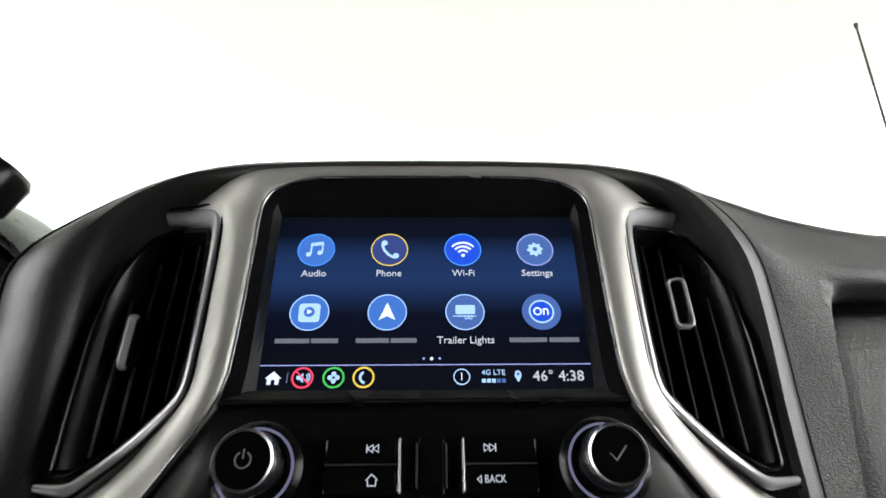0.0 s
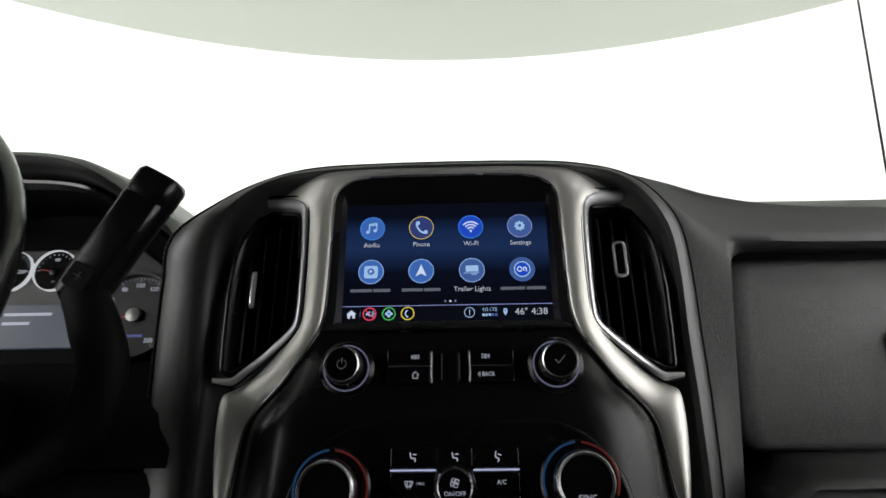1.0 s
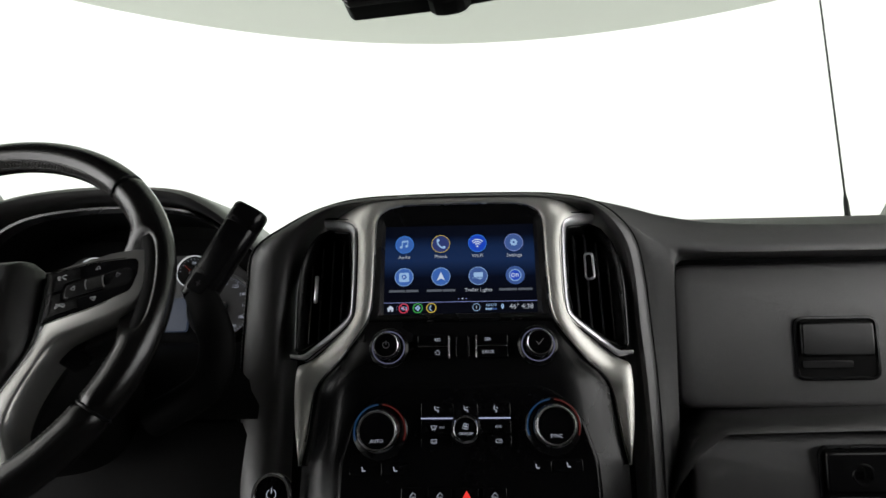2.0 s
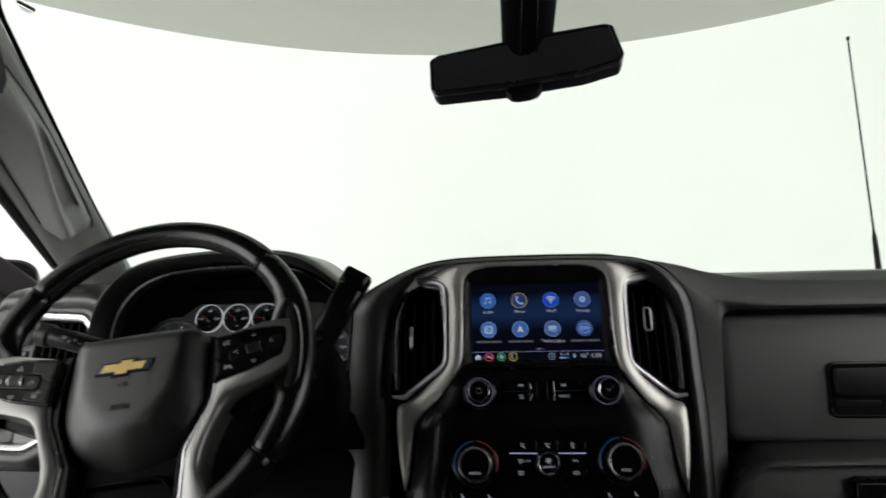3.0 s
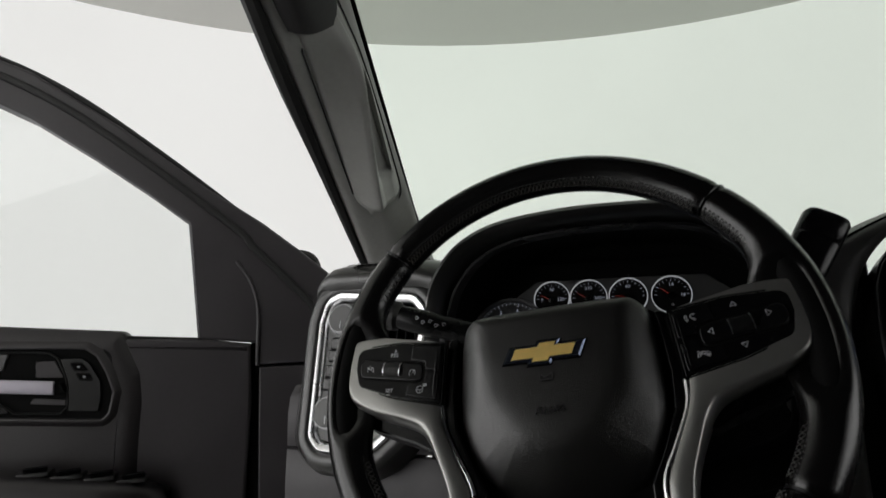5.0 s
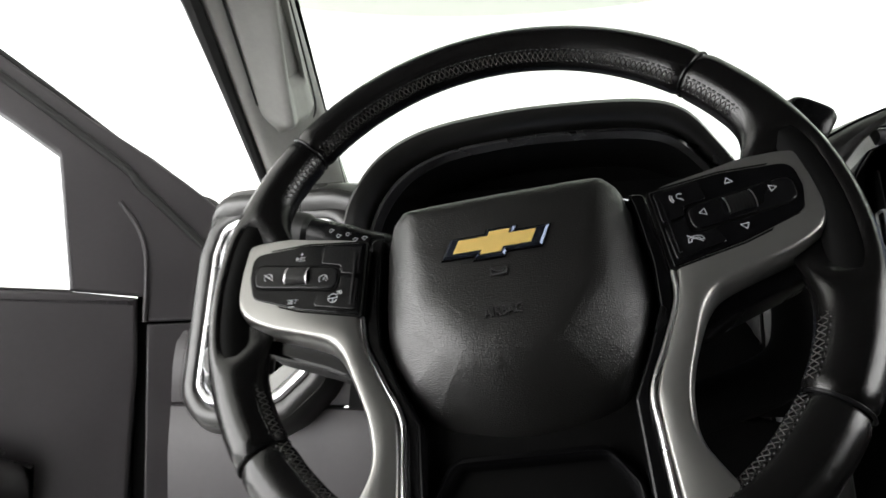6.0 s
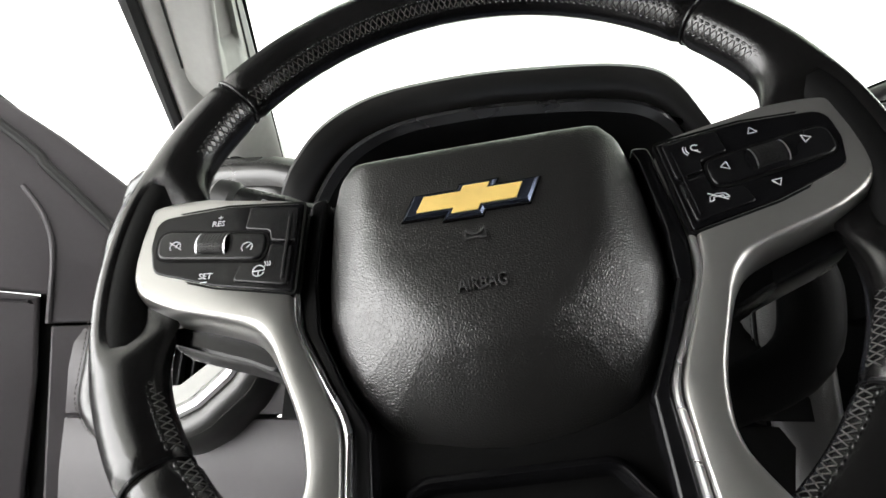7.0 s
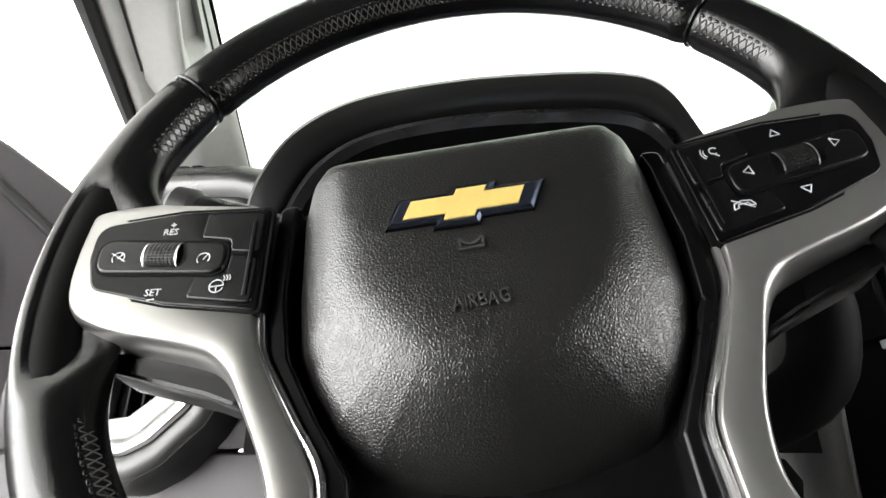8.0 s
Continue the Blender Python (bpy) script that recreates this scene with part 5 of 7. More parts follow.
    for x, text in ((-0.0893, "AUTO"), (0.0888, "SYNC")):
        d = knob(c, PF @ at(0, 0, 0.006), x, -0.0547 if x < 0 else -0.0508, 0.0205, 0.024, "temperature_dial", "large black temperature dial with chrome edge", 1.25, False)
        words(text, 0.0048, d, at(0, -0.0100, 0.0235), SYMBOL)
        part("blue_scale", arc_band(0.0258, 0.0272, 95, 200, 0.0042, 0.0052), BLUE_ARC, d, "blue cold scale")
        part("red_scale", arc_band(0.0258, 0.0272, -20, 85, 0.0042, 0.0052), RED_ARC, d, "red hot scale")


climate()


def start_button():
    b = thing("ignition_button", face(-0.202, -0.040, 1.131, 12), "round ignition button with chrome ring on the dashboard", "button")
    part("ring", lathe([(0.0215, -0.004), (0.0215, 0.003), (0.0200, 0.005), (0.0180, 0.005), (0.0170, 0.003), (0.0170, -0.004)], 40, ring=True), CHROME, b, "chrome ring")
    part("cap", lathe([(0.0170, 0.0), (0.0160, 0.003), (0.0, 0.0035)], 40), GLOSS, b)
    lines([arc(0.0050, 120, 420, 14), [(0, 0.001), (0, 0.0065)]], 0.0009, SYMBOL, b, 0, 0, 0.0036, "power_symbol")


start_button()

# ---------------------------------------------------------------- instrument hood and cluster
HOOD = [(-0.652, 1.262), (-0.656, 1.330), (-0.650, 1.388), (-0.634, 1.423), (-0.606, 1.452), (-0.560, 1.472), (-0.490, 1.4815), (-0.425, 1.483), (-0.360, 1.4795), (-0.322, 1.468), (-0.290, 1.443), (-0.262, 1.408), (-0.248, 1.340), (-0.246, 1.262)]


def hood():
    cx, cz = -0.446, 1.355
    spec = [(1.0, 0.30, -0.02), (1.005, 0.12, 0.0), (1.0, 0.035, 0.0), (0.996, 0.008, 0.0), (0.985, -0.006, -0.001), (0.966, -0.011, -0.003), (0.942, -0.006, -0.006), (0.922, 0.008, -0.008), (0.908, 0.026, -0.009),
            (0.894, 0.0170, -0.010), (0.880, 0.0175, -0.011), (0.868, 0.034, -0.012), (0.84, 0.085, -0.010), (0.83, 0.150, -0.010), (0.3, 0.160, 0.0)]
    rows = []
    for s, y, dz in spec:
        base = [Vector((cx + (x - cx) * (s if x < cx or s < 0.5 else 1 - (1 - s) * 0.5), y + 0.024, cz + (z - cz) * (s if z > cz else 1) + (dz if z > 1.36 else 0))) for x, z in HOOD]
        for p in base:
            t = max(0.0, min(1.0, (p.x + 0.335) / 0.085))
            p.y += 0.060 * t * t * (3 - 2 * t) * (1 if y < 0.08 else 0)
        rows.append(smooth_path(base, 5))
    part("instrument_hood", loft(rows[:9]), HOOD_SKIN, DASH, "rounded black hood over the instruments", ORIGIN, 60)
    part("hood_ridge", loft(rows[8:12]), HOOD_RIDGE, DASH, "glossy inner ridge of the hood", ORIGIN, 60)
    # inner rows in near-black: the deep shade under the hood is in the colour
    part("hood_lining", loft(rows[11:]), MATTE, DASH, "lining round the instruments, blackened to hold the hood's shade", ORIGIN, 60)


hood()


ODO = glowing("dim_blue_digits", (0.18, 0.22, 0.75), 0.12)


def cluster():
    F = face(-0.437, 0.125, 1.355, 14) @ Matrix.Scale(0.976, 4)
    c = thing("instrument_cluster", F, "instrument cluster with four small round dials and two large ones", "instrument cluster")
    pts = rounded([(-0.190, -0.090), (0.190, -0.090), (0.186, 0.030), (0.150, 0.075), (-0.150, 0.078), (-0.188, 0.030)], 0.02, 5)
    part("back_plate", plate(pts, -0.006, -0.002, 0), MATTE, c)
    # raised band that carries the small dials
    band = rounded([(-0.175, -0.040), (0.175, -0.040), (0.160, 0.010), (0.105, 0.052), (-0.105, 0.052), (-0.160, 0.010)], 0.012, 5)
    part("dial_band", plate(band, -0.002, 0.004, 0.002), BAND_GREY, c)
    for i, x in enumerate((-0.0835, -0.0360, 0.0130, 0.0640)):
        d = part("small_dial", lathe([(0.0225, 0.004), (0.0225, 0.006), (0.0, 0.006)], 40, 0, 0), MATTE, c, "", F @ at(x, 0.0265))
        part("chrome_bezel", lathe([(0.0226, 0.006), (0.0228, 0.009), (0.0232, 0.0095), (0.0237, 0.008), (0.0237, 0.004), (0.0226, 0.004)], 44, ring=True), DIAL_RING, d, "chrome bezel ring, glowing in place of a bright reflection")
        ticks = [[(0.0200 * math.cos(radians(a)), 0.0200 * math.sin(radians(a))), ((0.0172 if k % 2 == 0 else 0.0185) * math.cos(radians(a)), (0.0172 if k % 2 == 0 else 0.0185) * math.sin(radians(a)))] for k, a in enumerate(range(0, 181, 15))]
        lines(ticks, 0.0005, SYMBOL, d, 0, 0, 0.0062, "tick_marks")
        for s, dx, dy in ((("0", -0.013, -0.001), ("60", 0, 0.0125), ("120", 0.012, -0.001)), (("", 0, 0), ("210", 0, 0.0125), ("260", 0.012, -0.001)), (("", 0, 0), ("40", 0, 0.0125), ("", 0, 0)), (("", 0, 0), ("14", 0, 0.0125), ("19", 0.013, -0.001)))[i]:
            if s:
                words(s, 0.0062, d, at(dx, dy, 0.0062), SYMBOL, "numeral")
        part("needle", plate([(0.003, 0.0006), (-0.016, 0.0002), (-0.016, -0.0002), (0.003, -0.0006)], 0, 0.0006, 0), NEEDLE, d, "thin red needle", PLACE[d] @ at(0, -0.002, 0.008, (-25, -30, -10, -40)[i]))
        part("needle_hub", lathe([(0.0045, 0.006), (0.0042, 0.009), (0.0, 0.0095)], 20, 0, -0.002), SATIN, d)
        lines([[(-0.002, 0), (0.002, 0)], [(0, -0.0016), (0, 0.0016)]], 0.0008, DIM_PRINT, d, 0.001, -0.0130, 0.0062, "dial_symbol")
    for x, nums, a0, a1 in ((-0.138, ("0", "1", "2", "3", "4", "5", "6"), 215, 10), (0.1120, ("0", "20", "40", "60", "80", "100", "120", "140", "160", "180", "200"), 235, -55)):
        d = part("large_dial", lathe([(0.052, 0.004), (0.052, 0.0065), (0.0, 0.0065)], 56), GAUGE_FACE, c, "", F @ at(x, -0.0264) @ Matrix.Scale(0.87 if x > 0 else 1.0, 4))
        part("dial_rim", lathe([(0.0505, 0.0065), (0.0515, 0.013), (0.0535, 0.014), (0.0550, 0.010), (0.0550, 0.002), (0.052, 0.002)], 60, ring=True), BAND_GREY, d, "dark raised dial rim")
        n = len(nums)
        tk = []
        for k in range((n - 1) * 5 + 1):
            a = radians(a0 + (a1 - a0) * k / ((n - 1) * 5))
            r1 = 0.0445 if k % 5 == 0 else 0.0465
            tk.append([(0.0490 * math.cos(a), 0.0490 * math.sin(a)), (r1 * math.cos(a), r1 * math.sin(a))])
        lines(tk, 0.0006, SYMBOL, d, 0, 0, 0.0067, "tick_marks")
        for k, s in enumerate(nums):
            a = radians(a0 + (a1 - a0) * k / (n - 1))
            words(s, 0.0078, d, at(0.0385 * math.cos(a), 0.0385 * math.sin(a), 0.0067), SYMBOL, "numeral")
        part("needle", plate([(0.006, 0.0012), (-0.036, 0.0003), (-0.036, -0.0003), (0.006, -0.0012)], 0, 0.0008, 0), NEEDLE, d, "red needle", PLACE[d] @ at(0, 0, 0.010, 10 if x > 0 else 40))
        part("needle_hub", lathe([(0.0090, 0.006), (0.0085, 0.012), (0.0, 0.013)], 28), SPOKE_SILVER if x > 0 else SATIN, d)
        if x > 0:
            lines([[(-0.016 + 0.008 * k, 0), (-0.011 + 0.008 * k, 0)] for k in range(4)], 0.0036, ODO, d, 0, -0.0255, 0.0067, "odometer_bars", "dim blue unreadable digits")
    info = glowing("info_display", (0.15, 0.20, 0.32), 0.08)
    p = part("info_display", plate(rounded(rect(-0.066, -0.060, 0.066, -0.012), 0.004), 0.0, 0.005, 0.0005), info, c, "dim blue information display")
    lines([[(-0.030, 0.012), (0.020, 0.012)], [(-0.030, 0.002), (-0.002, 0.002)]], 0.0032, SYMBOL, p, 0, -0.035, 0.0052, "unreadable_line")


cluster()

# ---------------------------------------------------------------- light switch pod at the door side
POD_F = face(-0.740, 0.022, 1.275, 14)
POD = [(-0.068, -0.060), (-0.052, -0.077), (0.012, -0.079), (0.032, -0.069), (0.057, -0.045), (0.071, -0.018), (0.084, 0.070), (0.084, 0.100), (0.066, 0.120), (-0.046, 0.127), (-0.066, 0.117), (-0.073, 0.085)]


def switch_pod():
    p = thing("light_switch_pod", POD_F, "headlamp switches and side air vent in a chrome-edged black pod", "switch panel")
    pts = rounded(POD, 0.022, 6)
    # padded surround
    part("padded_surround", hoop(pts, [(-0.002, 0.002), (0.004, 0.006), (0.012, 0.006), (0.020, 0.000), (0.026, -0.014), (0.028, -0.06), (0.0, -0.06), (-0.004, -0.012)]), HOOD_SKIN, p, "black leatherette surround", None, 60)
    loop = [Vector((x, y, 0.0045)) for x, y in offset(pts, 0.019)]
    stitches(loop + loop[:1], STITCH, p, 0.0046, 0.0006, 0.0033, POD_F)
    part("chrome_frame", hoop(offset(pts, -0.001), [(0.0, 0.000), (0.0005, 0.004), (-0.0015, 0.0072), (-0.0065, 0.0066), (-0.0110, 0.003), (-0.0110, -0.004)]), CHROME, p, "bright satin chrome frame", None, 60)
    part("floor_plate", plate(offset(pts, -0.004), -0.03, -0.012, 0), MATTE, p)
    # switch column
    col = rounded([(-0.062, -0.062), (-0.012, -0.066), (-0.008, 0.112), (-0.050, 0.112), (-0.060, 0.090)], 0.006, 3)
    part("switch_plate", plate(col, -0.012, 0.001, 0.0015), POD_GREY, p)
    for x, y, r in ((-0.035, 0.089, 0.0190), (-0.040, -0.030, 0.0190)):
        k = part("rotary_switch", lathe([(r, 0.0), (r * 0.97, 0.010), (r * 0.9, 0.012), (0.0, 0.012)], 40), POD_GREY, p, "", POD_F @ at(x, y, 0.001))
        part("chrome_ring", lathe([(r * 1.05, 0.0), (r * 1.07, 0.008), (r * 1.00, 0.0115), (r * 0.93, 0.0125), (r * 0.92, 0.0)], 40, ring=True), STRIP_CHROME, k)
        part("pointer", block(0.0012, r * 0.5, 0.0006, 0.0003, 0, 0, -r * 0.45, 0.0120), PRINT, k)
    for y in (0.058, 0.042, 0.022, 0.006):
        cx = -0.034 - (0.058 - y) * 0.1
        loop = rounded(rect(cx - 0.0172, y - 0.0072, cx + 0.0172, y + 0.0072), 0.002, 3)
        key = part("push_switch", plate(offset(loop, -0.0008), 0.0, 0.0046, 0.0014, 2), POD_GREY, p)
        part("switch_gap", hoop(loop, [(0.0010, 0.0006), (0.0008, 0.0018), (-0.0006, 0.0018), (-0.0008, 0.0006)]), MATTE, key)
        part("switch_mark", block(0.0060, 0.0010, 0.0003, 0.0003, 0, cx, y, 0.0046), DIM_PRINT, key)
    # side vent
    for i in range(6):
        x = 0.004 + 0.0125 * i
        bot = -0.062 + 0.95 * max(0.0, x - 0.010) * 1.05
        s = plate(rounded(rect(-0.001, bot, 0.001, 0.108), 0.0005, 2), -0.014, 0.0, 0.0004, 1)
        bmesh.ops.rotate(s, verts=s.verts, cent=(0, 0, 0), matrix=Matrix.Rotation(radians(14), 3, "Y"))
        bmesh.ops.translate(s, verts=s.verts, vec=(x, 0, -0.001))
        part("slat", s, SATIN, p)
    part("vent_ramp", plate(rounded([(-0.010, -0.068), (0.014, -0.066), (0.054, -0.030), (0.062, -0.006), (0.046, -0.020), (0.008, -0.050), (-0.010, -0.052)], 0.003, 3), -0.012, 0.0005, 0.001), GREY_TRIM, p, "pale sloping vent lip")
    # stitched cap between the pod and the glass
    rows = []
    for y, z in ((0.046, 1.402), (0.040, 1.412), (0.042, 1.422), (0.056, 1.432), (0.095, 1.440), (0.15, 1.440), (0.34, 1.43)):
        rows.append([(x, y + 0.03 * max(0, (-0.79 - x) / 0.05) ** 2, z - 0.02 * max(0, (-0.79 - x) / 0.05) ** 2 - 0.010 * max(0, (x + 0.68) / 0.04) ** 2) for x in [-0.835 + 0.200 * i / 12 for i in range(13)]])
    part("cap", loft(rows), HOOD_SKIN, p, "black leatherette cap with pale stitching", ORIGIN, 60)
    for k in range(5):
        x = -0.770 + 0.0125 * k
        slot = plate(rounded(rect(x, 0.0, x + 0.0085, 0.040), 0.002, 3), -0.004, 0.0006, 0)
        part("defroster_slot", slot, MATTE, p, "black defroster slot", Matrix.Translation((0, 0.062, 1.4352)) @ Matrix.Rotation(radians(7), 4, "X"))
    for k in (2, 4):
        stitches([Vector(q) + Vector((0, -0.0006, 0.0008)) for q in rows[k]], STITCH, p, 0.0046, 0.0007, 0.0034)


switch_pod()

# ---------------------------------------------------------------- steering wheel
WF = face(-0.4563, -0.163, 1.3255, 25.6, 0, 7.6)
R_MAJ, R_MIN, RIM_W = 0.1845, 0.0163, 0.0


def rim_arc(a0, a1, n):
    """A length of the rim; its inner side swells towards the upper edge of each spoke."""
    rows = []
    for i in range(n + 1):
        t = i / n
        deg = a0 + (a1 - a0) * t
        a = radians(deg)
        e = min(t, 1 - t) * abs(a1 - a0)
        k = 1 - 0.10 * math.exp(-e / 0.45)
        flare = sum(h * math.exp(-((deg - c) / w) ** 2) for c, w, h in ((11, 8, 0.019), (169, 8, 0.019), (-8, 9, 0.010), (188, 9, 0.010)))
        off = min(abs(deg - 1), abs(deg - 179))
        sunk = max(0.0, min(1.0, (19.0 - off) / 9.0))
        sunk = sunk * sunk * (3 - 2 * sunk)
        row = []
        for j in range(24):
            b = 2 * math.pi * j / 24
            cb = math.cos(b)
            r = R_MAJ + R_MIN * k * cb * (1.0 if cb > 0 else 1.06) + (flare * cb if cb < 0 else 0)
            h = 0.0160 * k * math.sin(b) * (1 - 0.25 * min(1, flare / 0.02) * max(0, -cb))
            row.append((r * math.cos(a), r * math.sin(a), RIM_W + h * (1 - 0.75 * sunk * max(0.0, min(1.0, (0.35 - cb) / 0.5))) if h > 0 else RIM_W + h))
        rows.append(row)
    return loft(rows, close_u=True, caps=True)


def button_symbol(kind, parent, x, y, z):
    tri = [[(-0.0022, -0.0017), (0.0022, -0.0017), (0, 0.0018), (-0.0022, -0.0017)]]
    if kind in ("up", "down", "left", "right"):
        lines(tri, 0.0004, PRINT, parent, x, y, z, "arrow_symbol", roll={"up": 0, "left": 90, "down": 180, "right": -90}[kind] + 7)
    elif kind == "phone":
        lines([[(-0.0044, -0.0012), (-0.0034, 0.0010), (0.0, 0.0018), (0.0034, 0.0010), (0.0044, -0.0012)], [(-0.0044, -0.0016), (-0.0024, -0.0012), (-0.0022, 0.0002), (0.0022, 0.0002), (0.0024, -0.0012), (0.0044, -0.0016)], [(-0.0036, 0.003), (0.0034, -0.0026)]], 0.0005, PRINT, parent, x, y, z, "phone_symbol", roll=8)
    elif kind == "voice":
        lines([arc(0.0018, 40, 300, 8, 0.0014, 0.0006), [(0.0010, -0.0010), (0.0030, -0.0026)], arc(0.0028, 150, 230, 6, -0.0002, 0), arc(0.0040, 150, 230, 6, -0.0002, 0)], 0.0005, PRINT, parent, x, y, z, "voice_symbol")
    elif kind in ("cruise", "cancel"):
        lines([arc(0.0028, -40, 220, 14), [(0, -0.0004), (0.0018, 0.0016)]] + ([[(-0.0034, 0.0030), (0.0034, -0.0024)]] if kind == "cancel" else []), 0.0005, PRINT, parent, x, y, z, "cruise_symbol")
    elif kind == "heat":
        lines([arc(0.0030, 0, 360, 16), [(-0.0028, 0), (0.0028, 0)], [(0, 0), (0, -0.0028)]] + [[(0.0030 + k * 0.0012, 0.0022), (0.0034 + k * 0.0012, 0.0034), (0.0028 + k * 0.0012, 0.0046)] for k in range(3)], 0.0005, PRINT, parent, x, y, z, "heated_wheel_symbol")


SPOKE_OUT = [(0.1500, 0.0372), (0.1800, 0.0378), (0.1875, 0.0250), (0.1842, -0.0045), (0.1775, -0.0180), (0.1585, -0.0290), (0.1330, -0.0375), (0.1136, -0.0450), (0.1040, -0.0564), (0.0937, -0.0770), (0.0868, -0.0960), (0.0845, -0.1150), (0.0866, -0.1256), (0.0947, -0.1380), (0.1080, -0.1580)]
SPOKE_IN = [(0.1300, 0.0330), (0.1100, 0.0290), (0.0885, 0.0245), (0.0895, 0.0100), (0.0910, -0.0030), (0.0920, -0.0120), (0.0930, -0.0200), (0.0940, -0.0273), (0.0928, -0.0385), (0.0905, -0.0475), (0.0790, -0.0725), (0.0683, -0.0940), (0.0677, -0.1070), (0.0677, -0.1250), (0.0690, -0.1580)]
BUTTON_PANEL = [(0.0890, 0.0228), (0.1305, 0.0285), (0.1705, 0.0280), (0.1712, 0.0100), (0.1670, -0.0065), (0.1320, -0.0195), (0.0920, -0.0290)]


def airbag_height(u, v):
    """Flat upper field breaking into two lower facets, side facets and slanting corner facets."""
    a = abs(u)
    crease = -0.0668 + 0.230 * (math.sqrt(u * u + 0.014 ** 2) - 0.010)
    d = max(-0.02, crease - v)
    planes = [0.0240 + 0.012 * v,
              0.0240 - 0.68 * d - 5.0 * d * abs(d),
              0.0240 - 0.90 * (a - (0.0570 + 0.064 * v)),
              0.0240 - 0.56 * ((a - 0.050) * 0.80 - (v + 0.030) * 0.60),
              0.0240 - 1.2 * (v - 0.0320)]
    k = 380.0
    return -math.log(sum(math.exp(-k * q) for q in planes)) / k


def airbag_cover(w):
    half = [(0.0, 0.0468), (0.045, 0.0450), (0.0645, 0.0418), (0.0740, 0.0330), (0.0787, 0.0178), (0.0810, -0.0200), (0.0803, -0.0430), (0.0746, -0.0610), (0.0662, -0.0790), (0.0545, -0.0980), (0.0440, -0.1100), (0.020, -0.1160), (0.0, -0.1170)]
    out = half + [(-x, y) for x, y in reversed(half[1:-1])]
    out = rounded(out[::-1], [0.010] * len(out), 8)
    rows = [[(x, y, -0.036) for x, y in out]]
    rings = 90
    for j in range(rings + 1):
        s = 1 - j / rings * 0.997
        row = []
        for x, y in out:
            u, v = x * s, (y + 0.030) * s - 0.030
            lip = 0.010 * (1 - math.exp(-(1 - s) / 0.035))
            row.append((u, v, max(-0.030, airbag_height(u, v) - 0.010) + lip))
        rows.append(row)
    bm = loft(rows, close_u=True, caps=True)
    cover = part("airbag_cover", bm, AIRBAG_SKIN, w, "grained black airbag cover", WF @ at(0.001, 0), 60)
    words("AIRBAG", 0.0085, w, at(-0.0025, -0.0463, 0.0238, 2), EMBOSS, "embossed_lettering", "embossed lettering, lightened like edges that catch light", 0.0010, squeeze=0.72)
    lines([arc(0.0042, 200, 340, 8, 0, 0.0042), [(-0.0045, 0.0022), (-0.0045, -0.0018), (0.0045, -0.0018), (0.0045, 0.0022)]], 0.0009, EMBOSS, w, -0.0030, -0.0217, 0.0240, "horn_symbol", "embossed horn symbol, lightened like edges that catch light", 0.0012)
    return cover


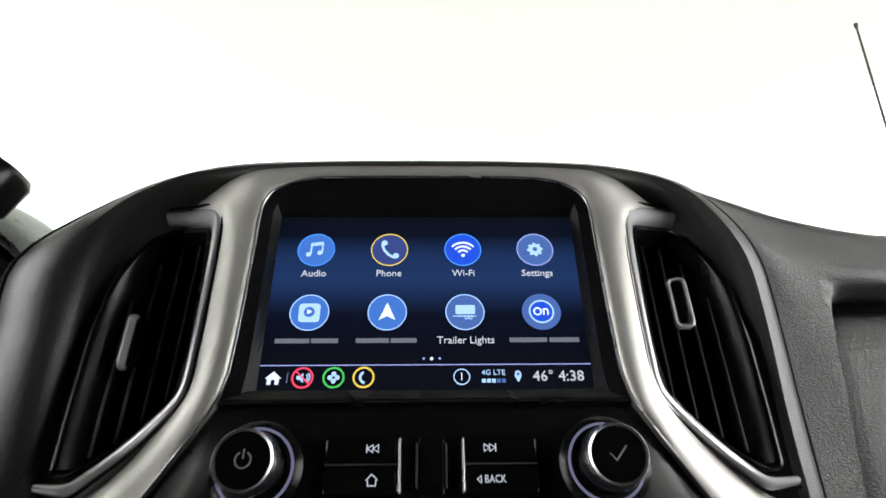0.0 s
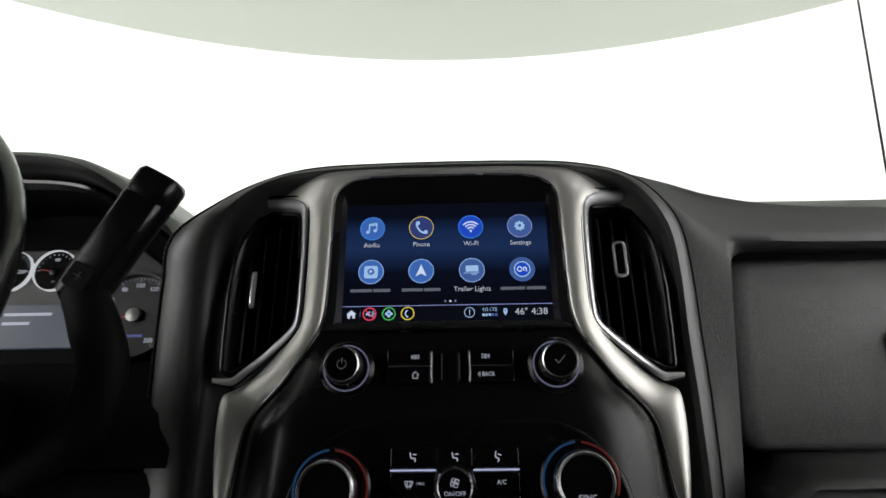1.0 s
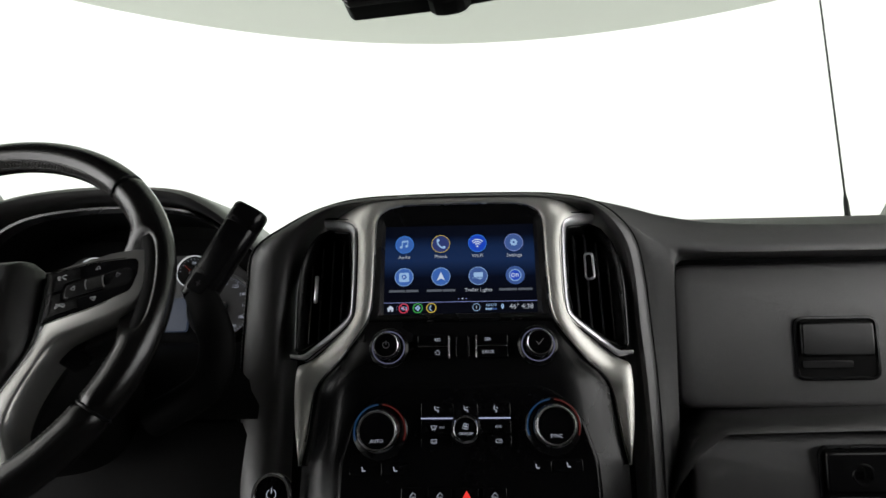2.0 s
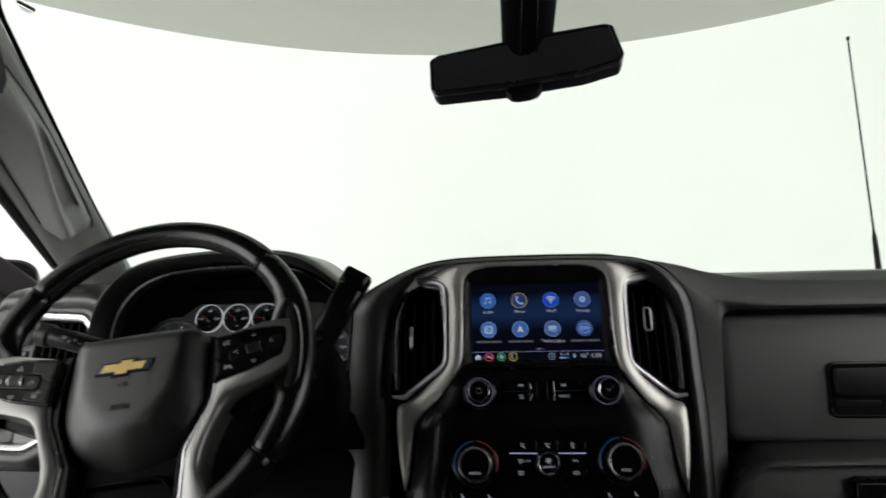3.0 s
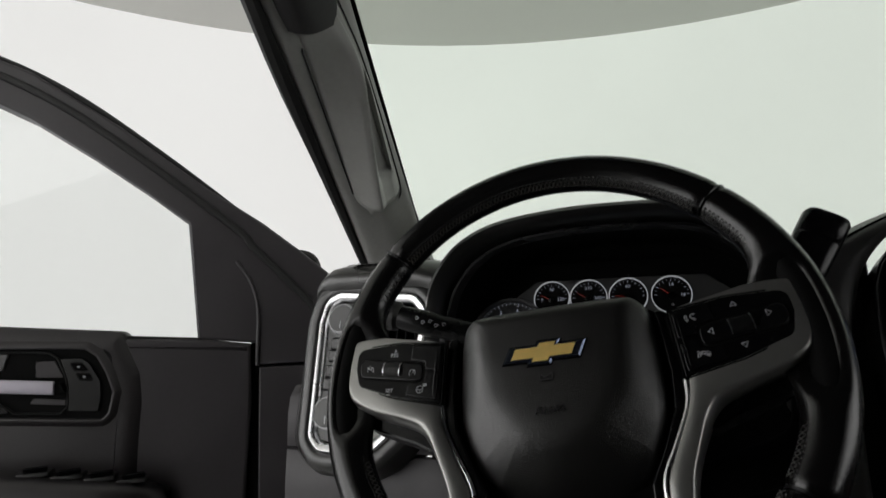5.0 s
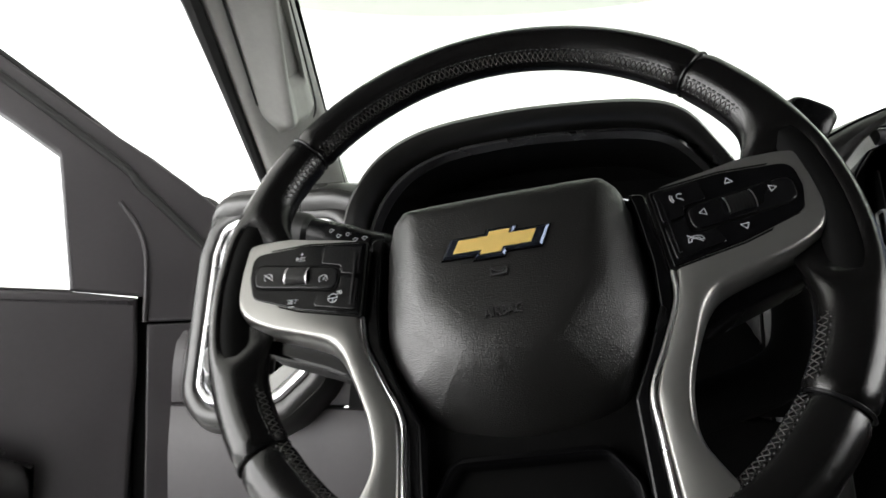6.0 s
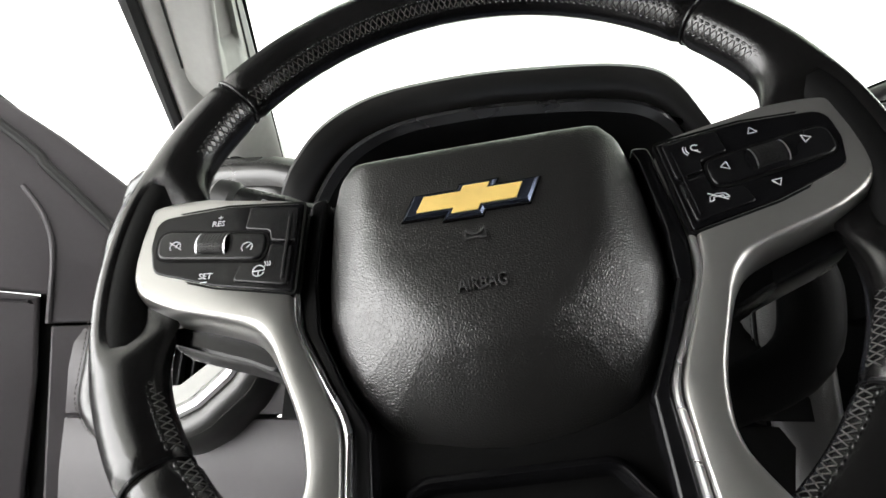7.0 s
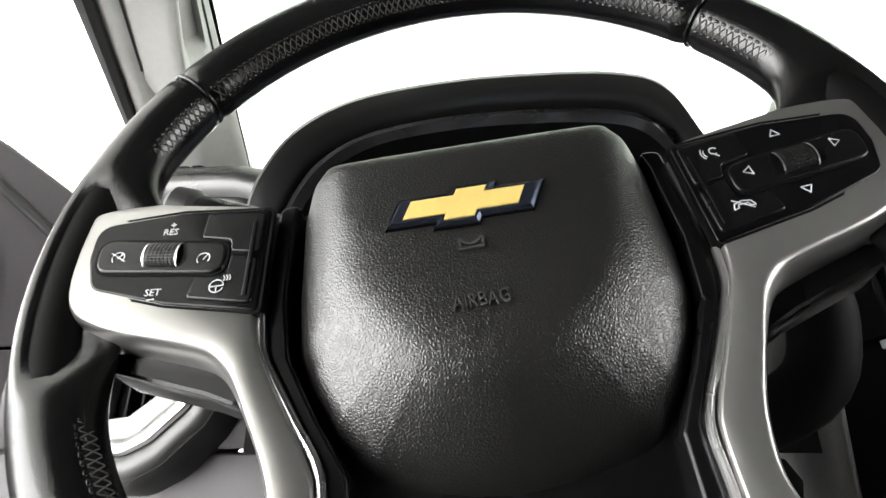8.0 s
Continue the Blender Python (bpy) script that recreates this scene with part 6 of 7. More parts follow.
def spoke(w, sx):
    """One spoke: silver trim, black panel with rocker, roller and keys, and a black strip beside the hub."""
    def side(pts):
        return [(x * sx, y) for x, y in pts]
    outer = firm_path([Vector((x * sx, y, 0)) for x, y in SPOKE_OUT], 5, 4)
    inner = firm_path([Vector((x * sx, y, 0)) for x, y in SPOKE_IN], 5, 4)
    rows = []
    for p, q in zip(inner, outer):
        wide = (q - p).length
        d = (q - p) / wide
        row = [p + d * t + Vector((0, 0, z)) for t, z in ((0, -0.020), (0, 0.0080), (0.0006, 0.0093), (0.0016, 0.0100))]
        row += [p + d * (wide - t) + Vector((0, 0, z)) for t, z in ((0.0080, 0.0104), (0.0060, 0.0101), (0.0044, 0.0090), (0.0030, 0.0072), (0.0016, 0.0045), (0.0006, 0.0010), (0.0, -0.004), (0.0, -0.020))]
        rows.append(row)
    part("spoke_trim", loft(rows, close_u=True, caps=True), SPOKE_SILVER, w, "satin silver spoke trim", None, 60)
    # black backing that shows beneath the silver arm
    back = rounded(side([(0.100, -0.035), (0.160, -0.028), (0.166, -0.036), (0.120, -0.0535), (0.103, -0.062)]), 0.004, 3)
    part("spoke_backing", plate(back, -0.030, -0.008, 0.002), SATIN, w, "black backing of the spoke")
    pod = rounded(side(BUTTON_PANEL), [0.002, 0.03, 0.009, 0.012, 0.009, 0.03, 0.002], 5)
    part("button_panel", plate(pod, 0.004, 0.0108, 0.0012, 3), GLOSS, w, "gloss black button panel", None, 50)
    part("panel_gap", hoop(offset(pod, 0.0007), [(0.0006, 0.007), (0.0006, 0.0103), (-0.0006, 0.0103), (-0.0006, 0.007)]), MATTE, w)
    # rocker with thumb roller, sloping up towards the rim
    pill = rounded(side([(0.1070, 0.0070), (0.1668, 0.0185), (0.1660, 0.0012), (0.1075, -0.0090)]), [0.006, 0.007, 0.007, 0.006], 5)
    part("rocker", plate(pill, 0.009, 0.0122, 0.0014, 4), SATIN, w, "", None, 50)
    part("rocker_gap", hoop(pill, [(0.0009, 0.0095), (0.0009, 0.0113), (-0.0002, 0.0113), (-0.0002, 0.0095)]), MATTE, w)
    tilt = at(sx * 0.1352, 0.0050, 0.0112, 9 * sx)
    roller = [[(dx, -0.0058 * math.cos(math.pi * k / 14), 0.0042 * math.sin(math.pi * k / 14)) for dx in (-0.0070, -0.0066, 0.0066, 0.0070)] for k in range(15)]
    r = part("thumb_roller", moved(loft(roller), tilt), BLACK_HARD, w, "ribbed thumb roller")
    ribs = []
    for k in range(2, 13):
        a = math.pi * k / 14
        for q in range(7):
            ribs.append(moved(block(0.0012, 0.0007, 0.0007, 0.0003, 0), Matrix.Translation(((q - 3) * 0.0018, -0.0058 * math.cos(a), -0.0002 + 0.0042 * math.sin(a)))))
    part("ribs", moved(merge(*ribs), tilt), BLACK_HARD, r)
    for dx in (-0.0076, 0.0076):
        cap = [[(dx + o, -0.0064 * math.cos(math.pi * k / 12), -0.0002 + 0.0047 * math.sin(math.pi * k / 12)) for o in (-0.0004, 0.0004)] for k in range(13)]
        part("cheek", moved(loft(cap), tilt), CHROME, r, "bright roller cheek")
    # keys towards the hub
    upper = [(0.0925, -0.0010), (0.1055, 0.0020), (0.1060, 0.0080), (0.1195, 0.0115), (0.1180, 0.0250), (0.0910, 0.0205)]
    lower = [(0.0945, -0.0255), (0.1230, -0.0185), (0.1200, -0.0085), (0.1065, -0.0105), (0.1055, 0.0002), (0.0927, -0.0030)]
    for k, pts in enumerate((upper, lower)):
        key = rounded(side(pts), 0.0022, 3)
        part("key", plate(key, 0.008, 0.0120, 0.0010, 3), SATIN, w, "", None, 50)
    part("key_glint", plate(rounded(side([(0.0965, -0.0215), (0.0985, -0.0212), (0.0962, 0.0160), (0.0942, 0.0158)]), 0.0006, 2), 0.010, 0.0126, 0.0005), SATIN, w)
    # dark strip and bright line between the silver and the hub
    line = smooth_path([Vector((x * sx, y, 0.0065)) for x, y in ((0.0918, -0.0290), (0.0895, -0.0470), (0.0775, -0.0725), (0.0668, -0.0940), (0.0660, -0.1160), (0.0660, -0.1580))], 6)
    part("bright_edge", tube(line, 0.0017, 8), CHROME, w, "thin bright edge")
    strip = [(0.0880, 0.0280), (0.0905, -0.0050), (0.0915, -0.0290), (0.0885, -0.0470), (0.0762, -0.0725), (0.0655, -0.0940), (0.0648, -0.1580), (0.0560, -0.1580), (0.0575, -0.0960), (0.0690, -0.0740), (0.0805, -0.0480), (0.0830, -0.0200), (0.0805, 0.0200), (0.0780, 0.0300)]
    part("hub_strip", plate(rounded(side(strip), 0.004, 3), -0.030, 0.0035, 0.0015, 2), SATIN, w, "satin black strip beside the hub", None, 60)


def steering_wheel():
    w = thing("steering_wheel", WF, "black leather steering wheel with silver spokes, turned a little", "steering wheel")
    for a0, a1, lab in ((41.0, 139.2, "worn black leather grip"), (140.0, 214.6, "smooth black leather grip"), (-36.4, 40.2, "smooth black leather grip"), (215.4, 322.8, "black leather lower grip")):
        part("rim_section", rim_arc(a0, a1, 60), RIM_LEATHER, w, lab, None, 60)
    core = [Vector((R_MAJ * math.cos(radians(a)), R_MAJ * math.sin(radians(a)), RIM_W)) for a in range(0, 360, 5)]
    part("rim_core", tube(core, 0.0130, 12, closed=True), MATTE, w)
    # pale worn thread at the joints of the leather
    for a in (40.6, 139.6, 215.0, -36.8):
        c = Vector((math.cos(radians(a)), math.sin(radians(a)), 0))
        ring = [c * (R_MAJ + R_MIN * 0.965 * math.cos(b)) + Vector((0, 0, RIM_W + 0.0153 * math.sin(b))) for b in [2 * math.pi * k / 28 for k in range(28)]]
        part("joint_cord", tube(ring, 0.0011, 6, closed=True), SATIN, w, "raised cord in the leather joint")
    # cross stitches in a shallow puckered seam round the inner front of the rim
    rng = random.Random(7)
    for a0, a1, mat in ((42, 138.5, STITCH), (141, 158, DARK_STITCH), (197, 214, DARK_STITCH), (-35, -16, DARK_STITCH), (21, 39.5, DARK_STITCH), (216, 322, DARK_STITCH)):
        n = int(abs(a1 - a0) * 0.78)
        pieces, puckers = [], []
        for k in range(n):
            for b0, b1 in ((143, 165), (165, 143)):
                o = rng.uniform(-0.08, 0.08)
                pts = []
                for q in range(4):
                    f = q / 3
                    a = radians(a0 + (a1 - a0) * (k + o + 0.86 * f) / n)
                    b = radians(b0 + (b1 - b0) * f)
                    r = R_MAJ + (R_MIN * 1.05 + 0.0002) * math.cos(b)
                    pts.append(Vector((r * math.cos(a), r * math.sin(a), RIM_W + 0.0163 * math.sin(b))))
                pieces.append(tube(pts, 0.00036, 5))
            for bb in (139, 169):
                a = radians(a0 + (a1 - a0) * (k + 0.5 + rng.uniform(-0.1, 0.1)) / n)
                r = R_MAJ + R_MIN * 1.02 * math.cos(radians(bb))
                c = Vector((r * math.cos(a), r * math.sin(a), RIM_W + 0.0157 * math.sin(radians(bb))))
                t = Vector((-math.sin(a), math.cos(a), 0)) * 0.0017
                puckers.append(tube([c - t, c - t * 0.5, c + t * 0.5, c + t], [0.0002, 0.0010, 0.0010, 0.0002], 6))
        part("rim_stitching", merge(*pieces), mat, w, "cross stitching inside the rim")
        part("seam_pucker", merge(*puckers), RIM_LEATHER, w, "puckered leather along the seam", None, 60)
    for sx in (-1, 1):
        spoke(w, sx)
    Z = 0.0124
    for kind, x, y, z in (("cancel", -0.1560, 0.0069, Z), ("cruise", -0.1169, -0.0003, Z), ("heat", -0.1095, -0.0154, Z), ("voice", 0.1040, 0.0150, Z), ("left", 0.1148, 0.0022, Z), ("up", 0.1338, 0.0218, 0.0110),
                          ("right", 0.1548, 0.0108, Z), ("down", 0.1348, -0.0104, 0.0110), ("phone", 0.1070, -0.0140, Z)):
        button_symbol(kind, w, x, y, z)
    words("RES", 0.0046, w, at(-0.1348, 0.0180, 0.0110, -6), PRINT)
    lines([[(-0.0011, 0), (0.0011, 0)], [(0, -0.0011), (0, 0.0011)]], 0.0005, PRINT, w, -0.1340, 0.0218, 0.0110, "plus_symbol")
    words("SET", 0.0046, w, at(-0.1378, -0.0130, 0.0110, -6), PRINT)
    lines([[(-0.0015, 0), (0.0015, 0)]], 0.0005, PRINT, w, -0.1382, -0.0163, 0.0110, "minus_symbol")
    # hub behind the pad
    hub = rounded([(-0.094, 0.028), (-0.076, 0.040), (0.076, 0.040), (0.094, 0.028), (0.092, -0.030), (0.070, -0.092), (0.070, -0.158), (-0.070, -0.158), (-0.070, -0.092), (-0.092, -0.030)], 0.008, 3)
    part("hub_shell", plate(hub, -0.050, -0.012, 0.004), MATTE, w, "black hub shell between the spokes")
    lower = rounded([(-0.040, -0.118), (0.040, -0.118), (0.052, -0.135), (0.055, -0.175), (-0.055, -0.175), (-0.052, -0.135)], 0.010, 5)
    part("lower_bezel", hoop(lower, [(0.004, -0.016), (0.003, -0.006), (0.0, -0.004), (-0.003, -0.007), (-0.004, -0.016)]), SATIN, w, "black bezel beneath the airbag cover", None, 60)
    airbag_cover(w)
    # cross-shaped badge as a plain shape
    k = 0.46
    cross = [(-0.0300, -0.0072), (-0.0095, -0.0072), (-0.0095, -0.0102), (0.0095, -0.0102), (0.0095, -0.0072), (0.0300, -0.0072), (0.0300, 0.0072), (0.0095, 0.0072), (0.0095, 0.0102), (-0.0095, 0.0102), (-0.0095, 0.0072), (-0.0300, 0.0072)]
    cross = [(x + y * k, y) for x, y in cross]
    b = part("badge", plate(cross, -0.004, 0.0012, 0.0006), GLOSS, w, "dark cross-shaped badge base", WF @ at(-0.0030, -0.0028, 0.0240, 0))
    part("badge_edge", plate(offset(cross, -0.0008), 0.0004, 0.0024, 0.0012, 1), NAVY_EDGE, b, "bevelled dark blue chrome edge")
    inner = [(x, y) for x, y in offset(cross, -0.0030)]
    inner = [(max(-0.0235 + y * k, min(0.0225 + y * k, x)), y) for x, y in inner]
    part("badge_face", plate(inner, 0.0020, 0.0031, 0.0003), GOLD, b, "gold textured face")
    # column behind the wheel
    c = thing("steering_column", WF, "black plastic steering column cowl behind the wheel", "steering column")
    rows = []
    for z, sx2, sy2, dy in ((-0.045, 0.060, 0.052, -0.02), (-0.060, 0.066, 0.060, -0.02), (-0.10, 0.072, 0.066, -0.025), (-0.20, 0.080, 0.074, -0.03)):
        rows.append([(sx2 * math.copysign(abs(math.cos(a)) ** 0.7, math.cos(a)), dy + sy2 * math.copysign(abs(math.sin(a)) ** 0.7, math.sin(a)), z) for a in [2 * math.pi * i / 36 for i in range(36)]])
    part("cowl", loft(rows, close_u=True, caps=True), MATTE, c)
    return w


steering_wheel()


def shift_lever():
    s = thing("gear_lever", Matrix.Translation((-0.31, -0.02, 1.30)), "black column gear lever beside the instruments", "gear lever")
    # arm, then the thick handle
    arm = smooth_path([(-0.345, -0.020, 1.205), (-0.276, -0.044, 1.243), (-0.262, -0.046, 1.284), (-0.271, -0.044, 1.316), (-0.287, -0.038, 1.346)], 5)
    part("arm", tube(arm, [0.0195] * 16 + [0.0190, 0.0185, 0.018, 0.0175, 0.017], 16, flat=0.8, up=(0, -1, 0)), MATTE, s, "", ORIGIN)
    d = (Vector((-0.238, -0.017, 1.438)) - Vector((-0.2915, -0.0365, 1.339))).normalized()
    a = Vector((-0.2915, -0.0365, 1.339))
    rows = []
    yv = Vector((0, -1, 0))
    yv = (yv - d * yv.dot(d)).normalized()
    xv = d.cross(yv)
    for t, r1, r2 in ((-0.006, 0.010, 0.008), (0.0, 0.017, 0.013), (0.02, 0.0185, 0.015), (0.06, 0.0185, 0.015), (0.092, 0.0195, 0.016), (0.0935, 0.0188, 0.0155), (0.095, 0.0195, 0.016), (0.114, 0.0195, 0.016), (0.118, 0.017, 0.014)):
        rows.append([a + d * t + xv * r1 * math.copysign(abs(math.cos(b)) ** 0.6, math.cos(b)) + yv * r2 * math.copysign(abs(math.sin(b)) ** 0.6, math.sin(b)) for b in [2 * math.pi * i / 24 for i in range(24)]])
    part("handle", loft(rows, close_u=True, caps=True), SATIN, s, "thick black handle", ORIGIN)
    m = Matrix.Translation(a + d * 0.016 + yv * 0.0150) @ Matrix((xv, d, yv)).transposed().to_4x4()
    if m.to_3x3().determinant() < 0:
        m = Matrix.Translation(a + d * 0.016 + yv * 0.0150) @ Matrix((-xv, d, yv)).transposed().to_4x4()
    b = part("thumb_button", block(0.020, 0.020, 0.003, 0.003, 0.001), SATIN, s, "tow mode thumb button", m)
    lines([[(-0.003, 0), (0.003, 0)], [(0, -0.003), (0, 0.003)]], 0.0008, DOOR_TRIM, b, 0, 0, 0.003, "button_symbol")


shift_lever()


def turn_stalk():
    s = thing("turn_signal_stalk", Matrix.Translation((-0.60, -0.055, 1.335)), "black turn signal stalk with white symbols", "stalk")
    path = [(-0.500, -0.045, 1.315), (-0.550, -0.052, 1.340), (-0.598, -0.056, 1.352), (-0.646, -0.060, 1.364)]
    p = smooth_path(path, 5)
    part("arm", tube(p, [0.010] * 6 + [0.012] * 5 + [0.0135] * 4 + [0.0125], 16), SATIN, s, "", ORIGIN)
    d = (Vector(path[3]) - Vector(path[2])).normalized()
    e = Vector(path[3])
    part("end_knob", tube([e - d * 0.004, e, e + d * 0.012, e + d * 0.016], [0.013, 0.0160, 0.0160, 0.012], 20), BLACK_HARD, s, "ribbed end knob", ORIGIN)
    up = Vector((0, -0.30, 1)).normalized()
    z = Vector((0.1, -0.95, 0.2)).normalized()
    x = -d
    yv = z.cross(x).normalized()
    z = x.cross(yv)
    m = Matrix.Translation(Vector((-0.606, -0.056, 1.354)) + z * 0.0136) @ Matrix((x, yv, z)).transposed().to_4x4()
    sy = part("symbol_plate", block(0.040, 0.010, 0.0012, 0.002, 0.0003), SATIN, s, "", m)
    for k in range(5):
        lines([arc(0.0016, 20, 300, 8), [(0.0, -0.0014), (0.0022, 0.0014)]], 0.0005, PRINT, sy, -0.015 + 0.0075 * k, 0.0 + 0.0015 * (-1) ** k, 0.0013, "lamp_symbol")


turn_stalk()

# ---------------------------------------------------------------- driver's door, standing open
DF = Matrix.Translation((-1.1514, 0.3185, 1.3242)) @ Matrix.Rotation(radians(39.0), 4, "Z") @ Matrix(((1, 0, 0, 0), (0, 0, -1, 0), (0, 1, 0, 0), (0, 0, 0, 1)))


def arm_top(u):
    return -0.232 + (-u - 0.2) * 0.16


def pad(pts, z0, z1, run, drop):
    """A padded panel: flat in the middle, its rim falling away by drop over the width run."""
    rows = [[(x, y, z0) for x, y in pts]]
    for k in range(9):
        q = k / 8
        rows.append([(x, y, z1 - drop * (1 - q) ** 2.4) for x, y in offset(pts, -run * q)])
    rows.append([(x, y, z1) for x, y in offset(pts, -run - 0.006)])
    return loft(rows, close_u=True, caps=True)


def door():
    d = thing("driver_door", DF, "open driver's door with dark grey trim and window glass", "car door")
    ring = [(0.160, -0.045), (0.155, 0.125), (0.085, 0.182), (0.008, 0.240), (-0.095, 0.306), (-0.259, 0.426), (-0.413, 0.522), (-0.510, 0.557), (-0.66, 0.585), (-0.85, 0.590), (-1.02, 0.575), (-1.08, 0.05),
            (-1.00, 0.05), (-0.965, 0.500), (-0.85, 0.515), (-0.66, 0.510), (-0.507, 0.476), (-0.411, 0.431), (-0.309, 0.366), (-0.204, 0.293), (-0.131, 0.237), (-0.110, 0.010), (-0.002, -0.002), (-0.002, -0.045)]
    pts = rounded(ring, [0.0, 0.03, 0.03, 0.1, 0.1, 0.1, 0.1, 0.1, 0.1, 0.1, 0.05, 0.01, 0.01, 0.03, 0.1, 0.1, 0.1, 0.1, 0.1, 0.06, 0.012, 0.004, 0.002, 0.0], 4)
    part("window_frame", plate(pts, -0.055, 0.0, 0.006, 3), DOOR_TRIM, d, "dark grey window frame", None, 50)
    # rubber seal along the outer edge of the frame
    seal = [(0.120, 0.010), (0.112, 0.060), (0.068, 0.111), (-0.010, 0.190), (-0.038, 0.222), (-0.205, 0.352), (-0.362, 0.460), (-0.509, 0.526), (-0.66, 0.555), (-0.85, 0.560), (-1.00, 0.545)]
    path = smooth_path([Vector((x, y, 0.002)) for x, y in seal], 5)
    part("seal", tube(path, 0.0075, 10), RUBBER, d, "black rubber door seal")
    path = smooth_path([Vector((x + 0.012, y + 0.030, -0.016)) for x, y in seal[2:]], 5)
    part("outer_seal", tube(path, 0.0065, 8), RUBBER, d, "black outer seal")
    part("door_shell", plate([(0.13, -0.5), (0.13, -0.03), (-0.10, -0.01), (-1.05, 0.03), (-1.05, -0.5)], -0.10, -0.045, 0.004), BODY_PAINT, d, "painted door shell")
    part("front_edge", plate([(0.10, -0.50), (0.20, -0.50), (0.20, 0.06), (0.150, 0.130), (0.128, 0.06), (0.110, -0.045)], -0.11, -0.008, 0.004), RUBBER, d, "black door edge with seal")
    crease = smooth_path([Vector(q) for q in ((0.0, -0.045, 0.0022), (0.001, 0.06, 0.0022), (-0.012, 0.115, 0.0016), (-0.040, 0.16, 0.0005))], 6)
    part("sail_crease", tube(crease, 0.0035, 8), DOOR_TRIM, d)
    # window glass
    gl = [(-0.110, 0.0), (-0.131, 0.245), (-0.204, 0.300), (-0.309, 0.375), (-0.411, 0.440), (-0.507, 0.485), (-0.66, 0.520), (-0.85, 0.525), (-0.97, 0.510), (-1.02, 0.03)]
    g = part("window_glass", plate(gl, -0.034, -0.030, 0), CLEAR, d, "clear side window")
    # lower trim: front panel, middle panel, padded rear part
    part("front_panel", plate(rounded([(0.004, -0.049), (0.004, -0.5), (0.135, -0.5), (0.125, -0.049)], 0.003, 2), -0.05, 0.0, 0.003), DOOR_TRIM, d)
    mid = [(-0.012, -0.004), (-0.010, -0.12), (-0.020, -0.30), (-0.026, -0.5), (-0.42, -0.5), (-0.42, 0.022), (-0.235, 0.015), (-0.108, 0.009)]
    part("middle_panel", pad(rounded(mid[::-1] if area2(mid) < 0 else mid, 0.004, 3), -0.05, 0.004, 0.007, 0.005), DOOR_TRIM, d, "", None, 50)
    part("panel_gap", plate([(-0.014, -0.5), (0.006, -0.5), (0.006, 0.0), (-0.012, 0.0)], -0.04, -0.014, 0), MATTE, d)
    rear = [(-0.238, 0.028), (-0.205, -0.048), (-0.200, -0.100), (-0.204, -0.175), (-0.212, -0.5), (-1.05, -0.5), (-1.07, 0.06), (-0.60, 0.055)]
    rp = rounded(rear[::-1] if area2(rear) < 0 else rear, 0.020, 5)
    part("rear_panel", pad(rp, -0.05, 0.014, 0.034, 0.013), DOOR_PAD, d, "padded black rear trim", None, 60)
    part("sill_strip", plate(rounded([(-0.108, 0.004), (-0.108, 0.012), (-0.235, 0.020), (-0.60, 0.050), (-1.0, 0.058), (-1.0, 0.046), (-0.60, 0.038), (-0.235, 0.008)], 0.002, 2), -0.022, -0.004, 0.003), RUBBER, d, "black window sill strip")
    # handle set in a shallow pocket with a rounded rim
    bez = [(-0.4667, -0.0124), (-0.4582, 0.0027), (-0.4307, 0.0063), (-0.2965, 0.0009), (-0.2762, -0.0132), (-0.2583, -0.0468), (-0.2474, -0.0798), (-0.2534, -0.1167), (-0.2649, -0.1285), (-0.4346, -0.1142), (-0.4635, -0.0793)]
    bz = rounded(bez[::-1], 0.010, 5)
    part("handle_frame", hoop(bz, [(0.012, 0.0142), (0.007, 0.0195), (0.003, 0.0222), (0.0, 0.0225), (-0.0018, 0.0215), (-0.0028, 0.0150)]), DOOR_PAD, d, "rounded black rim round the handle", None, 60)
    part("handle_plate", plate(offset(bz, -0.001), 0.0120, 0.0156, 0), MATTE, d)
    well = rounded([(-0.4621, -0.0126), (-0.4489, -0.001), (-0.3547, -0.0054), (-0.3399, -0.0148), (-0.3262, -0.0476), (-0.3216, -0.0691), (-0.3205, -0.1008), (-0.3317, -0.1124), (-0.4027, -0.1066), (-0.4267, -0.0841), (-0.4594, -0.0694)][::-1], 0.008, 4)
    part("well_rim", hoop(well, [(0.0022, 0.0150), (0.0018, 0.0205), (0.0004, 0.0214), (-0.0008, 0.0205), (-0.0016, 0.0150)]), BLACK_HARD, d, "", None, 60)
    part("gloss_panel", plate(rounded([(-0.4610, -0.0146), (-0.4489, -0.0032), (-0.4127, -0.0050), (-0.4186, -0.0153), (-0.4216, -0.0339), (-0.4628, -0.0352)][::-1], 0.004, 3), 0.0150, 0.0195, 0.0015), BLACK_SOFT, d, "glossy grey inner panel")
    part("recess_panel", plate(rounded([(-0.3733, -0.0202), (-0.3440, -0.0200), (-0.3290, -0.0500), (-0.3722, -0.0476)][::-1], 0.002, 2), 0.0150, 0.0172, 0.0006), DOOR_TRIM, d)
    part("recess_strip", plate(rounded([(-0.3727, -0.0831), (-0.3238, -0.0890), (-0.3235, -0.0985), (-0.3799, -0.0929)][::-1], 0.002, 2), 0.0150, 0.0180, 0.0008), DOOR_TRIM, d)
    part("lower_ledge", plate(rounded([(-0.4570, -0.0740), (-0.4290, -0.0860), (-0.4060, -0.1068), (-0.4330, -0.1070)], 0.004, 3), 0.0150, 0.0190, 0.0012), SATIN, d)
    bar = [(-0.4585, -0.0560, 0.70), (-0.4560, -0.0562, 0.92), (-0.4480, -0.0570, 1.0), (-0.4000, -0.0610, 1.0), (-0.3480, -0.0655, 1.0), (-0.3405, -0.0662, 1.0), (-0.3400, -0.0662, 0.90)]
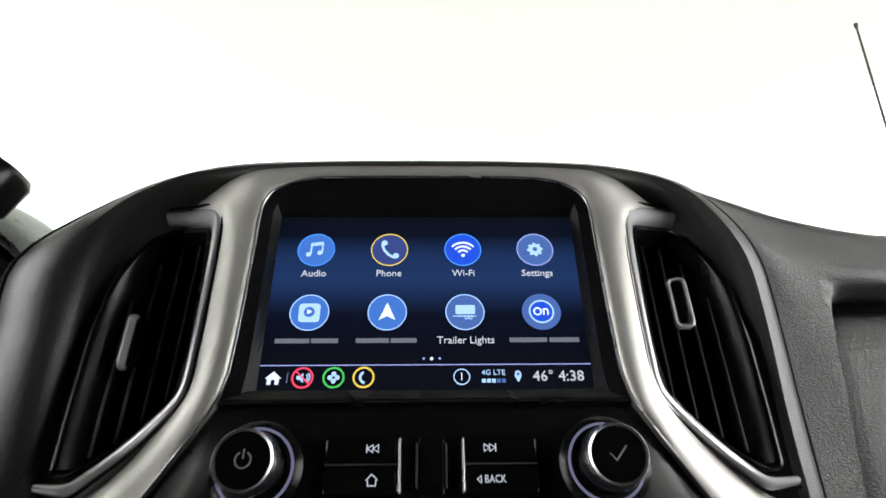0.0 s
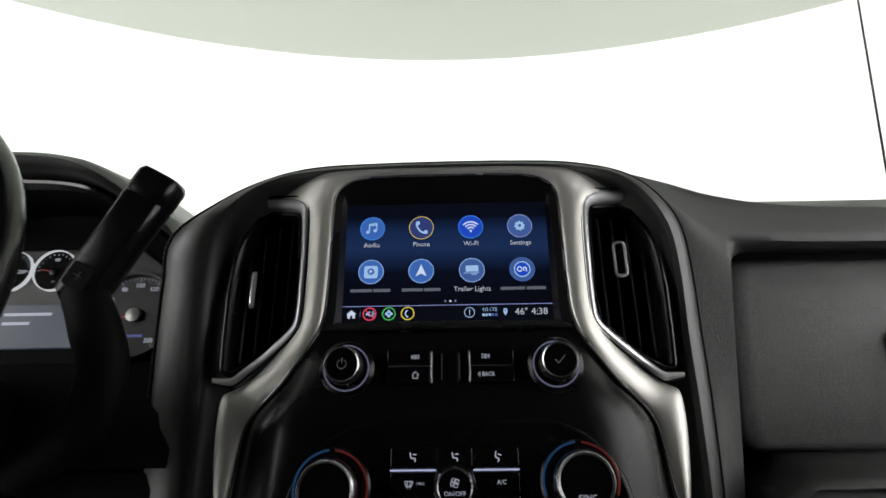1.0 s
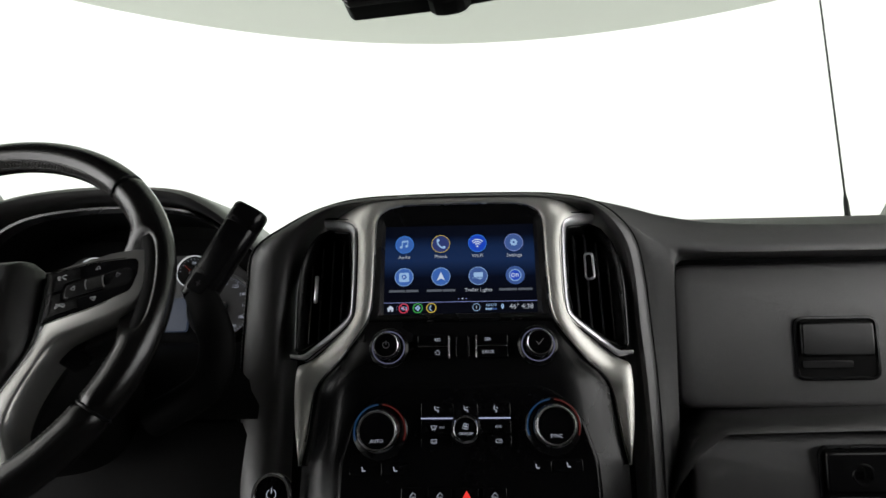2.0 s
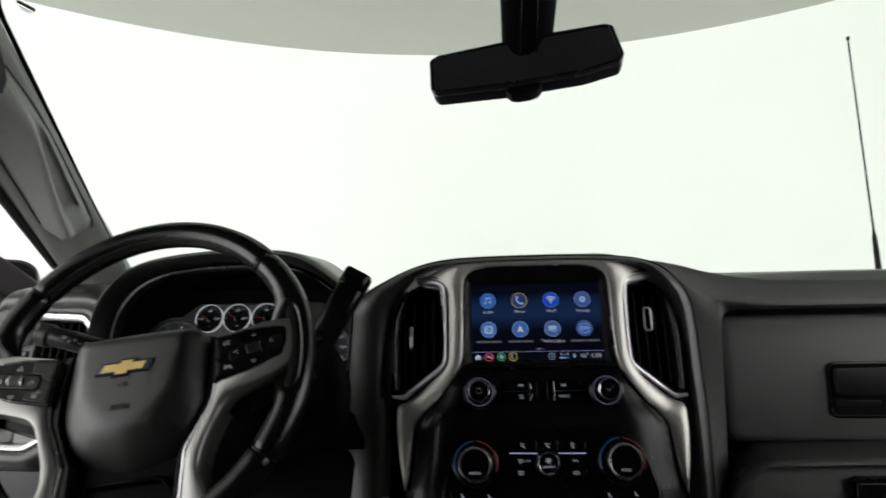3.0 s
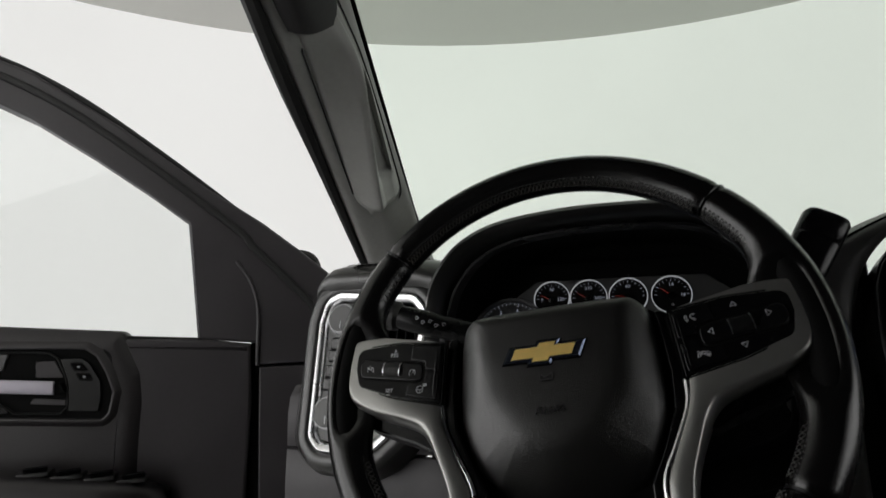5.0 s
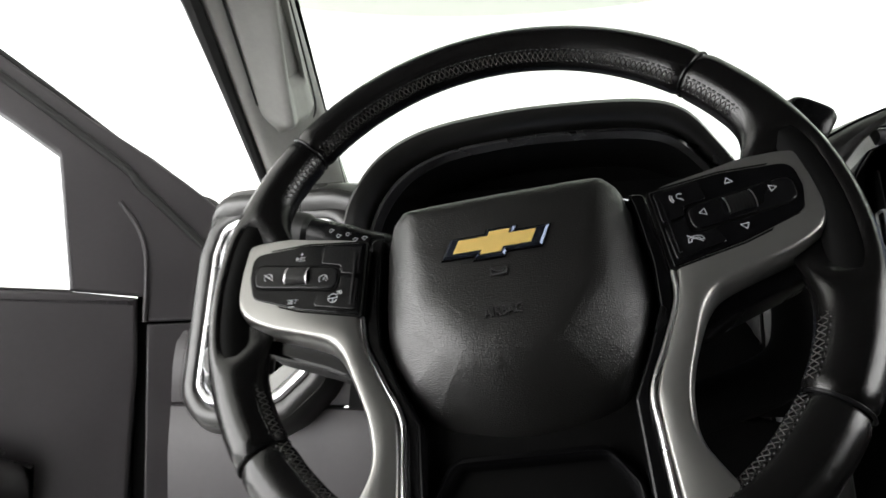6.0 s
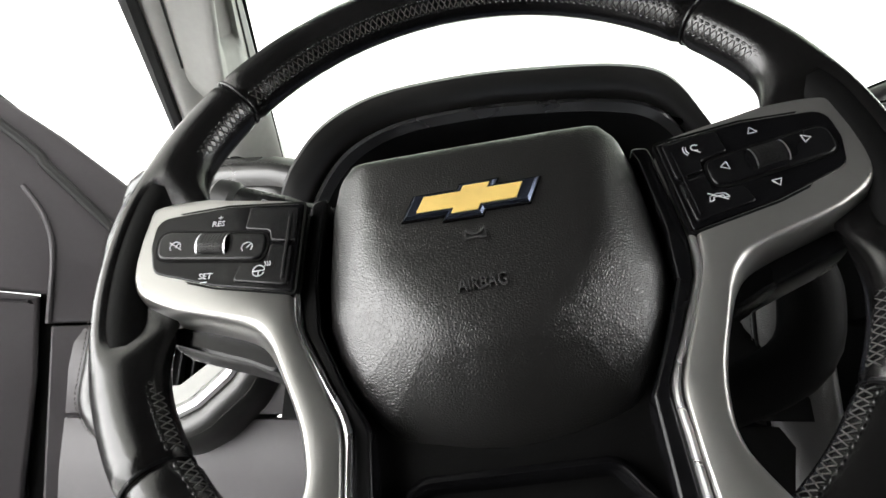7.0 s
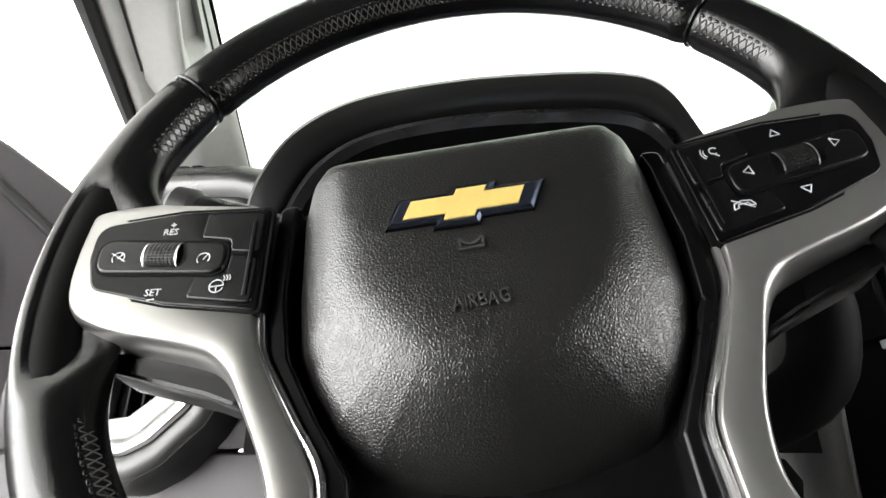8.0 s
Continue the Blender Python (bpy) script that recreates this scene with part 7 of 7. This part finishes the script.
    rows = []
    for x, y, k in bar:
        rows.append([(x, y + 0.0118 * k * math.copysign(abs(math.sin(q)) ** 0.62, math.sin(q)), 0.0290 + 0.0058 * k * math.copysign(abs(math.cos(q)) ** 0.75, math.cos(q))) for q in [2 * math.pi * i / 20 for i in range(20)]])
    pull = part("pull_handle", loft(rows, close_u=True, caps=True), HANDLE_SILVER, d, "satin silver pull handle", None, 40)
    part("pivot", plate(rounded([(-0.3400, -0.0570), (-0.3300, -0.0590), (-0.3240, -0.0740), (-0.3390, -0.0760)][::-1], 0.003, 3), 0.0150, 0.0290, 0.001), MATTE, pull, "black pivot of the handle")
    lk = rounded([(-0.3351, -0.0165), (-0.3009, -0.0175), (-0.2877, -0.0265), (-0.2699, -0.0589), (-0.2680, -0.0890), (-0.2713, -0.1121), (-0.3190, -0.1081), (-0.3195, -0.0680), (-0.3250, -0.0440)][::-1], 0.004, 3)
    lp = part("lock_plate", plate(lk, 0.0150, 0.0200, 0.0012), BLACK_HARD, d, "dark grey lock plate")
    for pts in ([(-0.3202, -0.0235), (-0.3006, -0.0247), (-0.2883, -0.0405), (-0.3119, -0.0389)], [(-0.3108, -0.0422), (-0.2872, -0.0438), (-0.2808, -0.0581), (-0.3025, -0.0556)]):
        loop = rounded(pts[::-1], 0.003, 3)
        lb = part("lock_button", plate(offset(loop, -0.0014), 0.0190, 0.0218, 0.0008), GLOSS, lp)
        part("button_gap", hoop(loop, [(0.0006, 0.0196), (0.0006, 0.0206), (-0.0010, 0.0206), (-0.0010, 0.0196)]), MATTE, lb)
        cx, cy = sum(p[0] for p in pts) / 4, sum(p[1] for p in pts) / 4
        part("lock_symbol", plate(rect(cx - 0.0022, cy - 0.0018, cx + 0.0022, cy + 0.0018), 0.0216, 0.0221, 0), DIM_PRINT, lb)
    # arm rest with the window switches
    rows = []
    for u in (-0.150, -0.170, -0.215, -0.26, -0.40, -0.70, -1.0):
        k = max(0.0, 1 - (-0.150 - u) / 0.06)
        w = 0.095 * (1 - k * k * 0.8)
        top = arm_top(u) - 0.02 * k * k
        rows.append([(u, top - 0.004, 0.010), (u, top, 0.03), (u, top, w - 0.02), (u, top - 0.006, w - 0.005), (u, top - 0.02, w), (u, top - 0.09, w - 0.01), (u, top - 0.12, 0.010)])
    arm = part("arm_rest", loft(rows, close_u=True, caps=True), DOOR_PAD, d, "padded black arm rest", None, 50)
    tilt = Matrix.Rotation(radians(-90), 4, "X")
    for k in range(4):
        u = -0.205 - 0.050 * k
        m = DF @ Matrix.Translation((u, arm_top(u), 0.050)) @ tilt
        base = part("switch_surround", block(0.048, 0.036, 0.006, 0.004, 0.002), BLACK_HARD, arm, "", m)
        rocker = loft([[(x, y, z) for x in (-0.017, 0.017)] for y, z in ((-0.0125, 0.004), (-0.0125, 0.0125), (-0.0095, 0.0145), (-0.002, 0.0105), (0.006, 0.0100), (0.0115, 0.0095), (0.0125, 0.004))], close_v=False, caps=False)
        rocker = merge(rocker, block(0.034, 0.025, 0.0095, 0.003, 0.001, z0=0.002))
        part("window_switch", moved(rocker, Matrix.Rotation(radians(14), 4, "Z")), GLOSS, arm, "gloss black window switch", m)


door()


def door_mirror():
    m = DF @ Matrix.Translation((0.066, 0.118, -0.16))
    h = thing("door_mirror", m, "black outside door mirror housing behind the frame", "door mirror")
    rows = []
    for z, k in ((-0.05, 0.3), (-0.04, 0.75), (-0.02, 0.95), (0.0, 1.0), (0.03, 0.97), (0.035, 0.9)):
        rows.append([(0.075 * k * math.copysign(abs(math.cos(a)) ** 0.6, math.cos(a)), 0.085 * k * math.copysign(abs(math.sin(a)) ** 0.6, math.sin(a)), z) for a in [2 * math.pi * i / 28 for i in range(28)]])
    part("housing", loft(rows, close_u=True, caps=True), BODY_PAINT, h)
    part("arm", block(0.10, 0.05, 0.03, 0.01, 0.005, -0.02, -0.08, -0.02), MATTE, h)


door_mirror()

# ---------------------------------------------------------------- rear-view mirror
def rear_mirror():
    m = face(-0.006, -0.017, 1.7250, 8, -6, 4.2)
    r = thing("rear_view_mirror", m, "black rear-view mirror hanging from the windscreen", "mirror")
    pts = rounded([(-0.131, -0.022), (-0.124, -0.0295), (-0.03, -0.034), (0.08, -0.032), (0.127, -0.024), (0.133, -0.014), (0.124, 0.032), (0.112, 0.036), (0.02, 0.036), (-0.118, 0.030), (-0.130, 0.024)][::1], 0.008, 4)
    part("housing", plate(pts, -0.030, 0.0030, 0.006, 4), MATTE, r)
    part("bezel", hoop(pts, [(0.0, -0.004), (0.0004, 0.0030), (-0.0012, 0.0056), (-0.0042, 0.0056), (-0.0056, 0.0040), (-0.0058, 0.0020)]), HOOD_RIDGE, r, "rounded black bezel", None, 60)
    part("mirror_glass", plate(offset(pts, -0.0055), 0.0020, 0.0042, 0), MIRROR, r, "dark reflecting mirror glass")
    pod = [(-0.026, 0.006), (-0.0245, -0.003), (-0.018, -0.009), (-0.008, -0.0110), (0.008, -0.0110), (0.018, -0.008), (0.0245, -0.001), (0.026, 0.006)]
    part("button_pod", moved(plate(rounded(pod, 0.003, 3), -0.026, -0.001, 0.003, 3), Matrix.Translation((-0.003, -0.0345, 0))), MATTE, r, "rounded sensor pod under the mirror")
    st = smooth_path([(0.000, -0.004, 1.735), (0.002, -0.008, 1.775), (0.004, -0.018, 1.810), (0.006, -0.028, 1.84)], 4)
    part("stem", tube(st, [0.034 + 0.0006 * i for i in range(len(st))], 20, flat=0.5, up=(0, -1, 0.3)), MATTE, r, "black stem cover", ORIGIN)
    for dx in (-0.010, 0.012):
        part("stem_groove", tube([p + Vector((dx, -0.0195, 0)) for p in st], 0.0012, 6), SATIN, r, "", ORIGIN)


rear_mirror()


def antenna():
    a = thing("antenna", Matrix.Translation((0.770, 0.53, 1.38)), "thin black mast antenna on the front wing", "antenna")
    lo, hi = Vector((0.770, 0.53, 1.38)), Vector((0.748, 0.53, 1.968))
    part("mast", tube([lo, lo.lerp(hi, 0.5), hi], [0.0024, 0.0019, 0.0015], 10), RUBBER, a, "", ORIGIN)
    spiral = []
    for i in range(420):
        t = 0.30 + 0.70 * i / 419
        p = lo.lerp(hi, t)
        spiral.append(p + Vector((math.cos(i * 0.55), math.sin(i * 0.55), 0)) * 0.0020)
    part("spiral_wrap", tube(spiral, 0.0006, 4), RUBBER, a, "", ORIGIN)
    part("base_sleeve", tube([lo, lo.lerp(hi, 0.16), lo.lerp(hi, 0.24), lo.lerp(hi, 0.27)], [0.0062, 0.0058, 0.0048, 0.0024], 14), RUBBER, a, "thicker black base sleeve", ORIGIN)
    part("tip", lathe([(0.0016, -0.002), (0.0034, 0.0), (0.0034, 0.006), (0.0, 0.008)], 12), RUBBER, a, "", Matrix.Translation(hi))


antenna()


def front_wing():
    rows = [[(x, y, z) for x in (0.62, 0.80, 0.95, 1.0)] for y, z in ((0.45, 1.36), (0.55, 1.38), (0.9, 1.36), (1.6, 1.28))]
    rows += [[(x, y, 0.01) for x in (0.62, 0.80, 0.95, 1.0)] for y, z in ((1.6, 1.28), (0.45, 1.36))]
    solid("front_wing", loft(rows, close_v=True), BODY_PAINT, None, "painted front wing that carries the antenna", "car body")


front_wing()
